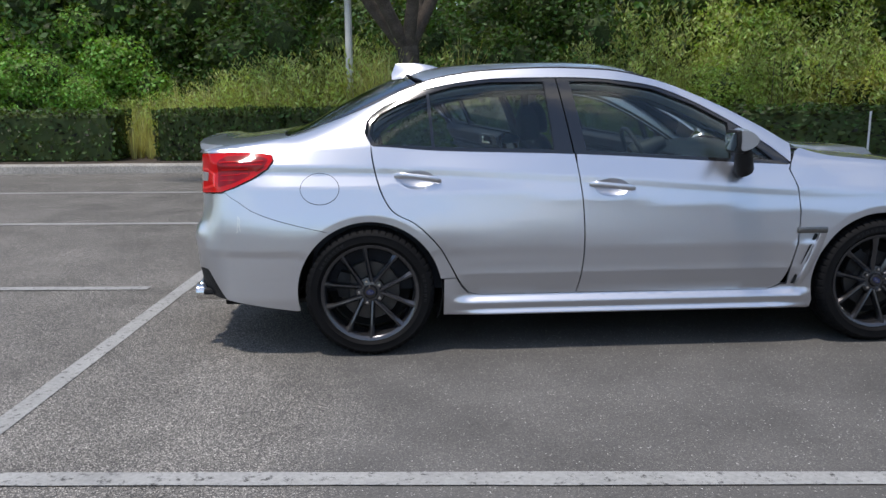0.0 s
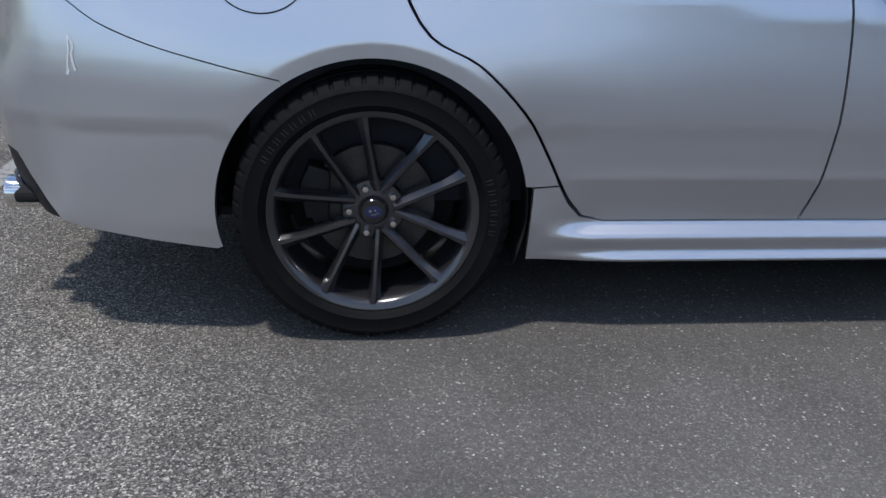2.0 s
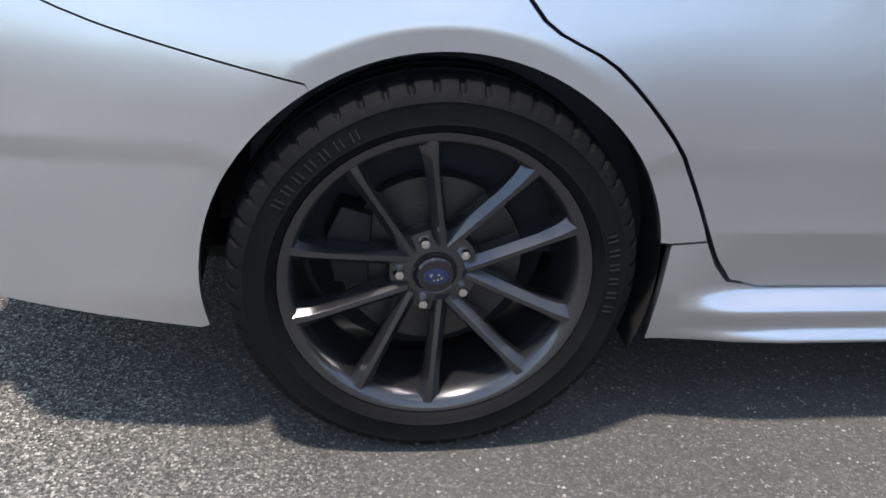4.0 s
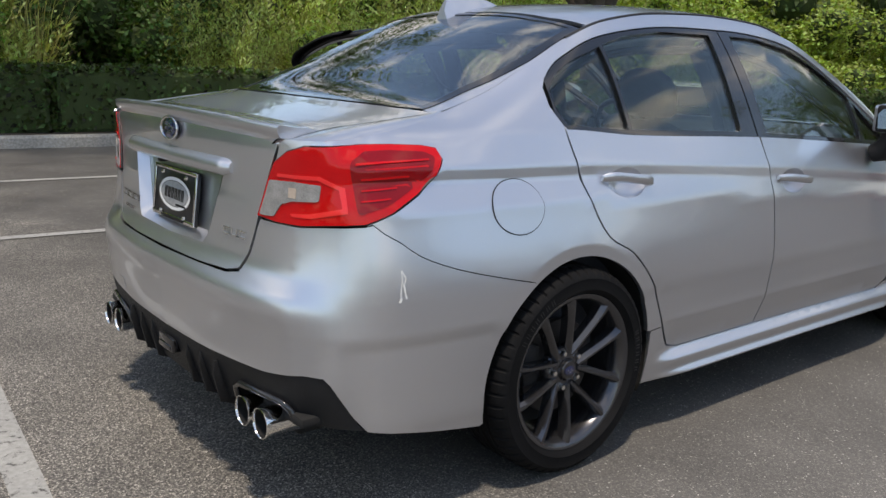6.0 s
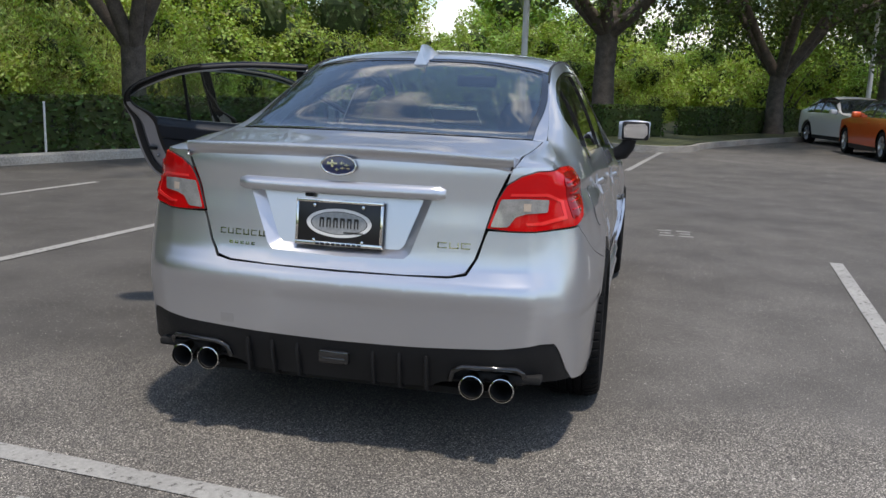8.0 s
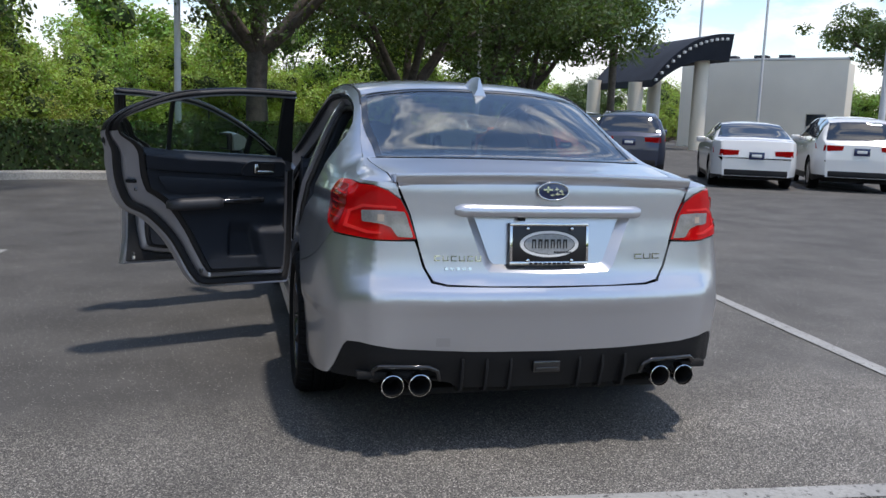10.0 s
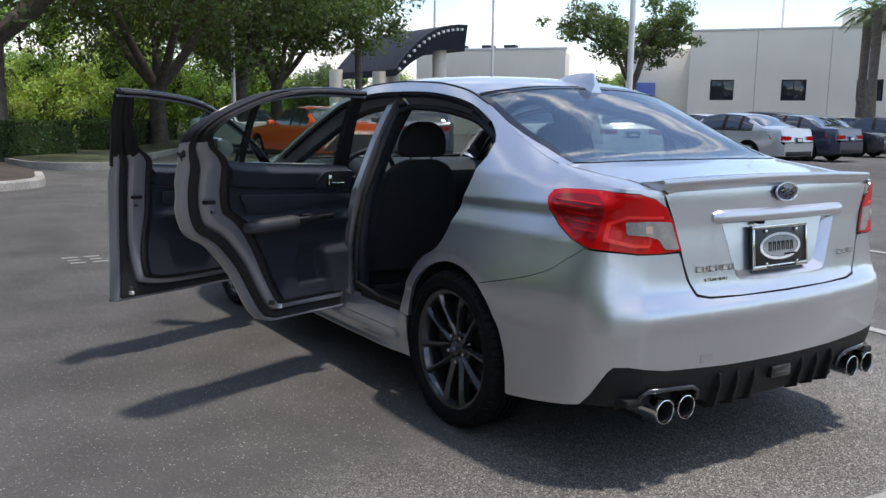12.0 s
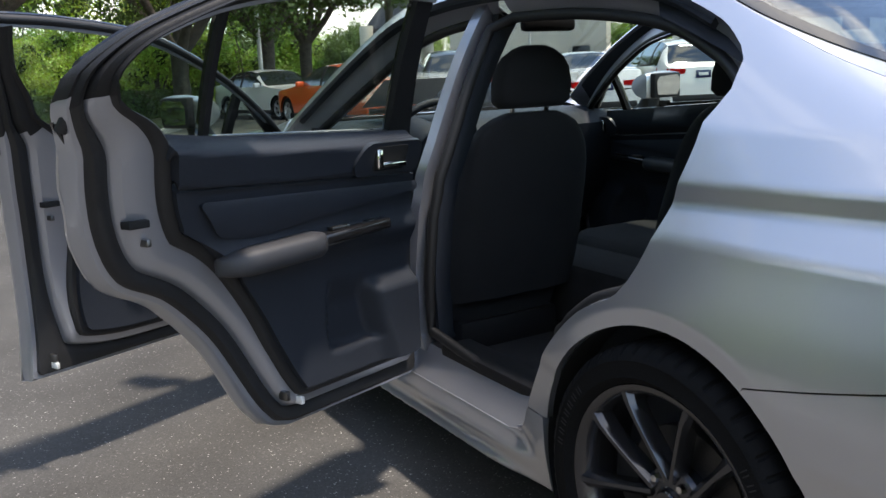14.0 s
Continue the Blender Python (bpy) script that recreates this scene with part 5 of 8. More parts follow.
for s, side in ((1, "R"), (-1, "L")):
    # rear quarter with the pillar and the roof rail, down to the windscreen foot
    q = [(S(x), z + G) for x, z in BUMP_SEAM[::-1]]
    q += [(a + 0.004, b) for a, b in grow(LIGHT, 0.004)[3:13]] + grow(LIGHT, 0.004)[13:15]
    q += [(B(0.590), 0.995), (B(0.596), 1.015), (B(0.599), 1.036)]
    r0, r1 = B(0.599), S(-0.38)
    q += [(r0 + (r1 - r0) * t, 1.036 + (RAILZ(-0.38) - 1.036) * t ** 2.4) for t in np.linspace(0.03, 1, 24)]
    q += [(S(x), RAILZ(x)) for x in np.linspace(-0.34, 2.20, 64)]
    q += [(S(x), z) for x, z in grow(DLO_TOP[::-1] , 0.0)]
    q += [(S(x - 0.004), z - 0.002) for x, z in SEAM_R[1:] if z > 0.405]
    q += [(S(0.434), 0.395), (S(0.374), 0.391)]
    q += on_side(arc_pts(0, 0.326, ARCH, 10.5, a_r, 26), 1)
    if s < 0:
        q = mirror(q)
    panel("quarter_panel", q, step=0.028, rim=0.016, creases=CREASES)
    # side skirt
    k = [(0.376, 0.387), (0.436, 0.391), (0.462, 0.345), (0.495, 0.309), (0.555, 0.2945), (1.05, 0.2935), (2.06, 0.2885), (2.135, 0.316), (2.20, 0.318), (2.286, 0.190), (1.5, 0.194), (0.372, 0.198)]
    panel("side_skirt", on_side(k, s), step=0.03, rim=0.02, label="silver side skirt", creases=[lambda r, v=v: v for v in (0.199, 0.206, 0.215, 0.223, 0.233, 0.245, 0.257, 0.264, 0.272, 0.284)])
    # front wing
    w = [(2.166, 0.320), (2.172, 0.40), (2.203, 0.54), (2.213, 0.70), (2.201, 0.826), (2.166, 0.912), (2.178, 0.948), (2.212, 1.0)]
    w = on_side(w, 1) + [(S(x) , RAILZ(x)) for x in np.linspace(2.25, 2.9, 16)]
    w += [(S(2.90) + 0.05, 0.75), (S(2.9) + 0.04, 0.64)]
    w += on_side(arc_pts(2.65, 0.326, ARCH, 58, 195, 26), 1) + [(S(2.292), 0.19)]
    wing = panel("front_wing", w if s > 0 else mirror(w), step=0.03, rim=0.016, creases=CREASES[-2:])
    bm = bmesh.new()
    for x, z in ((2.182, 0.322), (2.205, 0.320), (2.252, 0.45), (2.300, 0.584), (2.282, 0.590), (2.229, 0.45)):
        p, n = body(S(x) * s, z)
        bm.verts.new(p + n * 0.0035)
    bm.faces.new(bm.verts[:])
    bmesh.ops.recalc_face_normals(bm, faces=bm.faces[:])
    part("side_vent", bm, M_VOID, wing, "black slot-shaped side vent")
    bm = bmesh.new()
    rows = []
    for x, z in ((2.206, 0.318), (2.236, 0.39), (2.262, 0.46), (2.286, 0.53), (2.306, 0.59)):
        p, n = body(S(x) * s, z)
        rows.append([bm.verts.new(p + n * d + Vector((dx, 0, 0))) for dx, d in ((-0.004, 0.0), (-0.002, 0.016), (0.006, 0.018), (0.045, 0.001))])
    for i in range(4):
        for j in range(3):
            bm.faces.new((rows[i][j], rows[i][j + 1], rows[i + 1][j + 1], rows[i + 1][j]))
    bmesh.ops.recalc_face_normals(bm, faces=bm.faces[:])
    part("vent_strake", bm, M_SILVER, wing, "silver strake in front of the vent", 50)
    bm = bmesh.new()
    p, n = body(S(2.265) * s, 0.606)
    box(bm, -0.075, 0.085, -0.007, 0.007, -0.016, 0.016, 0.006, Matrix.Translation(p + n * 0.006))
    part("wing_badge", bm, M_STEEL, wing, "grey bar-shaped wing badge")
    # front bumper, seen from the side only
    f = [(S(2.9) + 0.054, 0.75), (S(2.9) + 0.044, 0.64)] + on_side(arc_pts(2.65, 0.326, ARCH, 57, -14, 12), 1)
    e = float(_arc[-1])
    f += [(S(3.03), 0.20), (e, 0.20), (e, 0.66), (e - 0.3, 0.70), (e - 0.6, 0.76), (S(2.9) + 0.06, RAILZ(2.95) - 0.002)]
    panel("front_bumper", f if s > 0 else mirror(f), step=0.06, rim=0.016)
    bm = bmesh.new()
    pts = [(e - 0.72, 0.63), (e - 0.45, 0.60), (e - 0.43, 0.68), (e - 0.60, 0.74), (e - 0.78, 0.76)]
    skin("headlight", [(a * s, b) for a, b in pts], body, M_CLEAR, car, "clear headlamp lens", 0.05, 0.02, lift=0.004)

# roof, bonnet, lid and screens
def top_panel(name, pts, mat, label="", step=0.05, rim=0.012, lift=0.0, parent=None, **k):
    return skin(name, pts, top, mat, parent or car, label, step, rim, lift=lift, **k)


def edge_run(x0, x1, k, inset=0.0, n=20):
    return [(x, k * (RAILY(x) - inset)) for x in np.linspace(x0, x1, n)]


roofpts = edge_run(0.30, 1.36, 1, 0.012) + [(1.40, 0.3), (1.41, 0.0), (1.40, -0.3)] + edge_run(1.36, 0.30, -1, 0.012) + [(0.245, -0.42), (0.222, -0.2), (0.215, 0.0), (0.222, 0.2), (0.245, 0.42)]
roof = top_panel("roof", roofpts, M_SILVER)
for s in (1, -1):
    bm = bmesh.new()
    pts = [top_raw(x, s * (RAILY(x) - 0.004)) + Vector((0, 0, 0.001)) for x in np.linspace(0.18, 1.45, 30)]
    tube(bm, pts, 0.0055, 6)
    part("roof_moulding", bm, M_SEAL, car, "black rubber roof moulding")
def glass_in(x):
    return 0.007 + 0.045 * sm01((0.05 - x) / 0.40)


def glass_run(x0, x1, k, more=0.0, n=20):
    return [(x, k * (RAILY(x) - glass_in(x) - more)) for x in np.linspace(x0, x1, n)]


for s in (1, -1):
    top_panel("pillar_top", edge_run(-0.40, 0.28, s, 0.001, 24) + glass_run(0.28, -0.40, s, -0.002, 24), M_SILVER, step=0.03, rim=0.006)
rg = glass_run(-0.395, 0.26, 1) + [(0.215, 0.42), (0.198, 0.2), (0.192, 0.0), (0.198, -0.2), (0.215, -0.42)] + glass_run(0.26, -0.395, -1) + [(-0.425, -0.5), (-0.445, -0.3), (-0.452, 0.0), (-0.445, 0.3), (-0.425, 0.5)]
rear_glass = top_panel("rear_window", rg, M_GLASS2, "tinted rear window", 0.035, 0.004, back=True)
rear_glass.visible_shadow = True
# black ceramic border of the rear window
cx = [(-0.10 + (x + 0.10) * 0.93, y * 0.955) for x, y in rg]
top_panel("rear_window_border", rg, M_BLACKGLOSS, "black window border", 0.03, 0.003, lift=0.0025, holes=[cx])
ws = edge_run(1.42, 2.24, 1, 0.03) + [(2.30, 0.4), (2.33, 0.0), (2.30, -0.4)] + edge_run(2.24, 1.42, -1, 0.03) + [(1.435, -0.3), (1.445, 0.0), (1.435, 0.3)]
windscreen = top_panel("windscreen", ws, M_GLASS, "windscreen", 0.08, 0.004, back=True)
hood = edge_run(2.36, 3.42, 1, 0.01) + [(3.52, 0.25), (3.54, 0.0), (3.52, -0.25)] + edge_run(3.42, 2.36, -1, 0.01) + [(2.40, -0.4), (2.42, 0.0), (2.40, 0.4)]
bonnet = top_panel("bonnet", hood, M_SILVER, step=0.06)
cowl = [(2.30, 0.4), (2.33, 0.0), (2.30, -0.4), (2.26, -0.68), (2.36, -0.71), (2.40, -0.4), (2.42, 0.0), (2.40, 0.4), (2.36, 0.71), (2.26, 0.68)]
top_panel("cowl", cowl, M_BLACK, "black cowl below the windscreen", 0.06, 0.01, lift=-0.006)
nose = edge_run(3.425, 3.62, 1, 0.0, 8) + edge_run(3.62, 3.425, -1, 0.0, 8) + [(3.525, -0.25), (3.545, 0.0), (3.525, 0.25)]
top_panel("nose", nose, M_SILVER, step=0.05)
bm = bmesh.new()
sc = [(2.52, 0.30), (2.56, 0.33), (2.92, 0.24), (2.95, 0.20), (2.95, -0.20), (2.92, -0.24), (2.56, -0.33), (2.52, -0.30)]
lo = [bm.verts.new(top_raw(x, y)) for x, y in sc]
hi = [bm.verts.new(top_raw(2.73 + (x - 2.73) * 0.86, y * 0.86) + Vector((0, 0, 0.008 + 0.024 * max(0, (x - 2.5) / 0.45)))) for x, y in sc]
bm.faces.new(hi)
for i in range(8):
    f = bm.faces.new((lo[i], lo[(i + 1) % 8], hi[(i + 1) % 8], hi[i]))
    f.material_index = 1 if i == 3 else 0
bmesh.ops.recalc_face_normals(bm, faces=bm.faces[:])
part("hood_scoop", bm, [M_SILVER, M_BLACK], bonnet, "silver bonnet scoop", 30)

# boot lid: the deck and the tail face
deck = edge_run(-0.40, -0.70, 1, 0.014, 10) + [(-0.78, 0.592), (-0.848, 0.588), (-0.888, 0.3), (-0.893, 0.0), (-0.888, -0.3), (-0.848, -0.588), (-0.78, -0.592)] + edge_run(-0.70, -0.40, -1, 0.014, 10) + [(-0.432, -0.5), (-0.455, -0.3), (-0.462, 0.0), (-0.455, 0.3), (-0.432, 0.5)]
lid = top_panel("boot_lid", deck, M_SILVER, "silver boot lid", 0.05, 0.014)
# recess for the plate, set into the tail face
REC = [(0.335, 0.925), (0.262, 0.732), (0.240, 0.712), (0.0, 0.705)]
rec = [(B(y), z) for y, z in REC]
rec = rec + mirror(rec[:-1])[::-1]
REC_IN = [(0.300, 0.925), (0.232, 0.752), (0.215, 0.737), (0.0, 0.732)]
rin = [(B(y), z) for y, z in REC_IN]
rin = rin + mirror(rin[:-1])[::-1]
tail = LIDR + mirror(LIDR[1:])[::-1]
skin("tail_face", tail, body, M_SILVER, lid, "", 0.04, 0.014, holes=[rec])


def recess(r, z):
    """The tail face pressed in for the plate."""
    p, n = body(r, z)
    return p + Vector((0.030, 0, 0)), Vector((-1, 0, 0.18)).normalized()


skin("plate_recess", rin, recess, M_SILVER, lid, "", 0.05, 0.0)
bm = bmesh.new()
outer = [bm.verts.new(body(r, z)[0]) for r, z in rec]
inner = [bm.verts.new(recess(r, z)[0]) for r, z in rin]
for i in range(len(outer) - 1):
    bm.faces.new((outer[i], outer[i + 1], inner[i + 1], inner[i]))
bm.faces.new((outer[-1], outer[0], inner[0], inner[-1]))
bmesh.ops.recalc_face_normals(bm, faces=bm.faces[:])
for f in bm.faces:
    if f.normal.x > 0:
        f.normal_flip()
part("recess_wall", bm, M_SILVER, lid, angle=60)
# garnish bar over the recess
bm = bmesh.new()
rows = []
for i in range(31):
    y = -0.372 + 0.744 * i / 30
    p, n = body(B(-y) if y else 0.0, 0.938)
    k = 1 if 0 < i < 30 else 0.35
    rows.append([bm.verts.new((p.x - d, y, 0.938 + z * (1 if k == 1 else 0.6))) for d, z in ((-0.004, 0.025), (0.010 * k, 0.023), (0.021 * k, 0.010), (0.022 * k, -0.012), (0.014 * k, -0.021), (-0.030, -0.023))])
for a, b in zip(rows, rows[1:]):
    for k in range(5):
        bm.faces.new((a[k], b[k], b[k + 1], a[k + 1]))
    bm.faces.new((a[5], b[5], b[0], a[0]))
bm.faces.new(rows[0])
bm.faces.new(rows[-1][::-1])
bmesh.ops.recalc_face_normals(bm, faces=bm.faces[:])
part("garnish_bar", bm, M_SILVER, lid, "silver garnish bar", 50)
bm = bmesh.new()
box(bm, -0.89, -0.862, 0.10, 0.125, 0.902, 0.922, 0.004)
part("reverse_camera", bm, M_BLACK, lid, "small black reversing camera")
# lip spoiler along the lid's edge
bm = bmesh.new()
rows = []
for i in range(57):
    y = -0.590 + 1.18 * i / 56
    t = abs(y) / 0.590
    xt = body_raw(B(-y) if abs(y) > 0.001 else 0.0, 1.030).x
    xe = xt - 0.018 + 0.008 * t ** 6
    zt = 1.084 - 0.014 * t ** 2.2
    xf = xe + 0.150 - 0.03 * t ** 4
    zf = top_raw(xf, y).z - 0.001
    zm = max(zt - 0.006, top_raw(xe + 0.05, y).z + 0.004)
    rows.append([bm.verts.new(q) for q in ((xf, y, zf), (xe + 0.10, y, zf * 0.55 + zm * 0.45), (xe + 0.045, y, zm), (xe + 0.010, y, zt + 0.001), (xe + 0.002, y, zt - 0.003), (xe, y, zt - 0.009), (xe + 0.003, y, zt - 0.024), (xe + 0.010, y, zt - 0.034), (xt + 0.012, y, zt - 0.058))])
for a, b in zip(rows, rows[1:]):
    for k in range(8):
        bm.faces.new((a[k], a[k + 1], b[k + 1], b[k]))
bm.faces.new(rows[0])
bm.faces.new(rows[-1][::-1])
bmesh.ops.recalc_face_normals(bm, faces=bm.faces[:])
part("spoiler", bm, M_SPOIL, lid, "silver lip spoiler", 40)

# added dark shell that puts shade behind the gaps: flank, tail and underside
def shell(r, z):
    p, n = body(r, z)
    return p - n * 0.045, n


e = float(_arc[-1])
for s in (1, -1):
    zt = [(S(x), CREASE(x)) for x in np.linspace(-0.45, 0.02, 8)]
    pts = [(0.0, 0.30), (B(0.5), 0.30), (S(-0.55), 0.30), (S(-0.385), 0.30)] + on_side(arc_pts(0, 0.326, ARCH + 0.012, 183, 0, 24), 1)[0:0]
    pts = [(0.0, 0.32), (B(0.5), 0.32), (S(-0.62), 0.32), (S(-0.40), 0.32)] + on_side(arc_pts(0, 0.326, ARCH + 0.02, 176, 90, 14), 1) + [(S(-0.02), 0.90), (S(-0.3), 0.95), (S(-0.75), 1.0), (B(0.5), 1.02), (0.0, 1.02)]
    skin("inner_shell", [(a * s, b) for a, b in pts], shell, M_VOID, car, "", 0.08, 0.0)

# shoulder between the quarter panel and the boot lid
for s in (1, -1):
    def shoulder_raw(t, v, s=s):
        r = B(0.599) + (S(-0.38) - B(0.599)) * t
        a = body_raw(r * s, 1.036 + (RAILZ(-0.38) - 1.036) * max(0.0, t) ** 2.4)
        xb = -0.868 + 0.488 * t
        b = top_raw(xb, -s * (RAILY(xb) - 0.011 + 0.036 * max(0.0, 1 - t * 2.5)))
        c = a.lerp(b, 0.42)
        c.z = max(a.z, b.z) + 0.004 * (1 - t)
        return a * (1 - v) ** 2 + c * 2 * v * (1 - v) + b * v * v

    def shoulder(t, v):
        h = 0.01
        n = (shoulder_raw(t + h, v) - shoulder_raw(t - h, v)).cross(shoulder_raw(t, v + h) - shoulder_raw(t, v - h))
        if n.length < 1e-9:
            n = Vector((0, 0, 1))
        n.normalize()
        return shoulder_raw(t, v), n if n.z > 0 else -n
    skin("quarter_top", [(0, 0), (1, 0), (1, 1), (0, 1)], shoulder, M_SILVER, car, "", 0.055, 0.006)

# tail lamps
for s in (1, -1):
    L = [(a * s, b) for a, b in LIGHT]
    lamp = skin("tail_lamp", L, body, M_RED, car, "red tail lamp with a clear reversing lens", 0.03, 0.02, lift=0.007)
    cl = [run(*p) for p in (("y", 0.532, 0.836), ("y", 0.592, 0.838), ("y", 0.618, 0.872), ("y", 0.66, 0.884), ("y", 0.740, 0.888), ("y", 0.745, 0.930), ("y", 0.66, 0.934), ("y", 0.566, 0.930))]
    skin("reverse_lens", [(a * s, b) for a, b in rounded(cl, 0.008)], body, M_CLEAR, lamp, "clear reversing lens", 0.02, 0.006, lift=0.0095)
    am = [run(*p) for p in (("y", 0.645, 0.892), ("y", 0.675, 0.892), ("y", 0.675, 0.918), ("y", 0.645, 0.918))]
    skin("amber_bulb", [(a * s, b) for a, b in am], body, M_AMBER, lamp, "", 0.02, 0.003, lift=0.0105)
    d1 = [run(*p) for p in (("x", -0.752, 0.862), ("x", -0.665, 0.884), ("x", -0.585, 0.920), ("x", -0.522, 0.960), ("x", -0.498, 0.990), ("x", -0.53, 1.004), ("x", -0.64, 1.010), ("x", -0.735, 1.008), ("x", -0.775, 0.985), ("x", -0.768, 0.94))]
    el = skin("brake_element", [(a * s, b) for a, b in rounded(d1, 0.012)], body, M_RED2, lamp, "darker red ribbed lamp element", 0.02, 0.004, lift=0.0085)
    for i, (xa, xb, z0, z1) in enumerate(((-0.760, -0.525, 0.978, 0.982), (-0.745, -0.600, 0.945, 0.950), (-0.745, -0.640, 0.915, 0.919), (-0.745, -0.665, 0.890, 0.894))):
        rb = [(S(xa), z0), (S(xb), z0 + 0.004), (S(xb), z1 + 0.004), (S(xa), z1)]
        skin("lamp_rib", [(a * s, b) for a, b in rb], body, M_RED, el, "", 0.03, 0.003, lift=0.0112)
    cb = [run(*p) for p in (("y", 0.60, 0.950), ("y", 0.74, 0.952), ("x", -0.785, 0.925), ("x", -0.775, 0.865), ("y", 0.72, 0.845), ("y", 0.66, 0.846), ("y", 0.655, 0.853), ("y", 0.715, 0.856), ("x", -0.790, 0.875), ("x", -0.80, 0.92), ("y", 0.735, 0.942), ("y", 0.597, 0.941))]
    skin("light_guide", [(a * s, b) for a, b in cb], body, M_RED3, lamp, "brighter red light guide", 0.02, 0.003, lift=0.0085)
    sl = LIGHT + LIGHT[:1]
    bm = bmesh.new()
    tube(bm, [body(a * s, b)[0] + body(a * s, b)[1] * 0.002 for a, b in sl], 0.004, 6, cap=False)
    part("lamp_seal", bm, M_SEAL, lamp)

def loft(bm, secs, mat=0, caps=True):
    rows = [[bm.verts.new(p) for p in s] for s in secs]
    n = len(rows[0])
    fs = []
    for a, b in zip(rows, rows[1:]):
        for j in range(n):
            fs.append(bm.faces.new((a[j], a[(j + 1) % n], b[(j + 1) % n], b[j])))
    if caps:
        fs += [bm.faces.new(rows[0]), bm.faces.new(rows[-1])]
    bmesh.ops.recalc_face_normals(bm, faces=fs)
    for f in fs:
        f.material_index = mat


def pillow(cx, cy, cz, hx, hy, hz, k=0.35, n=16):
    """A rounded section in the x-y plane at height cz."""
    out = []
    for i in range(n):
        a = 2 * math.pi * i / n
        c, s = math.cos(a), math.sin(a)
        out.append((cx + hx * math.copysign(abs(c) ** k, c), cy + hy * math.copysign(abs(s) ** k, s), cz))
    return out


# ---- doors ----
def deep(d):
    def fn(r, z):
        p, n = body(r, z)
        return p - n * d, n
    return fn


def deep_in(d):
    def fn(r, z):
        p, n = body(r, z)
        return p - n * d, -n
    return fn


REAR_LOW = [(x + 0.003, z) for x, z in SEAM_R] + [(1.050, 0.2985)] + [(x - 0.003, z) for x, z in SEAM_B[1:]] + [(x, BELT(x) - 0.002) for x in np.linspace(1.04, 0.03, 24)]
FRONT_LOW = [(1.058, 0.2985)] + [(x - 0.003, z + 0.002) for x, z in SEAM_F] + [(x, BELT(x) - 0.002) for x in np.linspace(2.15, 1.06, 24)] + [(x + 0.003, z) for x, z in SEAM_B[::-1][1:-1]]
REAR_TOP = [(0.026, 1.056)] + [(x, BELT(x)) for x in np.linspace(0.06, 1.044, 20)] + [(0.974, 1.384)] + [(x, z - 0.003) for x, z in DLO_TOP[::-1] if 0.0 < x < 0.95]
FRONT_TOP = [(x, BELT(x)) for x in np.linspace(1.052, 2.17, 22)] + [(x, z - 0.003) for x, z in DLO_TOP[::-1] if 1.00 < x < 2.16] + [(0.981, 1.384)]
G_REAR = [(0.342, 1.046), (0.947, 1.028), (0.912, 1.368), (0.63, 1.367), (0.44, 1.345), (0.321, 1.313)]
G_QUART = [(0.040, 1.066), (0.326, 1.046), (0.306, 1.306), (0.16, 1.259), (0.07, 1.214), (0.022, 1.168), (0.014, 1.118)]
G_FRONT = [(1.112, 1.018), (1.86, 0.972), (1.868, 1.150), (1.70, 1.241), (1.48, 1.326), (1.22, 1.366), (1.046, 1.369)]
G_TRI = [(1.890, 0.970), (2.085, 0.962), (1.893, 1.126)]


def bowl(cx, cz, a, b, depth, s):
    c = S(cx) * s

    def raw(r, z):
        q = min(1.0, ((r - c) / a) ** 2 + ((z - cz) / b) ** 2)
        p, n = body(r, z)
        return p - n * depth * (1 - q) ** 0.8

    def fn(r, z):
        h = 0.002
        n = (raw(r + h, z) - raw(r - h, z)).cross(raw(r, z + h) - raw(r, z - h)).normalized()
        o = body(r, z)[1]
        return raw(r, z), n if n.dot(o) > 0 else -n
    return fn


def ellipse(cx, cz, a, b, n=28, s=1):
    return [(S(cx) * s + a * math.cos(2 * math.pi * i / n), cz + b * math.sin(2 * math.pi * i / n)) for i in range(n)]


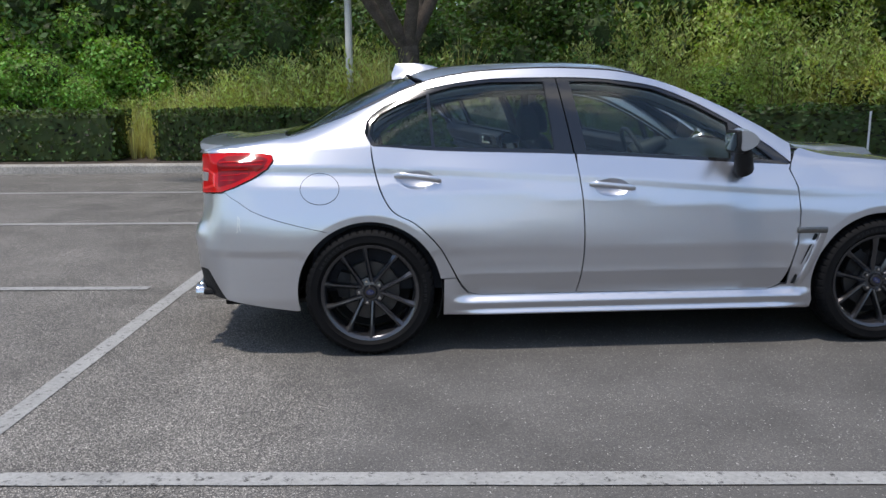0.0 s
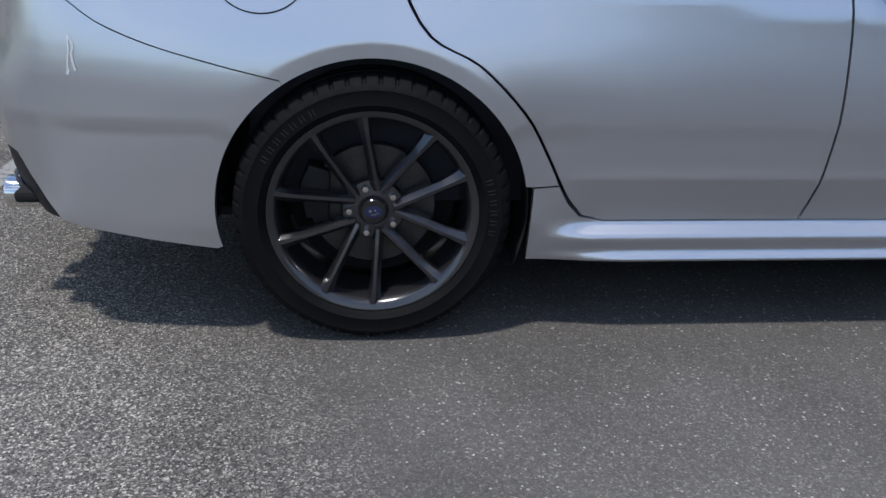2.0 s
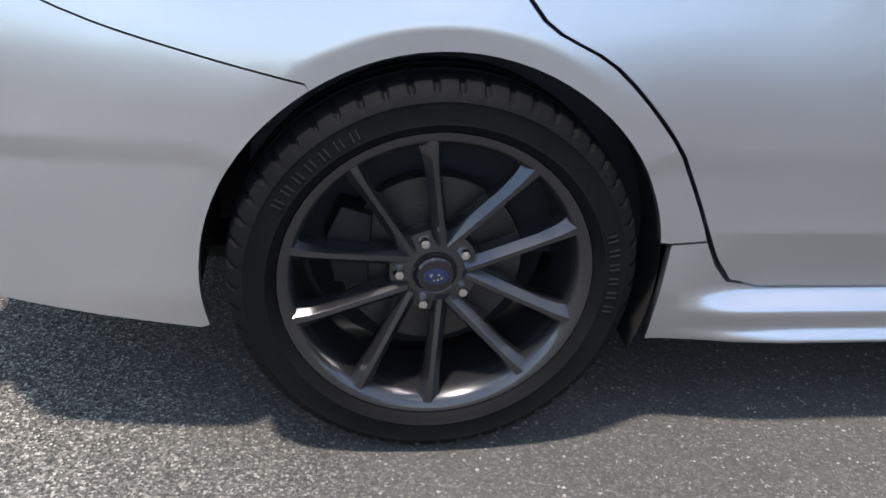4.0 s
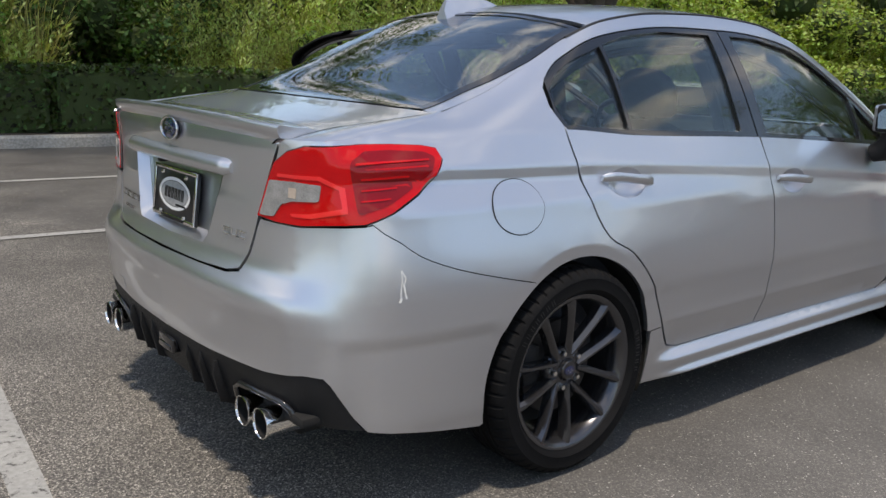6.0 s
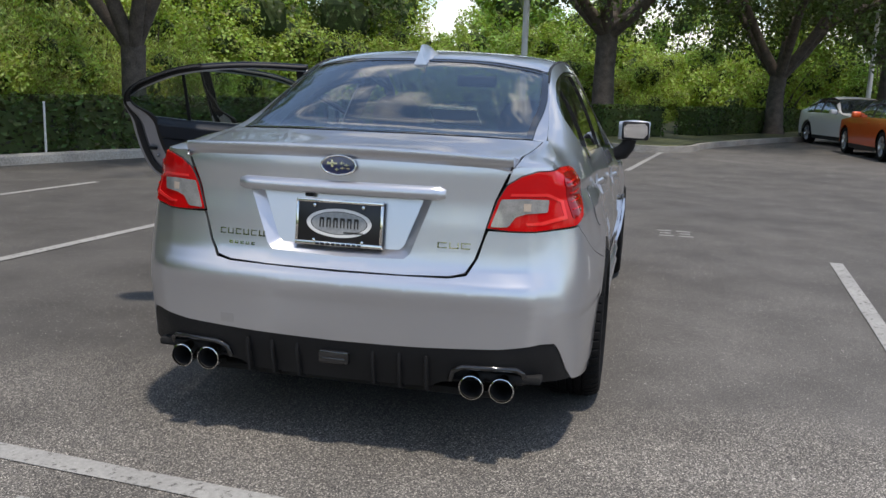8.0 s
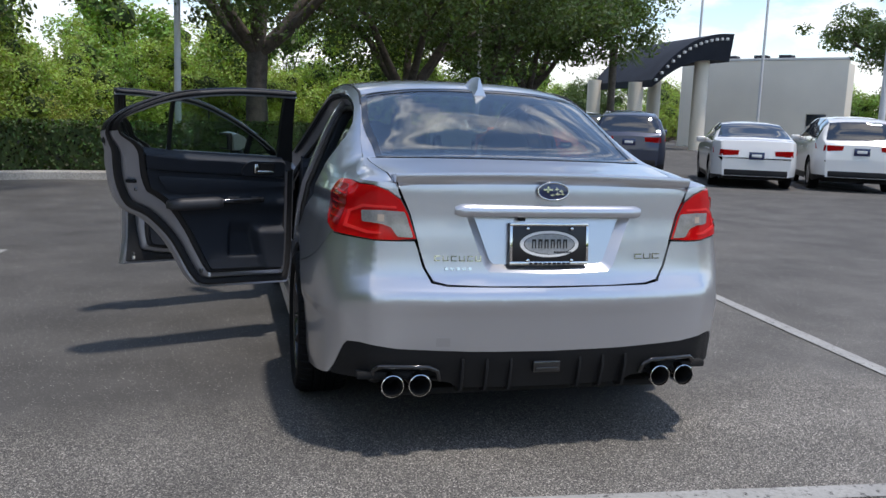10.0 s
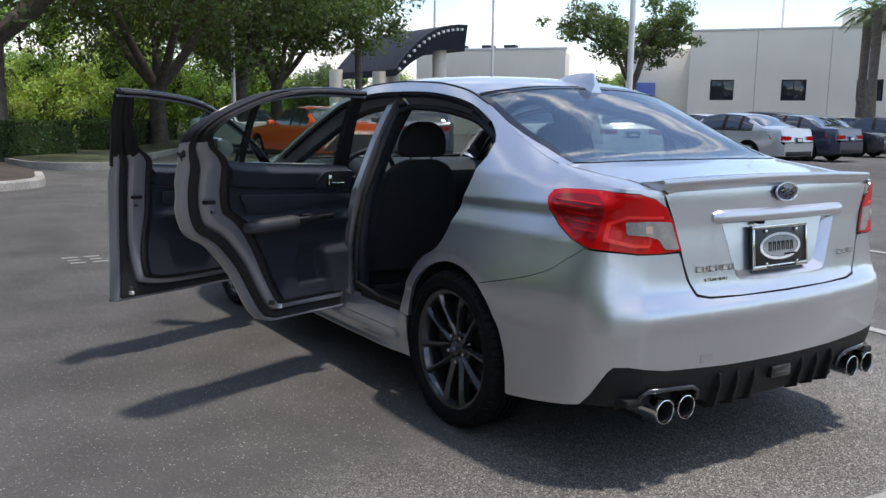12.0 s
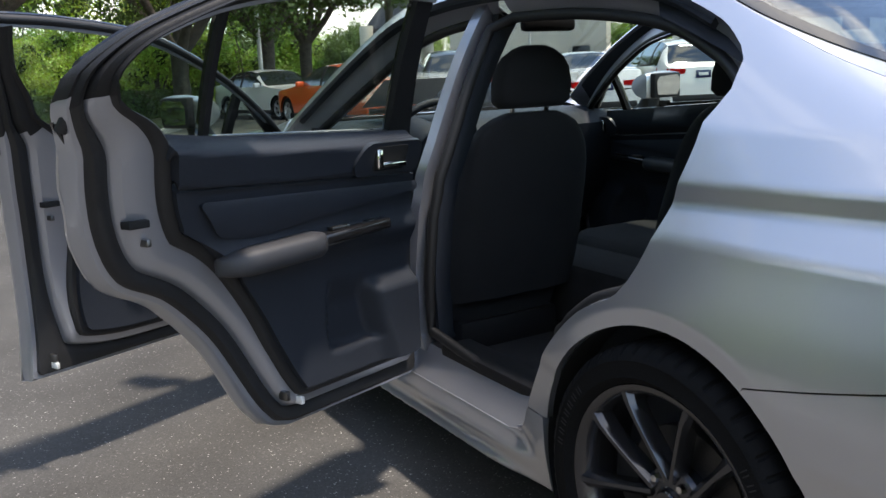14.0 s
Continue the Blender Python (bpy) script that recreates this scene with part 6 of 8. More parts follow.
def door(name, low, topo, glasses, hx, s, label):
    """One door in its closed place: skin, window frame, panes, handle; s = 1 right, -1 left."""
    hz = 0.888 if name == "rear_door" else 0.838
    hc = hx
    hole = ellipse(hc, hz, 0.088, 0.046, 28, s)
    d = skin(name, on_side(low, s), body, M_SILVER, car, label, 0.04, 0.010, holes=[hole], creases=CREASES + SILLS)
    skin("handle_bowl", hole, bowl(hc, hz, 0.088, 0.046, 0.022, s), M_SILVER, d, "", 0.014, 0.0)
    bm = bmesh.new()
    rows = []
    for i in range(15):
        t = i / 14
        x = hc - 0.117 + 0.234 * t
        z = hz + 0.010 - 0.026 * t + 0.006
        p, n = body(S(x) * s, z)
        k = max(0.62, (1 - abs(2 * t - 1) ** 10) ** 0.5)
        off = 0.007 + 0.019 * (1 - (2 * t - 1) ** 6)
        rows.append([bm.verts.new(p + n * (off + dn * k) + Vector((0, 0, dz * k))) for dn, dz in ((-0.008, 0.013), (0.003, 0.014), (0.009, 0.006), (0.009, -0.006), (0.003, -0.014), (-0.008, -0.013))])
    for a, b in zip(rows, rows[1:]):
        for j in range(6):
            bm.faces.new((a[j], b[j], b[(j + 1) % 6], a[(j + 1) % 6]))
    bm.faces.new(rows[0])
    bm.faces.new(rows[-1])
    bmesh.ops.recalc_face_normals(bm, faces=bm.faces[:])
    part("handle", bm, M_SILVER, d, "silver pull handle", 50)
    holes = [on_side(g, s) for g in glasses]
    fr = skin("window_frame", on_side(topo, s), deep(0.004), M_BLACKGLOSS, d, "black window frame", 0.04, 0.010, holes=holes)
    for g in glasses:
        gg = grow(g, 0.006)
        skin("window_pane", on_side(gg, s), deep(0.013), M_GLASS, d, "tinted window glass", 0.06, 0.004, back=True)
    return d


DOORS = {}
for s in (1, -1):
    st = "closed" if s > 0 else "open"
    DOORS["r", s] = door("rear_door", REAR_LOW, REAR_TOP, [G_REAR, G_QUART], 0.250, s, "silver rear door, standing wide open" if s < 0 else "silver rear door, closed")
    DOORS["f", s] = door("front_door", FRONT_LOW, FRONT_TOP, [G_FRONT, G_TRI], 1.232, s, "silver front door, standing wide open" if s < 0 else "silver front door, closed")


def edge_sweep(bm, pts, rows, s, mat=0):
    """Carry a profile of (inwards, deep) pairs along an outline, as a strip."""
    rings = []
    for inn, dep in rows:
        g = grow(pts, -inn)
        rings.append([bm.verts.new(body(S(x) * s, z)[0] - body(S(x) * s, z)[1] * dep) for x, z in g])
    return rings


def strip(bm, rings, lo, hi, mat=0, closed=True, skip=None):
    for a, b in zip(rings, rings[1:]):
        n = len(a)
        for i in range(lo, hi if not closed else n):
            j = (i + 1) % n
            if skip and skip[i] and skip[j]:
                continue
            bm.faces.new((a[i], a[j], b[j], b[i])).material_index = mat


def resample(pts, step):
    out = []
    n = len(pts)
    for i in range(n):
        a, b = Vector(pts[i]), Vector(pts[(i + 1) % n])
        k = max(1, int((b - a).length / step))
        out += [tuple(a + (b - a) * t / k) for t in range(k)]
    return out


def sm(a, b, v):
    t = min(1.0, max(0.0, (v - a) / (b - a)))
    return t * t * (3 - 2 * t)


_prx, _prz = np.meshgrid(np.linspace(0.05, 2.1, 22), np.linspace(0.32, 1.02, 12))
_pry = np.array([abs(body(S(float(x)), float(z))[0].y) for x, z in zip(_prx.ravel(), _prz.ravel())])
_pra = np.stack([_prx.ravel() ** i * _prz.ravel() ** j for i in range(4) for j in range(3)], 1)
_prc = np.linalg.lstsq(_pra, _pry, rcond=None)[0]


def plain(x, z, s, dep):
    """A point of the door's inner pressings, which follow the flank without its creases."""
    zz = min(z, 1.06)
    y = sum(c * x ** i * zz ** j for c, (i, j) in zip(_prc, ((i, j) for i in range(4) for j in range(3))))
    return -s * (float(y) - dep)


def trim_depth(x, z, dx, dz):
    """How deep the moulded trim card lies inside the door."""
    v = BELT(x) - z
    x, z = x - dx, z - dz
    d = 0.150 - 0.070 * (1 - sm(-0.016, 0.030, v)) + 0.012 * (1 - sm(0.090, 0.104, v))
    d += 0.022 * math.exp(-((z - 0.765) / 0.036) ** 2) * sm(0.14, 0.30, x)
    side = 0.034 * sm(0.800, 0.860, x + 0.25 * (z - 0.52)) * (1 - sm(0.600, 0.650, z))
    pit = sm(0.650, 0.680, x) * (1 - sm(0.800, 0.840, x + 0.25 * (z - 0.52))) * sm(0.470, 0.490, z) * (1 - sm(0.58, 0.68, z))
    return d + side - 0.030 * pit


def inner_fn(depth):
    """A surface on the inside of a door, by its depth over (x, z)."""
    def fn(r, z):
        s = 1 if r > 0 else -1
        x = float(np.interp(abs(r), _arc, _pl[:, 0]))
        h = 0.003
        y = plain(x, z, s, depth(x, z))
        gx = (plain(x + h, z, s, depth(x + h, z)) - plain(x - h, z, s, depth(x - h, z))) / (2 * h)
        gz = (plain(x, z + h, s, depth(x, z + h)) - plain(x, z - h, s, depth(x, z - h))) / (2 * h)
        return Vector((x, y, z)), Vector((-gx, 1.0, -gz)).normalized() * s
    return fn


def clip(poly, f):
    """The part of an outline where f is positive."""
    out = []
    for a, b in zip(poly, poly[1:] + poly[:1]):
        fa, fb = f(*a), f(*b)
        if fa > 0:
            out.append(a)
        if fa * fb < 0:
            k = fa / (fa - fb)
            out.append((a[0] + (b[0] - a[0]) * k, a[1] + (b[1] - a[1]) * k))
    return out


def inset(path, d, n, extra=None):
    """An open run drawn inwards (to its left) by d, cleared of loops and shared out evenly over n points."""
    P = np.array(path, float)
    cum = np.concatenate([[0], np.cumsum(np.hypot(*np.diff(P, axis=0).T))])
    u = np.linspace(0, cum[-1], 400)
    Q = np.stack([np.interp(u, cum, P[:, 0]), np.interp(u, cum, P[:, 1])], 1)
    T = np.gradient(Q, axis=0)
    T /= np.maximum(1e-9, np.hypot(*T.T))[:, None]
    for _ in range(4):
        T[1:-1] = (T[:-2] + 2 * T[1:-1] + T[2:]) / 4
    T /= np.maximum(1e-9, np.hypot(*T.T))[:, None]
    dd = np.array([d + (extra(x, z) if extra else 0.0) for x, z in Q])
    O = Q + np.stack([-T[:, 1], T[:, 0]], 1) * dd[:, None]
    near = np.sqrt(((O[:, None] - Q[None]) ** 2).sum(2)).min(1)
    O = O[near > dd * 0.93 - 1e-4] if d > 0 else O
    for _ in range(10 if d > 0.02 else 0):
        O[1:-1] = (O[:-2] + 2 * O[1:-1] + O[2:]) / 4
    cum = np.concatenate([[0], np.cumsum(np.hypot(*np.diff(O, axis=0).T))])
    u = np.linspace(0, cum[-1], n)
    return list(zip(np.interp(u, cum, O[:, 0]).tolist(), np.interp(u, cum, O[:, 1]).tolist()))


def door_inside(d, low, topo, glasses, s, rear):
    """The shut faces, seals, trim card and fittings on the inside of a door."""
    if rear:
        edge = [(x + 0.003, z) for x, z in SEAM_R if z < 1.045] + [(1.050, 0.2985)] + [(x - 0.003, z) for x, z in SEAM_B if 0.31 < z < 0.995]
    else:
        edge = [(x + 0.003, z) for x, z in SEAM_B[::-1] if 0.31 < z < 0.985] + [(1.060, 0.2985)] + [(x - 0.003, z + 0.002) for x, z in SEAM_F if z < 0.905]

    if s < 0:
        edge = ([(x + 0.002, z - 0.003) for x, z in DLO_TOP[::-1] if x < 0.42 and z > 1.065] if rear else [(0.990, 1.335), (1.005, 1.250), (1.025, 1.150), (1.045, 1.050)]) + edge

    def spread_by(d0, k):
        """Extra width round the latch and the front door's lower corner, and less beside the window."""
        def fn(x, z):
            e = 0.042 * k * sm(0.48, 0.78, z) * (x < (0.45 if rear else 1.3))
            if not rear and d0 > 0.02:
                e += 0.060 * math.exp(-(math.hypot(x - 1.06, z - 0.31) / 0.17) ** 2)
            return e - (d0 + 0.042 * k) * (0.60 * sm(1.00, 1.10, z) + 0.26 * sm(1.12, 1.24, z)) * (x < 1.3)
        return fn

    def at_depth(x, z, dep):
        if dep < 0.02:
            p, n = body(S(x) * s, z)
            return p - n * dep
        k = sm(1.0, 1.06, z)
        out = -s * (abs(body(S(x) * s, z)[0].y) - dep)
        return Vector((x, plain(x, z, s, dep) * (1 - k) + out * k, z))

    def sheet(nm, rings, mat, lab):
        bm = bmesh.new()
        rows = []
        for d0, dep, k in rings:
            rows.append([bm.verts.new(at_depth(x, z, dep)) for x, z in inset(edge, d0, 130, spread_by(d0, k))])
        for a, b in zip(rows, rows[1:]):
            for k in range(129):
                # beside the window the pressings are black
                bm.faces.new((a[k], a[k + 1], b[k + 1], b[k])).material_index = int(a[k].co.z > (1.13 if rear else 1.06))
        bmesh.ops.recalc_face_normals(bm, faces=bm.faces[:])
        part(nm, bm, [mat, M_BLACK], d, lab, 40)

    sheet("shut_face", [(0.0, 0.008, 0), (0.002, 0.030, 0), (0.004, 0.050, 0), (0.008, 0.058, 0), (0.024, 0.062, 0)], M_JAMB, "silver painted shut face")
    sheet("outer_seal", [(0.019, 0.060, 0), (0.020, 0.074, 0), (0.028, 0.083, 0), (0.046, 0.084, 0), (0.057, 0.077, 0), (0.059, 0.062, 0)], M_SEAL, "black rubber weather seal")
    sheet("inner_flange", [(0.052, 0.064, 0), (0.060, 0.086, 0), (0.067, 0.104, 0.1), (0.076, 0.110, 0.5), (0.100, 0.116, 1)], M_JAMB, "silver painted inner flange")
    sheet("inner_seal", [(0.090, 0.112, 1), (0.091, 0.124, 1), (0.099, 0.132, 1), (0.115, 0.133, 1), (0.126, 0.120, 1)], M_SEAL, "black rubber trim seal")
    # window frame from inside
    holes = [on_side(g, s) for g in glasses]
    skin("inner_window_frame", on_side(grow(topo, -0.004), s), deep_in(0.030), M_BLACK, d, "black inner window frame", 0.04, 0.0, holes=holes)
    tp = resample(topo, 0.05)
    bm = bmesh.new()
    rings = edge_sweep(bm, tp, [(0.0, 0.004), (0.002, 0.016), (0.004, 0.0305)], s)
    strip(bm, rings, 0, 0)
    for g in glasses:
        gp = resample(g, 0.05)
        rg2 = edge_sweep(bm, gp, [(0.0, 0.010), (0.0, 0.0305)], s)
        strip(bm, rg2, 0, 0)
    bmesh.ops.recalc_face_normals(bm, faces=bm.faces[:])
    part("frame_edge", bm, M_BLACK, d)
    bm = bmesh.new()
    line = [p for p in topo if p[1] > BELT(p[0]) + 0.10]
    tube(bm, [body(S(x) * s, z - 0.020)[0] - body(S(x) * s, z - 0.020)[1] * 0.034 for x, z in line], 0.0065, 6)
    part("window_channel", bm, M_JAMB, d, "bright window channel")
    bm = bmesh.new()
    tg = [p for p in grow(topo, -0.006) if p[1] > BELT(p[0]) + 0.01]
    tube(bm, [body(S(x) * s, z)[0] - body(S(x) * s, z)[1] * 0.032 for x, z in tg], 0.012, 8)
    part("frame_seal", bm, M_SEAL, d, "black rubber frame seal", 60)
    # moulded trim card
    dx, dz = (0.0, 0.0) if rear else (1.05, -0.03)
    flat = inset(edge, 0.114, 120, spread_by(0.114, 1))
    flat = [p for p in flat if p[1] < BELT(p[0]) - 0.01]
    flat = flat + [(float(x), BELT(x) + 0.012) for x in np.linspace(flat[-1][0], flat[0][0], 26)]
    card = inner_fn(lambda x, z: trim_depth(x, z, dx, dz))
    fine = 0.012 if s < 0 else 0.05
    skin("trim_card", on_side(clip(flat, lambda x, z: BELT(x) - 0.104 - z), s), card, M_TRIM, d, "dark moulded door trim card", fine, 0.030)
    skin("upper_trim", on_side(clip(flat, lambda x, z: z - BELT(x) + 0.098), s), card, M_TRIM, d, "smooth blue-grey upper trim", fine, 0.030)
    lx = lambda z: float(np.interp(z, [p[1] for p in flat[60::-1]], [p[0] for p in flat[60::-1]]))
    ends = (0.960 if rear else 0.900) + dx
    pad = [(lx(BELT(lx(0.9)) - 0.125) + 0.045, BELT(0.3 + dx) - 0.122), (lx(0.83 + dz) + 0.050, 0.826 + dz), (0.42 + dx, 0.812 + dz), (0.62 + dx, 0.838 + dz), (ends, 0.862 + dz), (ends, BELT(ends) - 0.122)]
    puff = lambda x, z: trim_depth(x, z, dx, dz) + 0.003 + 0.012 * max(0.0, math.sin(math.pi * min(1.0, max(0.0, (BELT(x) - 0.118 - z) / 0.095)))) ** 0.6
    skin("padded_insert", on_side(rounded(pad, 0.022), s), inner_fn(puff), M_TRIM, d, "soft padded insert", fine, 0.012)

    def onto(x, z, dep):
        return Vector((x, plain(x, z, s, dep), z))

    sgn = -1 if s < 0 else 1
    # armrest and switch panel
    bm = bmesh.new()
    mm = Matrix.Translation(onto(0.462 + dx, 0.766 + dz, 0.160))
    secs = []
    for t in np.linspace(0, 1, 11):
        x = -0.150 + 0.29 * t
        e = max(0.30, min(1.0, (t / 0.35) ** 0.6 + 0.25, (1 - t) / 0.10 + 0.6))
        w, h = 0.050 * e, 0.032 * (0.45 + 0.55 * e)
        cy = sgn * (0.004 + 0.012 * t)
        secs.append([(mm @ Vector((x, cy + w * math.copysign(abs(math.cos(a)) ** 0.7, math.cos(a)), 0.012 * t - 0.004 + h * math.copysign(abs(math.sin(a)) ** 0.7, math.sin(a)))))[:] for a in (2 * math.pi * i / 18 for i in range(18))])
    loft(bm, secs)
    part("armrest", bm, M_ARM, d, "dark vinyl armrest", 60)
    bm = bmesh.new()
    c = onto(0.715 + dx, 0.786 + dz, 0.166)
    box(bm, -0.125, 0.115, -0.034, 0.030, -0.016, 0.014, 0.008, Matrix.Translation(c) @ Matrix.Translation((0, sgn * 0.004, 0)) @ Matrix.Rotation(radians(-3), 4, "Y"))
    sw = part("switch_panel", bm, M_BLACKGLOSS, d, "gloss black switch panel", 50)
    for kx in (-0.05, 0.08):
        bm = bmesh.new()
        box(bm, -0.03, 0.03, -0.010, 0.010, 0.012, 0.019, 0.003, Matrix.Translation(c) @ Matrix.Translation((kx, sgn * 0.008, 0)))
        part("switch", bm, M_STEEL, sw)
    # inside handle in its bezel
    hx, hz = (0.806, 0.958) if rear else (1.93, 0.90)
    bz = rounded([(hx - 0.085, hz + 0.040), (hx - 0.120, hz - 0.010), (hx - 0.105, hz - 0.040), (hx + 0.130, hz - 0.040), (hx + 0.130, hz + 0.040)], 0.03)
    skin("handle_bezel", on_side(bz, s), inner_fn(lambda x, z: 0.171), M_TRIM2, d, "smooth handle bezel", 0.03, 0.012)
    cupp = rounded([(hx - 0.052, hz + 0.030), (hx - 0.052, hz - 0.030), (hx + 0.070, hz - 0.030), (hx + 0.070, hz + 0.030)], 0.014)
    skin("handle_cup", on_side(cupp, s), inner_fn(lambda x, z: 0.1735), M_VOID, d, "black handle cup", 0.03, 0.002)
    bm = bmesh.new()
    box(bm, -0.050, -0.030, -0.006, 0.006, -0.024, 0.026, 0.004, Matrix.Translation(onto(hx, hz, 0.179)))
    box(bm, -0.034, 0.060, -0.005, 0.005, -0.024, -0.008, 0.004, Matrix.Translation(onto(hx, hz, 0.178)))
    part("inside_handle", bm, M_CHROME, d, "chrome inside handle", 50)
    # latch slot, striker plate and bump stops on the painted flange
    for nm, mat, xx, zz, dep, hw, hh in (("latch", M_VOID, 0.140, 0.880, 0.112, 0.024, 0.008), ("latch_bolt", M_STEEL, 0.165, 0.838, 0.113, 0.006, 0.008), ("bump_stop", M_STEEL, 0.520, 0.400, 0.112, 0.006, 0.012), ("bump_stop", M_WHITE, 0.560, 0.378, 0.114, 0.006, 0.010)):
        bm = bmesh.new()
        if not rear:
            xx, zz = 1.165 if zz > 0.6 else 1.12, zz - 0.04 if zz > 0.6 else zz - 0.03
        box(bm, -hw, hw, -0.016, 0.016, -hh, hh, 0.003, Matrix.Translation(onto(xx, zz, dep)))
        part(nm, bm, mat, d)


def swing(d, hx, hy, deg, lean):
    """Turn an open left door about its hinge line, which leans in a little at the top."""
    axis = Vector((0, -math.sin(radians(lean)), math.cos(radians(lean))))
    d.matrix_basis = Matrix.Translation((hx, hy, 0.6)) @ Matrix.Rotation(radians(deg), 4, axis) @ Matrix.Translation((-hx, -hy, -0.6))


for s in (1, -1):
    door_inside(DOORS["r", s], REAR_LOW, REAR_TOP, [G_REAR, G_QUART], s, True)
    door_inside(DOORS["f", s], FRONT_LOW, FRONT_TOP, [G_FRONT, G_TRI], s, False)
swing(DOORS["r", -1], 1.090, 0.821, -68.0, 1.5)
swing(DOORS["f", -1], 2.158, 0.845, -67.0, 0.0)


def wing_mirror(parent, s):
    """Door mirror: black foot, silver cap, glass facing back."""
    bm = bmesh.new()
    secs = []
    for i in range(9):
        t = i / 8
        y = 0.835 + 0.19 * t
        k = 0.62 + 0.38 * math.sin(math.pi * (0.25 + 0.6 * t))
        cxx, czz = 1.860 - 0.02 * t, 1.066 + 0.010 * t
        secs.append([bm.verts.new((cxx + 0.055 * k * math.cos(a) + 0.015 * math.cos(2 * a), -y * s, czz + 0.062 * k * math.sin(a))) for a in (2 * math.pi * j / 16 for j in range(16))])
    for a, b in zip(secs, secs[1:]):
        for j in range(16):
            bm.faces.new((a[j], a[(j + 1) % 16], b[(j + 1) % 16], b[j]))
    bm.faces.new(secs[0])
    bm.faces.new(secs[-1])
    bmesh.ops.recalc_face_normals(bm, faces=bm.faces[:])
    mr = part("wing_mirror", bm, M_SILVER, parent, "silver door mirror on a black foot", 50)
    bm = bmesh.new()
    tube(bm, [(1.90, -0.82 * s, 0.915), (1.895, -0.865 * s, 0.93), (1.88, -0.895 * s, 0.97), (1.868, -0.91 * s, 1.02)], [0.040, 0.050, 0.046, 0.040], 12)
    part("foot", bm, M_BLACK, mr, "black mirror foot", 50)
    bm = bmesh.new()
    v = [bm.verts.new((1.790, -y * s, z)) for y, z in ((0.872, 1.027), (0.99, 1.023), (1.012, 1.05), (1.008, 1.098), (0.99, 1.114), (0.885, 1.108), (0.866, 1.085))]
    bm.faces.new(v)
    bm.faces.new([bm.verts.new(q.co + Vector((0.012, 0, 0))) for q in v][::-1])
    part("mirror_glass", bm, M_MIRROR, mr, "mirror glass")
    bm = bmesh.new()
    box(bm, 1.793, 1.835, min(-0.856 * s, -1.020 * s), max(-0.856 * s, -1.020 * s), 1.012, 1.124, 0.012)
    part("mirror_bezel", bm, M_BLACK, mr)


wing_mirror(DOORS["f", 1], 1)
wing_mirror(DOORS["f", -1], -1)

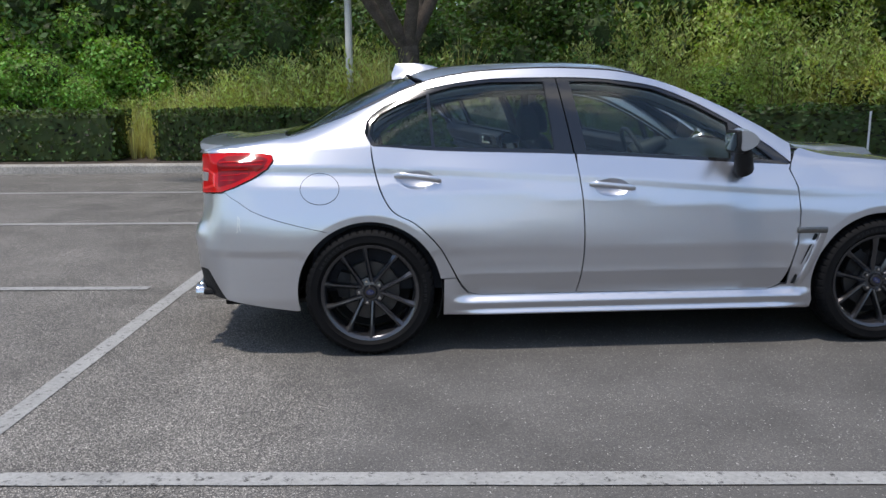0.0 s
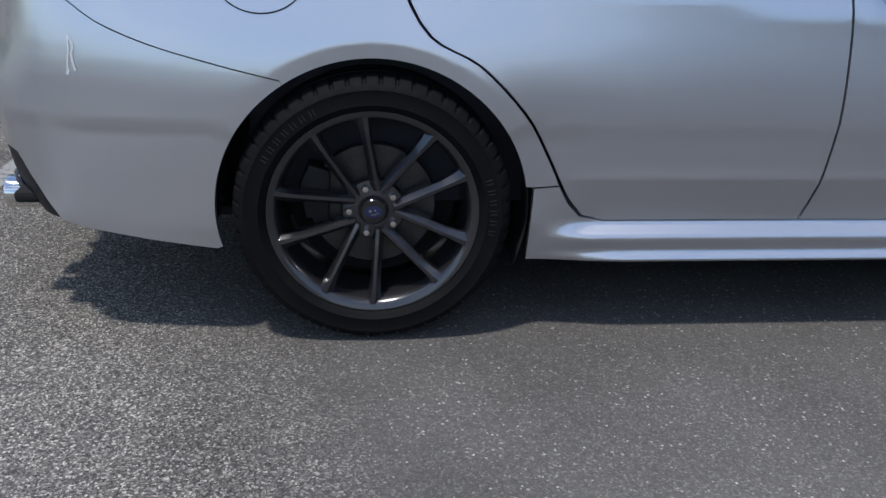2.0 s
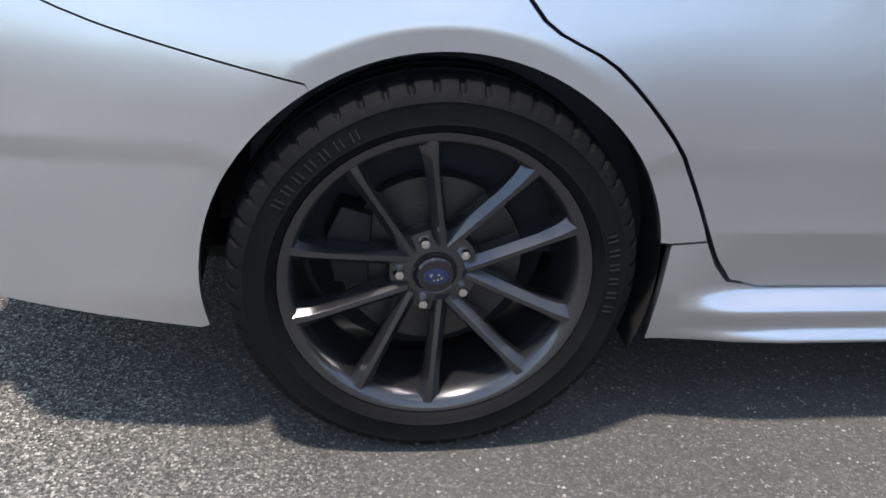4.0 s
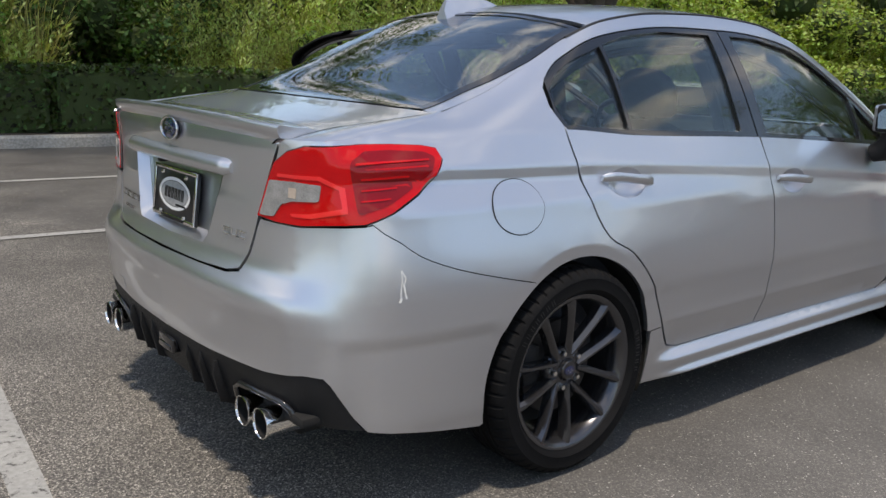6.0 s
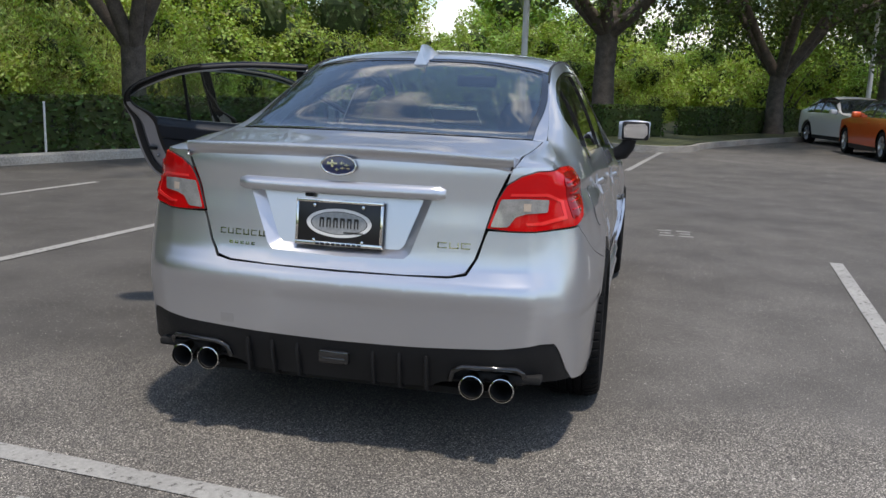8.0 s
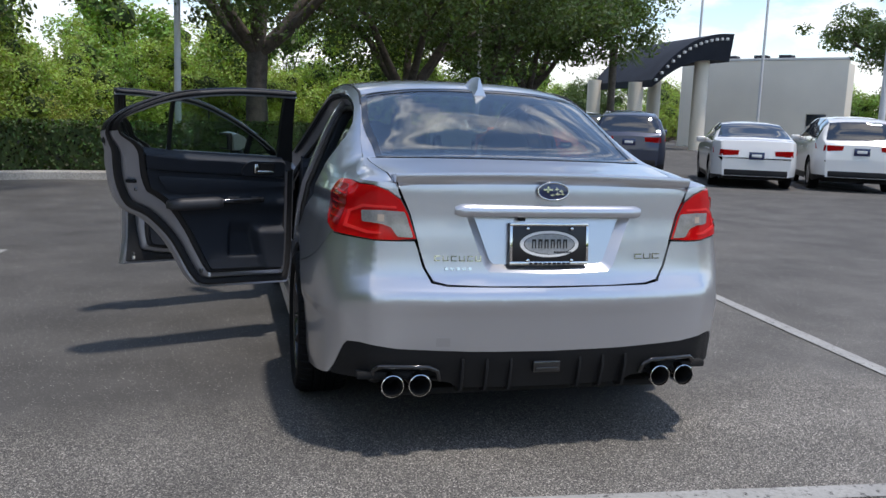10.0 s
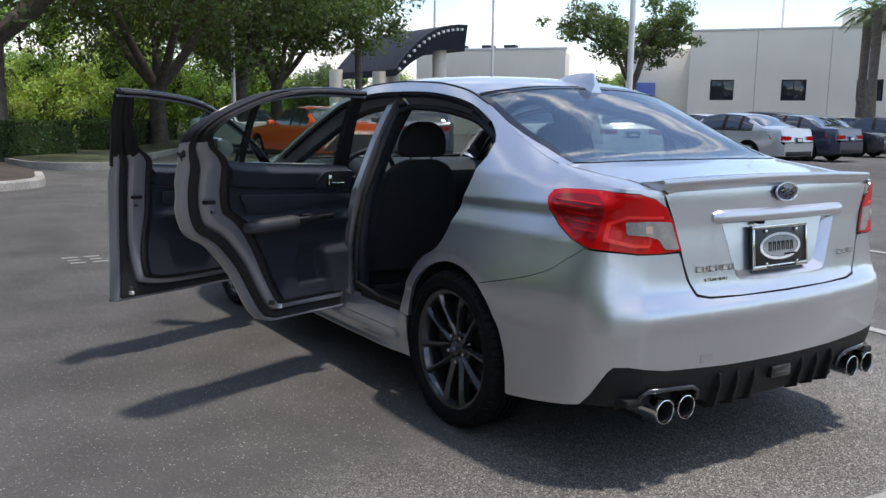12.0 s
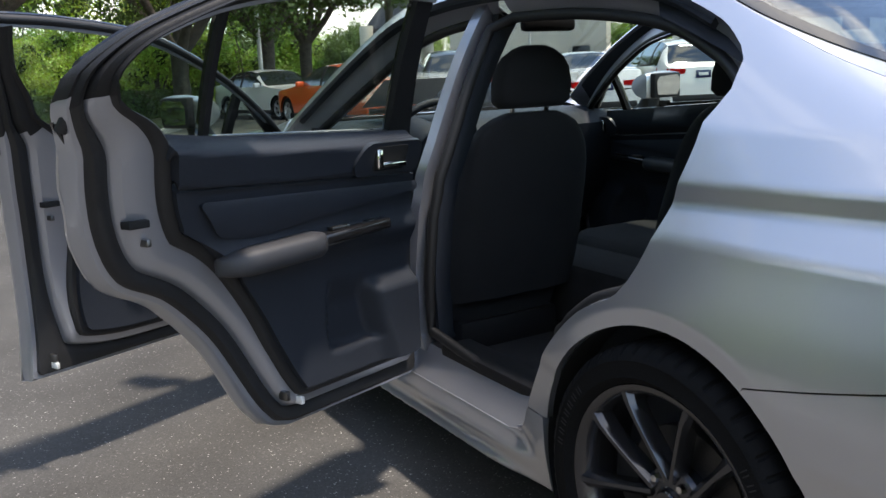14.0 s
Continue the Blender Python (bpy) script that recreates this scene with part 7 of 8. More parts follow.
# pillars, sills and the shut faces of the openings
for s in (1, -1):
    bp = [(1.052, 0.34), (1.040, 1.0), (1.012, 1.40), (1.066, 1.40), (1.092, 1.0), (1.104, 0.34)]
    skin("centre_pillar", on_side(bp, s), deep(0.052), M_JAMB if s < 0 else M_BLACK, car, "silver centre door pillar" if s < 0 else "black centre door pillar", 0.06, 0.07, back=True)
    bm = bmesh.new()
    prof = [(0.002, 0.284), (-0.008, 0.299), (-0.028, 0.316), (-0.045, 0.345), (-0.060, 0.372), (-0.110, 0.378)]
    rows = [[bm.verts.new((x, -(abs(body(S(x), 0.298)[0].y) + y) * s, z)) for y, z in prof] for x in np.linspace(0.46, 2.14, 16)]
    for a, b in zip(rows, rows[1:]):
        for j in range(len(prof) - 1):
            bm.faces.new((a[j], a[j + 1], b[j + 1], b[j]))
    bmesh.ops.recalc_face_normals(bm, faces=bm.faces[:])
    for f in bm.faces:
        if f.normal.z < 0:
            f.normal_flip()
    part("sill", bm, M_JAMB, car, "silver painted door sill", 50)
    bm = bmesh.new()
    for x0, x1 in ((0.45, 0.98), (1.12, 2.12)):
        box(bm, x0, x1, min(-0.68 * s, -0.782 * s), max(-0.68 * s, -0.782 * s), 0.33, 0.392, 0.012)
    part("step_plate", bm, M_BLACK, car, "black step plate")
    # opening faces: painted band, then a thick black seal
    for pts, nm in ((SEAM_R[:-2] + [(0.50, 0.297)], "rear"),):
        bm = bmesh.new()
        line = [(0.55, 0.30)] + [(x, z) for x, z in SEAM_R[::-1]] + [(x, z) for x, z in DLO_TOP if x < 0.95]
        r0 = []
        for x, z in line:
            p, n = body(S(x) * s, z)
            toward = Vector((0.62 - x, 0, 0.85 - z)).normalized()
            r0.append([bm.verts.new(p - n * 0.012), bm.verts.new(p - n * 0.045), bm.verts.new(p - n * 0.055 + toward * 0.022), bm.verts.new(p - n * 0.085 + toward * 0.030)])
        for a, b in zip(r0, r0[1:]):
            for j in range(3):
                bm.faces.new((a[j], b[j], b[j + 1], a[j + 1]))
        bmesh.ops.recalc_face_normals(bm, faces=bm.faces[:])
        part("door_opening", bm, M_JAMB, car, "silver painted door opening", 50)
        bm = bmesh.new()
        ctr = []
        for x, z in line:
            p, n = body(S(x) * s, z)
            toward = Vector((0.62 - x, 0, 0.85 - z)).normalized()
            ctr.append(p - n * 0.078 + toward * 0.036)
        tube(bm, ctr + [body(S(x) * s, z)[0] - body(S(x) * s, z)[1] * 0.085 for x, z in zip(np.linspace(0.992, 1.030, 14), np.linspace(1.33, 0.42, 14))] + [ctr[0]], 0.016, 8, cap=False)
        part("opening_seal", bm, M_SEAL, car, "black rubber door seal", 60)
        bt = [(1.056, 0.36), (1.044, 1.0), (1.016, 1.385), (0.976, 1.385), (1.000, 1.0), (1.010, 0.36)]
        skin("pillar_cover", on_side(bt, s), deep(0.095), M_TRIM, car, "black centre pillar cover", 0.06, 0.05, back=True)
        bm = bmesh.new()
        line2 = [(x, z) for x, z in DLO_TOP if x > 0.95] + [(x, z) for x, z in SEAM_F[::-1]]
        r0, ctr = [], []
        for x, z in line2:
            p, n = body(S(x) * s, z)
            toward = Vector((1.6 - x, 0, 0.85 - z)).normalized()
            r0.append([bm.verts.new(p - n * 0.012), bm.verts.new(p - n * 0.050), bm.verts.new(p - n * 0.062 + toward * 0.022), bm.verts.new(p - n * 0.11 + toward * 0.030)])
            ctr.append(p - n * 0.085 + toward * 0.036)
        for a, b in zip(r0, r0[1:]):
            for j in range(3):
                bm.faces.new((a[j], b[j], b[j + 1], a[j + 1]))
        bmesh.ops.recalc_face_normals(bm, faces=bm.faces[:])
        part("door_opening", bm, M_JAMB, car, "silver painted door opening", 50)
        bm = bmesh.new()
        tube(bm, ctr, 0.015, 8)
        part("opening_seal", bm, M_SEAL, car, "black rubber door seal", 60)


# ---- wheels ----
def make_wheel(m, label):
    """Gunmetal ten-spoke wheel with tyre; local axle along Y, outer face at -Y."""
    bm = bmesh.new()
    lathe(bm, [(0.235, 0.09), (0.240, 0.10), (0.222, 0.088), (0.213, 0.04), (0.217, -0.05), (0.226, -0.088), (0.237, -0.098), (0.247, -0.100), (0.2505, -0.096), (0.2505, -0.088), (0.240, -0.085)], 64)
    w = part("wheel", bm, M_RIM, car, label, 40, m)
    bm = bmesh.new()
    prof = [(0.229, 0.088), (0.250, 0.108), (0.290, 0.116), (0.312, 0.106), (0.3225, 0.088), (0.326, 0.066)]
    for g in (0.048, 0.012, -0.012, -0.048):
        prof += [(0.3265, g + 0.006), (0.3195, g + 0.004), (0.3195, g - 0.004), (0.3265, g - 0.006)]
    prof += [(0.326, -0.066), (0.3225, -0.088), (0.312, -0.106), (0.300, -0.113), (0.297, -0.1145), (0.294, -0.1135), (0.280, -0.1155), (0.268, -0.1145), (0.264, -0.1155), (0.258, -0.109), (0.252, -0.103), (0.247, -0.095)]
    rings = lathe(bm, prof, 486)
    for k, ring in enumerate(rings):
        r, a = prof[k]
        if r > 0.31 and abs(a) > 0.060:
            for i, v in enumerate(ring):
                if i % 9 < 2:
                    c = Vector((v.co.x, 0, v.co.z)).normalized()
                    v.co -= c * 0.0055
    part("tyre", bm, M_RUBBER, w, "black tyre", 30)
    for a0, nb in ((18, 6), (150, 7)):
        bm = bmesh.new()
        for i in range(nb):
            t = radians(a0 - i * 5.2)
            mm = Matrix.Rotation(-t, 4, "Y") @ Matrix.Translation((0.2790, -0.1158, 0))
            for dz in (-0.005, 0.004):
                box(bm, -0.008, 0.008, -0.0006, 0.0006, dz - 0.0012, dz + 0.0012, 0, mm)
        part("tyre_lettering", bm, M_SEAL, w)
    for k in range(5):
        c = radians(39 + 72 * k)
        for sg in (-1, 1):
            bm = bmesh.new()
            a0, a1 = c + sg * radians(30), c + sg * radians(15.2)
            rows = []
            for i in range(7):
                t = i / 6
                r = 0.066 + 0.158 * t
                x = 0.050 * math.cos(a0) * (1 - t) + 0.237 * math.cos(a1) * t
                z = 0.050 * math.sin(a0) * (1 - t) + 0.237 * math.sin(a1) * t
                d = Vector((0.237 * math.cos(a1) - 0.050 * math.cos(a0), 0, 0.237 * math.sin(a1) - 0.050 * math.sin(a0))).normalized()
                n = Vector((-d.z, 0, d.x))
                wd = 0.0128 - 0.0022 * t + (0.009 * (t - 0.75) / 0.25 if t > 0.75 else 0)
                y = -0.066 - 0.028 * min(1, t * 1.25) ** 0.9
                p = Vector((x, y, z))
                rows.append([bm.verts.new(p + n * a + Vector((0, b, 0))) for a, b in ((-wd, 0.040), (-wd * 1.05, 0.012), (-wd * 0.55, 0.0), (wd * 0.10, -0.001), (wd * 1.05, 0.012), (wd, 0.040))])
            for a, b in zip(rows, rows[1:]):
                for j in range(6):
                    bm.faces.new((a[j], b[j], b[(j + 1) % 6], a[(j + 1) % 6]))
            bm.faces.new(rows[0])
            bm.faces.new(rows[-1])
            bmesh.ops.recalc_face_normals(bm, faces=bm.faces[:])
            part("spoke", bm, M_RIM, w, angle=28)
    bm = bmesh.new()
    lathe(bm, [(0.074, -0.02), (0.078, -0.046), (0.072, -0.056), (0.037, -0.062), (0.034, -0.070), (0.031, -0.068)], 40, cap=True)
    part("hub", bm, M_RIM, w, angle=30)
    bm = bmesh.new()
    lathe(bm, [(0.031, -0.060), (0.031, -0.072), (0.028, -0.0755), (0.0, -0.0765)], 32)
    cap = part("centre_cap", bm, M_BLACKGLOSS, w, "black centre cap with a blue oval", 40)
    bm = bmesh.new()
    lathe(bm, [(0.0, -0.0785), (0.021, -0.0780), (0.021, -0.0760)], 28, m=Matrix.Diagonal((1, 1, 0.66, 1)))
    part("badge", bm, M_BADGEBLUE, cap, "blue oval")
    bm = bmesh.new()
    for x, z, k in ((-0.008, 0.003, 1.6), (0.004, 0.004, 0.9), (0.009, -0.002, 0.9), (0.003, -0.005, 0.9), (-0.003, -0.006, 0.7)):
        box(bm, x - 0.0022 * k, x + 0.0022 * k, -0.0795, -0.0780, z - 0.0008, z + 0.0008)
        box(bm, x - 0.0008, x + 0.0008, -0.0796, -0.0780, z - 0.0022 * k, z + 0.0022 * k)
    part("badge_marks", bm, M_CHROME, cap)
    for k in range(5):
        c = radians(37 + 72 * k)
        bm = bmesh.new()
        mm = Matrix.Translation((0.0572 * math.cos(c), 0, 0.0572 * math.sin(c)))
        lathe(bm, [(0.0135, -0.040), (0.0135, -0.056)], 20, m=mm, mat=1, cap=True)
        lathe(bm, [(0.0100, -0.050), (0.0100, -0.066), (0.0075, -0.072), (0.0, -0.073)], 6, m=mm)
        part("lug_nut", bm, [M_CHROME, M_VOID], w)
    bm = bmesh.new()
    lathe(bm, [(0.055, 0.005), (0.148, 0.005), (0.150, 0.0), (0.150, -0.016), (0.148, -0.020), (0.06, -0.020)], 48)
    part("brake_disc", bm, M_DISC, w, "steel brake disc", 40)
    bm = bmesh.new()
    prism(bm, [(-0.16, -0.06), (-0.105, -0.065), (-0.10, 0.06), (-0.15, 0.075), (-0.175, 0.02)], 0.06, Matrix.Translation((0, -0.042, 0.03)), 0.008)
    part("brake_caliper", bm, M_BLACK, w, "dark brake caliper", 40)
    bm = bmesh.new()
    lathe(bm, [(0.0, 0.06), (0.19, 0.06), (0.205, 0.05)], 40)
    part("brake_shield", bm, M_VOID, w)
    return w


wheel = make_wheel(Matrix.Translation((0, -0.775, 0.326)), "gunmetal ten-spoke alloy wheel with black tyre")


def clone(w, m):
    """A wheel like w elsewhere under the car."""
    made = {}
    for o in (w, *w.children_recursive):
        made[o] = o.copy()
        scene.collection.objects.link(made[o])
        made[o].parent = made.get(o.parent, o.parent)
    made[w].matrix_basis = m
    return made[w]


clone(wheel, Matrix.Translation((2.65, -0.775, 0.326)) @ Matrix.Rotation(radians(30), 4, "Y"))
clone(wheel, Matrix.Translation((0, 0.775, 0.326)) @ Matrix.Rotation(math.pi, 4, "Z") @ Matrix.Rotation(radians(-20), 4, "Y"))
clone(wheel, Matrix.Translation((2.65, 0.775, 0.326)) @ Matrix.Rotation(math.pi, 4, "Z") @ Matrix.Rotation(radians(12), 4, "Y"))

# wheel houses and floor
for wx, wz in WHEELS:
    for s in (1, -1):
        bm = bmesh.new()
        rows = []
        for y, k in ((0.858, 0.0), (0.845, 0.006), (0.56, 0.01), (0.56, -0.30)):
            rows.append([bm.verts.new((wx + (ARCH + k) * math.cos(a), -y * s, wz + (ARCH + k) * math.sin(a))) for a in np.linspace(-0.40, math.pi + 0.10, 36)])
        for a, b in zip(rows, rows[1:]):
            for j in range(35):
                bm.faces.new((a[j], a[j + 1], b[j + 1], b[j]))
        part("wheel_housing", bm, M_VOID, car, "black wheel housing")
bm = bmesh.new()
box(bm, -0.78, 3.45, -0.56, 0.56, 0.205, 0.235, 0.01)
box(bm, 0.40, 2.25, -0.80, 0.80, 0.200, 0.232, 0.01)
box(bm, -0.86, -0.36, -0.72, 0.72, 0.30, 0.33, 0.01)
part("floor_pan", bm, M_VOID, car, "black floor pan")
for y in (-0.3, 0.35):
    bm = bmesh.new()
    tube(bm, [(-0.75, y * 1.6, 0.285), (-0.45, y, 0.24), (0.2, y, 0.19)], 0.035, 10)
    part("exhaust_pipe", bm, M_STEEL, car)

# ---- tail: diffuser, pipes, plate, badges ----
dh = [(B(0.0), 0.4085), (B(0.30), 0.4125), (B(0.58), 0.4235), (B(0.72), 0.4435), (B(0.762), 0.4415), (B(0.775), 0.424), (S(-0.762), 0.335), (S(-0.735), 0.298), (B(0.70), 0.292), (B(0.50), 0.300), (B(0.38), 0.285), (B(0.34), 0.262), (0.0, 0.258)]
df = dh + mirror(dh[1:-1])[::-1]
# openings for the pipes
po = []
for s in (1, -1):
    h = [(B(0.42), 0.268 + 0.03), (B(0.43), 0.335), (B(0.46), 0.348), (B(0.64), 0.348), (B(0.665), 0.335), (B(0.67), 0.305)]
    po.append([(a * s, b) for a, b in h])
diff = skin("diffuser", df, body, M_BLACK, car, "black rear diffuser", 0.04, 0.03, holes=po, lift=-0.002)
for y in (-0.33, -0.235, -0.14, 0.14, 0.235, 0.33):
    bm = bmesh.new()
    prism(bm, [(-0.926, 0.345), (-0.922, 0.385), (-0.80, 0.385), (-0.78, 0.25), (-0.86, 0.240), (-0.905, 0.258)], 0.012, Matrix.Translation((0, y - 0.006, 0)), 0.003)
    part("diffuser_fin", bm, M_BLACK, diff)
bm = bmesh.new()
box(bm, -0.934, -0.89, -0.055, 0.055, 0.325, 0.372, 0.006)
part("fog_lamp", bm, M_BLACKGLOSS, diff, "small dark fog lamp")
bm = bmesh.new()
box(bm, -0.938, -0.930, -0.045, 0.045, 0.332, 0.348, 0.003)
part("fog_lens", bm, M_BLACKGLOSS, diff)
for s in (1, -1):
    bm = bmesh.new()
    pts = [(0.415, 0.300), (0.425, 0.338), (0.458, 0.354), (0.645, 0.354), (0.672, 0.338), (0.682, 0.300)]
    tube(bm, [body(B(y) * s, z)[0] + body(B(y) * s, z)[1] * 0.004 for y, z in pts], 0.010, 8)
    part("pipe_surround", bm, M_BLACKGLOSS, diff, "gloss black pipe surround", 60)
    for y in (0.490, 0.594):
        bm = bmesh.new()
        lathe(bm, [(0.036, -0.70), (0.040, -0.74), (0.041, -0.895), (0.043, -0.909), (0.0425, -0.915), (0.040, -0.916), (0.0375, -0.910), (0.037, -0.885), (0.037, -0.78), (0.0, -0.77)], 32, "X", Matrix.Translation((0, y * -s, 0.288)))
        for f in bm.faces:
            c = f.calc_center_median()
            if math.hypot(c.y - y * -s, c.z - 0.288) < 0.0372 and c.x > -0.90:
                f.material_index = 1
        part("exhaust_tip", bm, [M_CHROME, M_VOID], car, "polished twin exhaust tip", 40)
    bm = bmesh.new()
    box(bm, -0.74, -0.60, min(s * -0.42, s * -0.66), max(s * -0.42, s * -0.66), 0.24, 0.37, 0.03)
    part("muffler", bm, M_VOID, car, "dark muffler")

TILT = Matrix.Rotation(radians(6), 4, "Y")
plate = Matrix.Translation((-0.8815, 0.0, 0.815)) @ TILT
bm = bmesh.new()
box(bm, -0.006, 0.006, -0.158, 0.158, -0.080, 0.080, 0.004, plate)
pl = part("licence_plate", bm, M_PLATE, lid, "black dealer plate with a pale oval in a chrome frame")
bm = bmesh.new()
for a in ((-0.158, 0.158, 0.068, 0.080), (-0.158, 0.158, -0.080, -0.066), (-0.158, -0.148, -0.066, 0.068), (0.148, 0.158, -0.066, 0.068)):
    box(bm, -0.010, -0.0055, *a, 0.0015, plate)
part("plate_frame", bm, M_CHROME, pl, "chrome plate frame")
bm = bmesh.new()
for r0, r1, xx in ((0.0, 1.0, -0.0075),):
    ring = [bm.verts.new(plate @ Vector((xx, 0.118 * math.cos(t), 0.050 * math.sin(t)))) for t in (2 * math.pi * i / 40 for i in range(40))]
    ring2 = [bm.verts.new(plate @ Vector((xx, 0.103 * math.cos(t), 0.040 * math.sin(t)))) for t in (2 * math.pi * i / 40 for i in range(40))]
    for i in range(40):
        bm.faces.new((ring[i], ring[(i + 1) % 40], ring2[(i + 1) % 40], ring2[i]))
part("oval_ring", bm, M_WHITE, pl)
bm = bmesh.new()
bm.faces.new([bm.verts.new(plate @ Vector((-0.0072, 0.100 * math.cos(t), 0.038 * math.sin(t)))) for t in (2 * math.pi * i / 40 for i in range(40))])
part("oval_field", bm, material("plate_grey", (0.30, 0.31, 0.31), 0.4, var=0.2, scale=20, fine=100), pl)
bm = bmesh.new()
for i in range(6):
    y = 0.062 - i * 0.025
    for q in ((y + 0.008, y + 0.0035, -0.016, 0.018), (y - 0.0035, y - 0.008, -0.016, 0.018), (y + 0.0035, y - 0.0035, 0.010, 0.018)):
        box(bm, -0.0095, -0.0076, min(q[0], q[1]), max(q[0], q[1]), q[2], q[3], 0, plate)
part("printed_bars", bm, M_PLATE, pl)
bm = bmesh.new()
for i in range(9):
    y = 0.075 - i * 0.019
    box(bm, -0.0118, -0.0098, y - 0.007, y + 0.007, -0.078, -0.070, 0, plate)
part("frame_bars", bm, M_BLACK, pl)
bm = bmesh.new()
for i in range(12):
    y = -0.02 - i * 0.006
    box(bm, -0.0090, -0.0072, y - 0.002, y + 0.002, -0.034, -0.028, 0, plate)
part("small_bars", bm, M_BLACK, pl)
for y in (-0.088, 0.088):
    for z in (0.058, -0.062):
        bm = bmesh.new()
        lathe(bm, [(0.0, -0.016), (0.006, -0.015), (0.0075, -0.009)], 14, "X", plate @ Matrix.Translation((0, y, z)))
        part("plate_screw", bm, M_CHROME, pl)

# oval badge on the lid
em = Matrix.Translation((-0.893, 0, 1.016)) @ Matrix.Rotation(radians(4), 4, "Y")
bm = bmesh.new()
lathe(bm, [(0.0, -0.008), (0.058, -0.006), (0.060, 0.0)], 40, "X", em @ Matrix.Diagonal((1, 1, 0.54, 1)))
bd = part("oval_badge", bm, M_BADGEBLUE, lid, "blue oval badge with chrome stars")
bm = bmesh.new()
tube(bm, [em @ Vector((-0.006, 0.061 * math.cos(t), 0.0325 * math.sin(t))) for t in (2 * math.pi * i / 40 for i in range(41))], 0.0035, 8, cap=False)
part("badge_ring", bm, M_CHROME, bd, angle=60)
bm = bmesh.new()
for y, z, k in ((0.022, 0.006, 2.4), (-0.012, 0.008, 1.1), (-0.030, 0.001, 1.1), (-0.016, -0.010, 1.1), (0.004, -0.014, 1.0), (-0.036, -0.010, 0.9)):
    for a, b in ((0.0075, 0.0016), (0.0014, 0.005)):
        box(bm, -0.011, -0.007, y - a * k, y + a * k, z - b * k * (1 if a < b else 0.8), z + b * k * (1 if a < b else 0.8), 0, em)
part("badge_stars", bm, M_CHROME, bd)


def letter_bars(nm, y0, z0, count, w, h, gap, lab, skew=0.0):
    """Bars in place of chrome lettering on the lid."""
    for i in range(count):
        bm = bmesh.new()
        y = y0 - i * (w + gap)
        p, n = body(B(-y), z0)
        rot = Matrix.Translation(p + n * 0.003) @ n.to_track_quat("X", "Z").to_matrix().to_4x4()
        t = 0.0042
        for q in ((-w / 2, -w / 2 + t, -h / 2, h / 2), (w / 2 - t, w / 2, -h / 2, h / 2)) + ((-w / 2, w / 2, -h / 2, -h / 2 + t),) if i % 2 else ((-w / 2, w / 2, h / 2 - t, h / 2), (-w / 2, w / 2, -h / 2, -h / 2 + t), (-w / 2, -w / 2 + t, -h / 2, h / 2)):
            box(bm, -0.002, 0.002, *q, 0, rot)
        part("lettering_bar", bm, M_CHROME, lid, lab)


letter_bars("maker", 0.440, 0.762, 6, 0.022, 0.021, 0.009, "chrome lettering bars")
letter_bars("drive", 0.405, 0.724, 5, 0.014, 0.010, 0.008, "small chrome lettering bars")
letter_bars("model", -0.372, 0.768, 3, 0.032, 0.021, 0.008, "chrome lettering bars")

# small sticker on the bumper, and a white scuff on its corner
bm = bmesh.new()
p, n = body(B(-0.41), 0.452)
box(bm, -0.0006, 0.0006, -0.026, 0.026, -0.017, 0.017, 0, Matrix.Translation(p + n * 0.0012) @ n.to_track_quat("X", "Z").to_matrix().to_4x4())
part("tow_eye_cover", bm, M_SPOIL, bumper, "square tow-eye cover")
bm = bmesh.new()
rs = random.Random(8)
for (xa, za), (xb, zb), w in (((-0.650, 0.722), (-0.656, 0.652), 0.0022), ((-0.650, 0.722), (-0.636, 0.702), 0.002), ((-0.636, 0.702), (-0.645, 0.684), 0.002), ((-0.645, 0.684), (-0.634, 0.650), 0.003), ((-0.656, 0.652), (-0.660, 0.641), 0.0045)):
    L, Rr = [], []
    for i in range(6):
        t = i / 5
        x, z = -0.640 + 0.72 * (xa + (xb - xa) * t + 0.645) + rs.uniform(-0.001, 0.001), za + (zb - za) * t
        q, n = body(S(x - w * rs.uniform(0.5, 1.2)), z)
        L.append(bm.verts.new(q + n * 0.0016))
        q, n = body(S(x + w * rs.uniform(0.5, 1.2)), z)
        Rr.append(bm.verts.new(q + n * 0.0016))
    for i in range(5):
        bm.faces.new((L[i], L[i + 1], Rr[i + 1], Rr[i]))
part("paint_scuff", bm, M_WHITE, bumper, "white paint scuff")

# fuel flap
skin("fuel_gap", ellipse(-0.238, 0.851, 0.0975, 0.0765, 40), body, M_VOID, car, "", 0.012, 0.0, lift=0.0009)
skin("fuel_flap", ellipse(-0.238, 0.851, 0.0945, 0.0735, 40), body, M_SILVER, car, "round silver fuel flap", 0.012, 0.0006, lift=0.0024)

# shark-fin aerial
bm = bmesh.new()
rows = []
for i in range(13):
    t = i / 12
    x = 0.400 - 0.265 * t
    zb = top_raw(x, 0).z - 0.003
    h = 0.086 * (t ** 0.85) * (1 - 0.05 * t) + 0.004
    wd = 0.044 * (1 - 0.30 * t) * (0.35 + 0.65 * min(1, t * 3))
    xt = x + (0.02 if i == 12 else 0)
    rows.append([bm.verts.new(q) for q in ((x, -wd, zb), (x, -wd * 0.46, zb + h * 0.40), (xt, -wd * 0.13, zb + h * 0.93), (xt, 0, zb + h), (xt, wd * 0.13, zb + h * 0.93), (x, wd * 0.46, zb + h * 0.40), (x, wd, zb))])
for a, b in zip(rows, rows[1:]):
    for j in range(6):
        bm.faces.new((a[j], a[j + 1], b[j + 1], b[j]))
bm.faces.new(rows[-1])
bm.faces.new(rows[0][::-1])
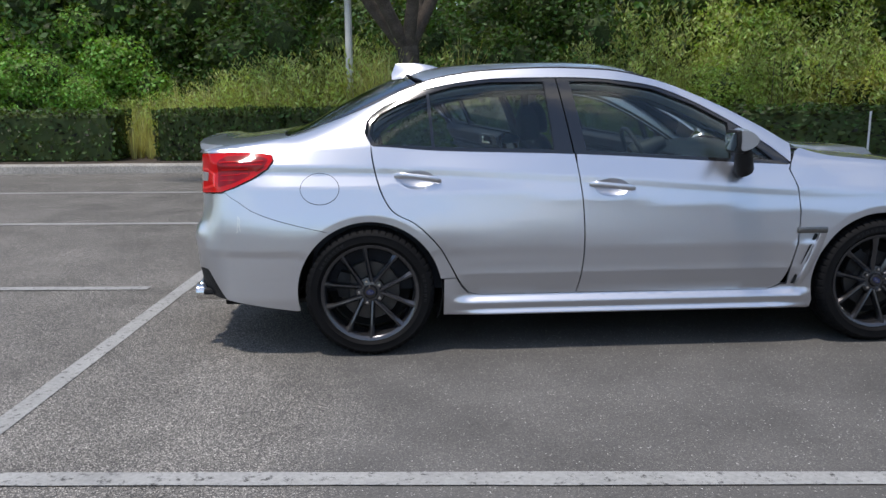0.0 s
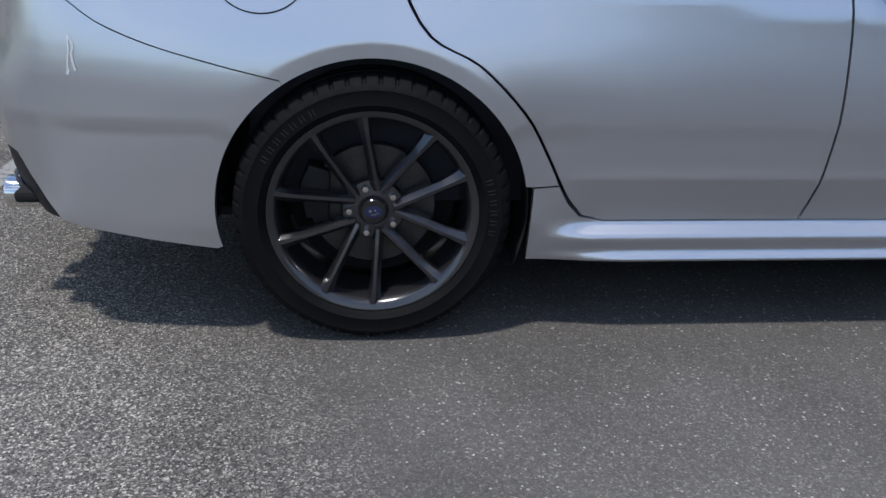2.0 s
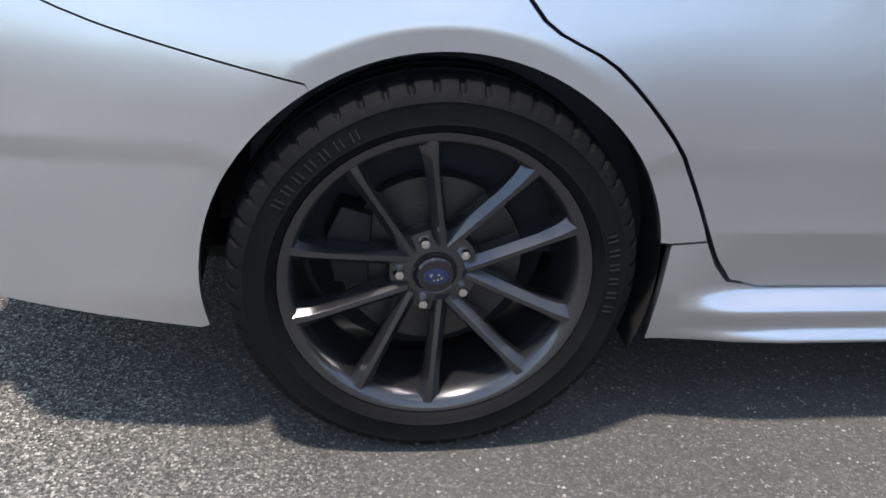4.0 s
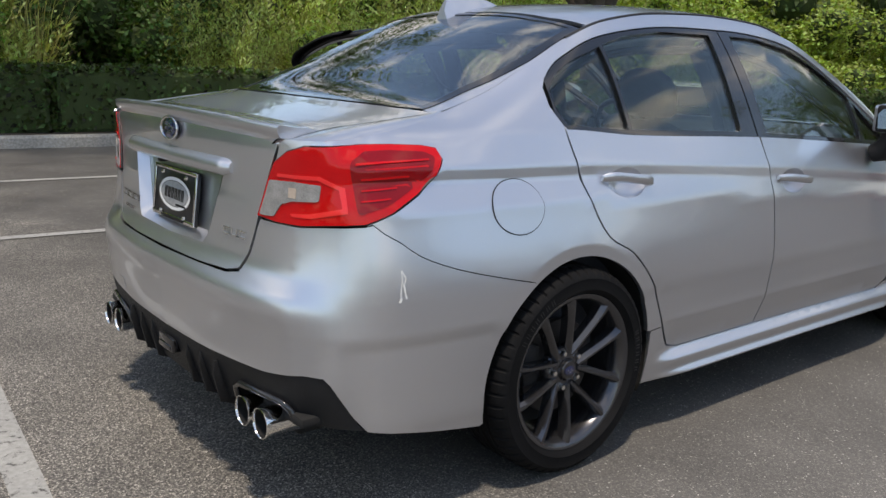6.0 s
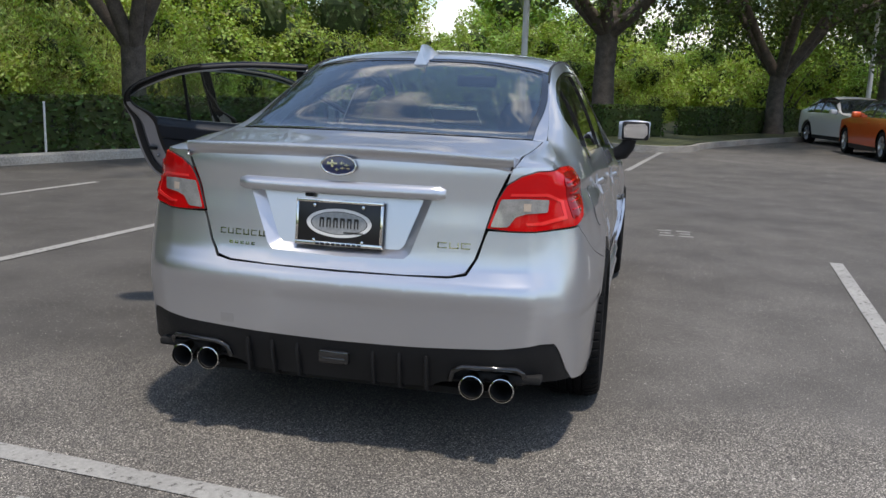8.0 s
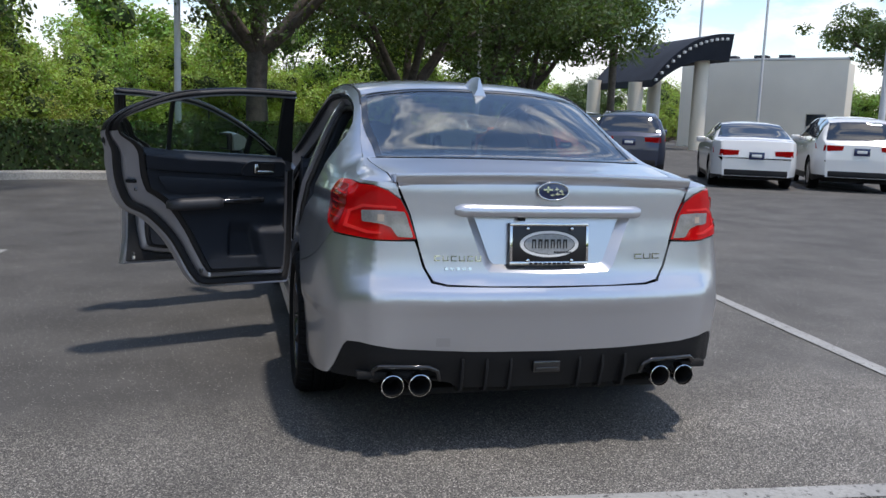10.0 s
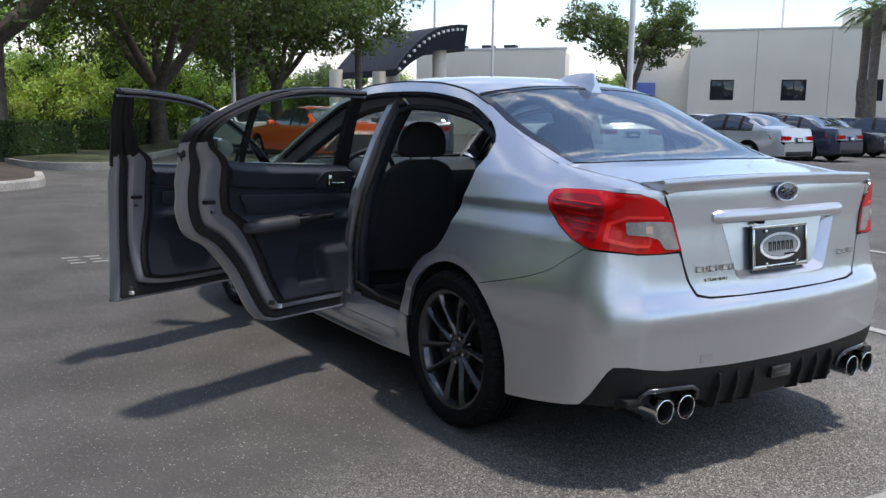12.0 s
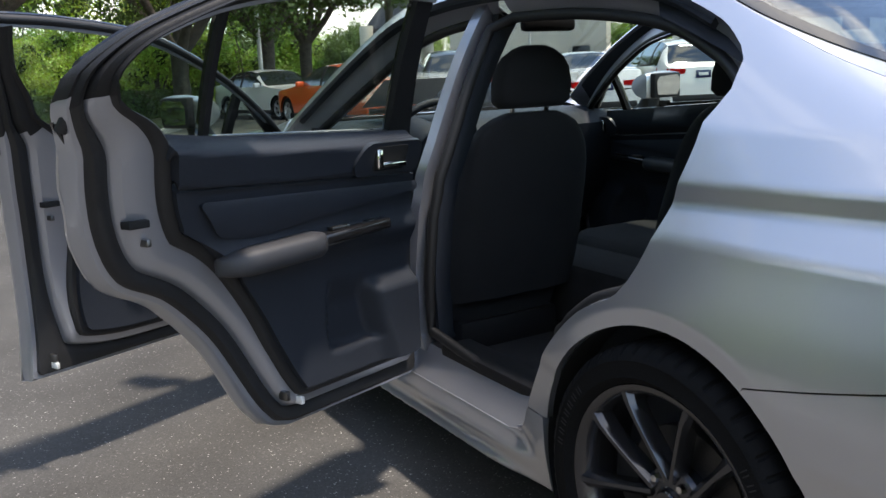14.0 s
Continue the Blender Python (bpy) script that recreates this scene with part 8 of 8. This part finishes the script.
bmesh.ops.recalc_face_normals(bm, faces=bm.faces[:])
part("shark_fin_aerial", bm, M_SILVER, roof, "silver shark-fin aerial", 40)


# ---- cabin ----
def front_seat(y, q):
    bm = bmesh.new()
    secs = []
    for t, k in ((0, 0.96), (0.15, 1.0), (0.35, 1.0), (0.55, 0.97), (0.72, 0.93), (0.82, 0.86), (0.89, 0.77), (0.94, 0.66), (0.975, 0.52), (1.0, 0.34)):
        secs.append(pillow(q + 1.225 - 0.165 * t, y, 0.44 + 0.60 * t, 0.078 * (1 - 0.25 * t) * (k ** 0.5), 0.258 * k, 0, 0.6, 24))
    loft(bm, secs)
    st = part("front_seat", bm, M_FABRIC, car, "black cloth front seat", 60)
    bm = bmesh.new()
    loft(bm, [pillow(q + 1.47, y, z, 0.28 * k, 0.255 * k, 0, 0.45, 20) for z, k in ((0.36, 0.94), (0.42, 1.0), (0.49, 1.0), (0.525, 0.9))])
    part("cushion", bm, M_FABRIC, st, angle=60)
    bm = bmesh.new()
    loft(bm, [pillow(q + 1.060 - 0.02 * t, y, 1.055 + 0.185 * t, 0.055 * k, 0.135 * k, 0, 0.55, 20) for t, k in ((0, 0.80), (0.10, 0.98), (0.40, 1.0), (0.65, 0.92), (0.82, 0.76), (0.94, 0.52), (1.0, 0.28))])
    hr = part("headrest", bm, M_FABRIC, st, "black headrest on steel posts", 60)
    for dy in (-0.065, 0.065):
        bm = bmesh.new()
        tube(bm, [(q + 1.075, y + dy, 1.0), (q + 1.062, y + dy, 1.075)], 0.007, 8)
        part("post", bm, M_CHROME, hr)
    bm = bmesh.new()
    box(bm, q + 1.2, q + 1.72, y - 0.2, y + 0.2, 0.235, 0.36, 0.02)
    part("seat_base", bm, M_BLACK, st)


front_seat(0.375, 0.0)
front_seat(-0.375, -0.18)
bm = bmesh.new()
loft(bm, [pillow(0.36, 0, z, 0.29 * k, 0.66, 0, 0.35, 24) for z, k in ((0.36, 0.96), (0.46, 1.0), (0.53, 0.98), (0.55, 0.9))])
bench = part("rear_seat", bm, M_FABRIC, car, "black cloth rear bench", 60)
bm = bmesh.new()
loft(bm, [pillow(0.10 - 0.22 * t, 0, 0.50 + 0.46 * t, 0.075 * k, 0.62 * (1 - 0.08 * t), 0, 0.4, 24) for t, k in ((0, 1), (0.3, 1), (0.7, 0.95), (0.95, 0.8), (1.0, 0.6))])
part("backrest", bm, M_FABRIC, bench, angle=60)
for y in (-0.36, 0.0, 0.36):
    bm = bmesh.new()
    loft(bm, [pillow(-0.13 - 0.02 * t, y, 0.955 + 0.15 * t, 0.045 * k, 0.125 * k, 0, 0.55, 18) for t, k in ((0, 0.8), (0.1, 0.98), (0.6, 1.0), (0.92, 0.8), (1.0, 0.55))])
    part("headrest", bm, M_FABRIC, bench, "black headrest", 60)
bm = bmesh.new()
v = [bm.verts.new(p) for p in ((-0.12, -0.60, 0.975), (-0.12, 0.60, 0.975), (-0.44, 0.54, 1.055), (-0.44, -0.54, 1.055))]
bm.faces.new(v)
bm.faces.new([bm.verts.new(q.co - Vector((0, 0, 0.03))) for q in v][::-1])
part("parcel_shelf", bm, M_CARPET, car, "black parcel shelf")
bm = bmesh.new()
box(bm, 0.70, 2.2, -0.13, 0.13, 0.264, 0.50, 0.03)
part("floor_tunnel", bm, M_CARPET, car, "black carpeted tunnel")
bm = bmesh.new()
box(bm, -0.30, 0.10, -0.66, 0.66, 0.264, 0.48, 0.02)
part("seat_riser", bm, M_CARPET, car, "black carpeted seat riser")
bm = bmesh.new()
box(bm, 0.42, 2.3, -0.70, 0.70, 0.236, 0.262, 0.005)
part("cabin_floor", bm, M_CARPET, car, "black carpeted cabin floor")
bm = bmesh.new()
prof = [(2.30, 0.985), (2.10, 0.985), (1.93, 0.965), (1.885, 0.92), (1.90, 0.78), (1.97, 0.60), (2.1, 0.45), (2.3, 0.45)]
rows = [[bm.verts.new((x, y, z)) for x, z in prof] for y in (-0.70, -0.66, 0.66, 0.70)]
for a, b in zip(rows, rows[1:]):
    for j in range(len(prof) - 1):
        bm.faces.new((a[j], a[j + 1], b[j + 1], b[j]))
bm.faces.new(rows[0])
bm.faces.new(rows[-1])
bmesh.ops.recalc_face_normals(bm, faces=bm.faces[:])
dash = part("dashboard", bm, M_TRIM, car, "black dashboard", 50)
bm = bmesh.new()
box(bm, 1.86, 2.0, -0.13, 0.13, 0.72, 0.93, 0.02)
part("centre_console", bm, M_BLACKGLOSS, dash)
sw = Matrix.Translation((1.70, 0.375, 0.90)) @ Matrix.Rotation(radians(-25), 4, "Y")
bm = bmesh.new()
tube(bm, [sw @ Vector((0, 0.185 * math.cos(t), 0.185 * math.sin(t))) for t in (2 * math.pi * i / 36 for i in range(37))], 0.015, 8, cap=False)
stw = part("steering_wheel", bm, M_TRIM, car, "black steering wheel", 60)
bm = bmesh.new()
lathe(bm, [(0.0, -0.03), (0.07, -0.025), (0.08, 0.02), (0.04, 0.2)], 20, "X", sw)
for a in (0, math.pi, -math.pi / 2):
    tube(bm, [sw @ Vector((0, 0, 0)), sw @ Vector((0, 0.18 * math.cos(a), 0.18 * math.sin(a)))], 0.016, 8)
part("steering_hub", bm, M_TRIM, stw, angle=60)
# headlining follows the roof from below
def lining(x, y):
    p, n = top(x, y)
    return p - n * 0.035, -n


skin("headlining", edge_run(0.30, 1.36, 1, 0.02, 12) + edge_run(1.36, 0.30, -1, 0.02, 12), lining, M_LINING, car, "pale grey headlining", 0.1, 0.0)
bm = bmesh.new()
box(bm, 1.44, 1.47, -0.12, 0.12, 1.30, 1.365, 0.015)
part("interior_mirror", bm, M_BLACK, car, "black interior mirror", 50)
# inner sides of the cabin
DX, DZ = [p[0] for p in DLO_TOP[4:]], [p[1] for p in DLO_TOP[4:]]
for s in (1, -1):
    xs = np.linspace(0.12, 2.08, 34)
    rail = [(float(x), RAILZ(x) - 0.010) for x in xs] + [(float(x), min(float(np.interp(x, DX, DZ)) - 0.014, RAILZ(x) - 0.03)) for x in xs[::-1]]
    skin("rail_trim", on_side(rail, s), deep_in(0.030), M_TRIM, car, "dark roof rail and front pillar trim", 0.05, 0.02)
for s in (1, -1):
    ip = [(-0.42, 1.02), (-0.42, 1.085), (-0.2, 1.14), (0.0, 1.225), (0.2, 1.31), (0.35, 1.37), (0.3, 1.30), (0.1, 1.225), (-0.03, 1.17), (-0.03, 1.04)]
    skin("pillar_trim", on_side(ip, s), deep_in(0.05), M_TRIM, car, "dark rear pillar trim", 0.06, 0.0)
    sp = [(-0.30, 0.30), (-0.30, 1.03), (0.0, 1.05), (0.05, 0.83), (0.13, 0.72), (0.25, 0.64), (0.34, 0.54), (0.40, 0.42), (0.46, 0.31)]
    skin("side_trim", on_side(sp, s), deep_in(0.12), M_TRIM, car, "", 0.07, 0.0)
for nm, x, yy, z0, z1 in (("rear_bulkhead", -0.20, 0.62, 0.32, 0.98), ("front_bulkhead", 2.28, 0.72, 0.22, 0.97)):
    bm = bmesh.new()
    box(bm, x - 0.006, x + 0.006, -yy, yy, z0, z1)
    part(nm, bm, M_VOID, car)
# white sun-shade sheet inside the windscreen, and a small tag
bm = bmesh.new()
v = [bm.verts.new(top_raw(x, y) - Vector((0.01, 0, 0.012))) for x, y in ((1.98, 0.10), (1.98, 0.42), (2.20, 0.42), (2.20, 0.10))]
bm.faces.new(v)
bm.faces.new([bm.verts.new(q.co - Vector((0, 0, 0.001))) for q in v][::-1])
part("window_sheet", bm, M_WHITE, car, "white paper sheet behind the windscreen")

# ---- other parked cars ----
def car_paint(name, c, metal=0.3):
    return material(name, c, 0.28, metal=metal, coat=1.0, var=0.02, scale=1, fine=600)


P_WHITE = car_paint("white_car_paint", (0.72, 0.72, 0.70), 0.0)
P_DARK = car_paint("dark_car_paint", (0.020, 0.024, 0.034), 0.4)
P_NAVY = car_paint("navy_car_paint", (0.022, 0.030, 0.060), 0.4)
P_GREY = car_paint("silver_grey_car_paint", (0.50, 0.51, 0.53), 0.7)
P_ORANGE = car_paint("orange_car_paint", (0.75, 0.10, 0.012), 0.1)
P_REDC = car_paint("red_car_paint", (0.45, 0.012, 0.014), 0.1)
P_GREEN = car_paint("dark_green_car_paint", (0.03, 0.045, 0.04), 0.4)
M_CARGLASS = material("car_window", (0.012, 0.015, 0.018), 0.04, spec=0.9, coat=1.0)
M_ALLOY = material("alloy", (0.42, 0.42, 0.43), 0.3, metal=0.9, var=0.1, scale=20, fine=200)


def car_shape(kind):
    """Length, half width, and the side lines of a plain saloon, estate-like suv or open car: bonnet, screen, roof, tail."""
    if kind == "suv":
        return dict(L=4.55, W=0.92, wb=2.72, r=0.36, low=0.22, sill=0.34, belt=1.08, top=[(0.0, 0.66), (0.12, 0.86), (0.35, 0.98), (1.15, 1.08), (1.32, 1.12), (2.05, 1.60), (2.6, 1.66), (3.6, 1.62), (4.15, 1.52), (4.40, 1.14), (4.52, 1.02), (4.55, 0.70)], roof0=2.05, roof1=4.12, glass0=1.28, glass1=4.42)
    if kind == "open":
        return dict(L=4.65, W=0.91, wb=2.78, r=0.34, low=0.18, sill=0.28, belt=0.92, top=[(0.0, 0.55), (0.12, 0.72), (0.4, 0.82), (1.35, 0.93), (1.5, 0.97), (2.15, 1.33), (2.6, 1.38), (3.2, 1.34), (3.75, 1.04), (4.4, 1.0), (4.6, 0.96), (4.65, 0.62)], roof0=2.2, roof1=3.2, glass0=1.48, glass1=3.8)
    return dict(L=4.75, W=0.91, wb=2.85, r=0.335, low=0.18, sill=0.27, belt=0.96, top=[(0.0, 0.55), (0.12, 0.72), (0.4, 0.84), (1.35, 0.96), (1.52, 1.0), (2.25, 1.40), (2.75, 1.46), (3.3, 1.43), (4.05, 1.12), (4.2, 1.07), (4.62, 1.04), (4.75, 0.65)], roof0=2.25, roof1=3.4, glass0=1.48, glass1=4.1)


def parked_car(kind, paint, label, m, group="parked cars", roof_mat=None):
    """A whole parked car, nose at +X from its middle: painted shell, glasshouse, wheels, lamps, plate."""
    d = car_shape(kind)
    L, W = d["L"], d["W"]
    topz = curve_fn(d["top"])
    ob = thing("parked_car", label, "car", group, m)

    def width(u, z):
        e = min(u, L - u)
        k = 1 - 0.22 * max(0, 1 - e / 0.55) ** 2
        w = W * k
        if z > d["belt"]:
            w -= (z - d["belt"]) * 0.46 + 0.02
        elif z < 0.5:
            w -= (0.5 - z) * 0.10
        else:
            w -= 0.03 * ((z - 0.5) / (d["belt"] - 0.5)) ** 2
        return w
    wx = (L / 2 - (L - d["wb"]) * 0.46, L / 2 - (L - d["wb"]) * 0.46 - d["wb"])
    ra = d["r"] + 0.05
    arch = [L / 2 - w + ra * math.sin(a) for w in wx for a in np.linspace(-1.57, 1.57, 13)] + [L / 2 - w + s * (ra + 0.004) for w in wx for s in (-1, 1)]
    us = sorted(set(np.round(np.concatenate([np.linspace(0, L, 40), arch, [x for x, _ in d["top"]]]), 3)))
    bm = bmesh.new()
    secs = []
    for u in us:
        zt = topz(u)
        zl = d["low"] + 0.10 * max(0, 1 - min(u, L - u) / 0.4)
        belt = min(d["belt"], zt - 0.02)
        zs = [zl, d["sill"] + 0.02, 0.5, 0.68, belt * 0.93, belt]
        if zt > d["belt"] + 0.05:
            zs += [belt + (zt - belt) * t for t in (0.35, 0.7, 0.93)]
        else:
            zs += [belt + (zt - belt) * t for t in (0.3, 0.6, 0.9)]
        x = L / 2 - u
        for w in wx:
            if abs(x - w) < ra + 0.001:
                za = d["r"] + math.sqrt(max(0.0, ra * ra - (x - w) ** 2))
                zs = [max(z, za + 0.001 * i) if i < 6 else z for i, z in enumerate(zs)]
        half = [(width(u, z) - (0.05 if i == 8 else 0), z) for i, z in enumerate(zs)]
        ring = [(x, -w, z) for w, z in half] + [(x, -half[-1][0] * 0.6, zt), (x, 0, zt + 0.012), (x, half[-1][0] * 0.6, zt)] + [(x, w, z) for w, z in half[::-1]]
        secs.append([bm.verts.new(p) for p in ring])
    n = len(secs[0])
    for (ua, a), (ub, b) in zip(zip(us, secs), list(zip(us, secs))[1:]):
        um = (ua + ub) / 2
        for j in range(n - 1):
            c = (a[j].co + a[j + 1].co + b[j].co + b[j + 1].co) / 4
            f = bm.faces.new((a[j], a[j + 1], b[j + 1], b[j]))
            zt = topz(um)
            side = j in (6, 7) or j in (n - 8, n - 9) or (j in (5, n - 7))
            if zt > d["belt"] + 0.12 and d["glass0"] + 0.25 < um < d["glass1"] - 0.25 and (j in (5, 6, 7) or j in (n - 7, n - 8, n - 9)) and c.z < zt - 0.07:
                pil = [d["roof0"] + 0.62, d["roof1"] + (0.0 if kind != "suv" else -0.55)]
                f.material_index = 2 if any(abs(um - q) < 0.05 for q in pil) else 1
            elif d["glass0"] < um < d["roof0"] and 8 <= j <= n - 10:
                f.material_index = 1
            elif d["roof1"] < um < d["glass1"] and 8 <= j <= n - 10:
                f.material_index = 1
            elif roof_mat is not None and d["roof0"] <= um <= d["glass1"] and j >= 6 and j <= n - 8:
                f.material_index = 3
            elif j == 0 or j == n - 2:
                f.material_index = 2
    bm.faces.new(secs[0])
    bm.faces.new(secs[-1][::-1])
    bmesh.ops.recalc_face_normals(bm, faces=bm.faces[:])
    part("body", bm, [paint, M_CARGLASS, M_BLACK] + ([roof_mat] if roof_mat else []), ob, angle=38)
    bm = bmesh.new()
    box(bm, -L / 2 + 0.3, L / 2 - 0.3, -W + 0.25, W - 0.25, 0.2, 0.30)
    for w in wx:
        box(bm, w - d["r"] - 0.05, w + d["r"] + 0.05, -W + 0.22, W - 0.22, 0.25, 2 * d["r"] + 0.05)
    part("underbody", bm, M_VOID, ob)
    for w in wx:
        for sd in (-1, 1):
            bm = bmesh.new()
            r = d["r"]
            mm = Matrix.Translation((w, sd * (W - 0.12), r)) @ (Matrix.Identity(4) if sd < 0 else Matrix.Rotation(math.pi, 4, "Z"))
            lathe(bm, [(r * 0.68, 0.10), (r * 0.97, 0.10), (r, 0.06), (r, -0.06), (r * 0.97, -0.095), (r * 0.70, -0.10), (r * 0.68, -0.08)], 32, m=mm)
            wh = part("wheel", bm, M_RUBBER, ob, "black tyre with an alloy rim")
            bm = bmesh.new()
            lathe(bm, [(r * 0.70, -0.09), (r * 0.66, -0.085), (r * 0.60, -0.03)], 32, m=mm)
            for i in range(5):
                for dd in (-0.13, 0.13):
                    a = 2 * math.pi * i / 5 + dd
                    tube(bm, [mm @ Vector((0.05 * math.cos(a), -0.07, 0.05 * math.sin(a))), mm @ Vector((r * 0.66 * math.cos(a), -0.08, r * 0.66 * math.sin(a)))], 0.017, 6)
            lathe(bm, [(0.0, -0.085), (0.07, -0.08), (0.08, -0.04)], 16, m=mm)
            part("rim", bm, M_ALLOY, wh, "alloy rim", 40)
    # lamps, grille, plates, mirrors
    zt = topz(L - 0.1)
    for sd in (-1, 1):
        zc = 0.78 if kind != "suv" else 0.95
        bm = bmesh.new()
        pts = [(L / 2 - u, sd * (width(u, z) + 0.006), z) for u, z in ((L - 0.06, zc - 0.07), (L - 0.06, zc + 0.06), (L - 0.42, zc + 0.09), (L - 0.36, zc - 0.02))]
        pts2 = [(-L / 2 - 0.004 + 0.02, sd * y, z) for y, z in ((W * 0.76, zc - 0.07), (W * 0.76, zc + 0.06), (W * 0.40, zc + 0.05), (W * 0.42, zc - 0.05))]
        for q in (pts, pts2):
            v = [bm.verts.new(p) for p in q]
            bm.faces.new(v)
        v0 = [bm.verts.new(p) for p in (pts[0], pts[1], pts2[1], pts2[0])]
        bm.faces.new(v0)
        g = bmesh.ops.solidify(bm, geom=bm.faces[:], thickness=0.012)
        part("tail_lamp", bm, M_RED, ob, "red tail lamp")
        bm = bmesh.new()
        pts = [(L / 2 - u, sd * (width(u, z) + 0.004), z) for u, z in ((0.10, 0.60), (0.10, 0.70), (0.55, 0.80), (0.48, 0.70))]
        pts2 = [(L / 2 - 0.03, sd * y, z) for y, z in ((W * 0.74, 0.60), (W * 0.74, 0.70), (W * 0.45, 0.69), (W * 0.47, 0.60))]
        for q in (pts, pts2, [pts[0], pts[1], pts2[1], pts2[0]]):
            bm.faces.new([bm.verts.new(p) for p in q])
        bmesh.ops.solidify(bm, geom=bm.faces[:], thickness=0.012)
        part("headlamp", bm, M_CLEAR, ob, "clear headlamp")
        bm = bmesh.new()
        um = d["glass0"] + 0.38
        y = width(um, d["belt"])
        box(bm, L / 2 - um - 0.05, L / 2 - um + 0.08, min(sd * (y - 0.03), sd * (y + 0.17)), max(sd * (y - 0.03), sd * (y + 0.17)), d["belt"] - 0.02, d["belt"] + 0.12, 0.03)
        part("wing_mirror", bm, paint, ob, angle=50)
        for u in (d["glass0"] + 0.5, d["roof0"] + 0.66, d["roof1"] + 0.1):
            pass
        for k, u in enumerate((d["roof0"] + 0.40, d["roof0"] + 1.25)):
            bm = bmesh.new()
            z = d["belt"] - 0.13
            box(bm, L / 2 - u - 0.10, L / 2 - u + 0.10, min(sd * (width(u, z)), sd * (width(u, z) + 0.025)), max(sd * width(u, z), sd * (width(u, z) + 0.025)), z - 0.012, z + 0.012, 0.006)
            part("door_handle", bm, paint, ob)
    bm = bmesh.new()
    box(bm, L / 2 - 0.06, L / 2 + 0.012, -0.42, 0.42, 0.46, 0.66, 0.02)
    part("grille", bm, M_BLACK, ob, "black grille")
    bm = bmesh.new()
    box(bm, L / 2 - 0.10, L / 2 + 0.004, -0.62, 0.62, 0.24, 0.38, 0.02)
    part("lower_intake", bm, M_BLACK, ob)
    zp = 0.72 if kind != "suv" else 0.88
    bm = bmesh.new()
    box(bm, -L / 2 - 0.012, -L / 2 + 0.02, -0.16, 0.16, zp - 0.08, zp + 0.08, 0.004)
    part("licence_plate", bm, M_BADGEBLUE, ob, "small dark dealer plate")
    bm = bmesh.new()
    box(bm, -L / 2 - 0.016, -L / 2 + 0.0, -0.10, 0.10, zp - 0.03, zp + 0.03, 0.002)
    part("plate_bar", bm, M_WHITE, ob)
    bm = bmesh.new()
    box(bm, -L / 2 - 0.006, -L / 2 + 0.12, -0.66, 0.66, d["low"] + 0.10, d["low"] + 0.24, 0.02)
    part("rear_skirt", bm, M_BLACK, ob, "black lower rear bumper")
    return ob


def at(x, y, deg):
    return Matrix.Translation((x, y, 0)) @ Matrix.Rotation(radians(deg), 4, "Z")


parked_car("saloon", P_WHITE, "white saloon seen from behind in a parking row", at(14.6, -10.9, -26))
parked_car("suv", P_NAVY, "dark navy sport utility car behind a white saloon", at(17.4, -9.2, -25))
parked_car("suv", P_WHITE, "white sport utility car with red tail lamps", at(13.9, -13.1, -28))
parked_car("saloon", P_DARK, "black saloon parked nose out", at(18.6, -19.2, 165))
parked_car("saloon", P_GREY, "silver grey saloon with pale alloy wheels", at(14.3, -18.3, 4))
parked_car("saloon", P_WHITE, "white saloon in the row behind", at(19.4, -22.6, 6))
parked_car("saloon", P_DARK, "black saloon parked facing out", at(16.6, -26.7, 190))
parked_car("saloon", P_NAVY, "dark blue saloon with red tail lamps", at(17.6, -31.0, 15))
parked_car("open", P_REDC, "red convertible with a black soft top", at(16.3, -34.2, 24), roof_mat=M_FABRIC)
parked_car("saloon", P_DARK, "black saloon beside a red convertible", at(17.2, -39.3, 200))
parked_car("saloon", P_WHITE, "white saloon in the far row", at(20.6, -33.5, 12))
parked_car("suv", P_DARK, "dark sport utility car near the building", at(23.9, -31.8, 12))
parked_car("saloon", P_GREEN, "dark green saloon in the far row", at(24.6, -27.6, 20))
parked_car("saloon", P_DARK, "dark saloon by the building door", at(27.5, -27.5, 100))
parked_car("saloon", P_ORANGE, "bright orange sporty saloon with black lower trim", at(19.1, -7.0, 4))
parked_car("saloon", P_WHITE, "white saloon parked nose out beside an orange car", at(24.5, -7.1, 193))
parked_car("suv", P_DARK, "dark sport utility car seen through the cabin", at(22.6, -10.0, -20))

parked_car("saloon", P_NAVY, "dark blue saloon beside a silver grey saloon", at(15.2, -22.2, 5))
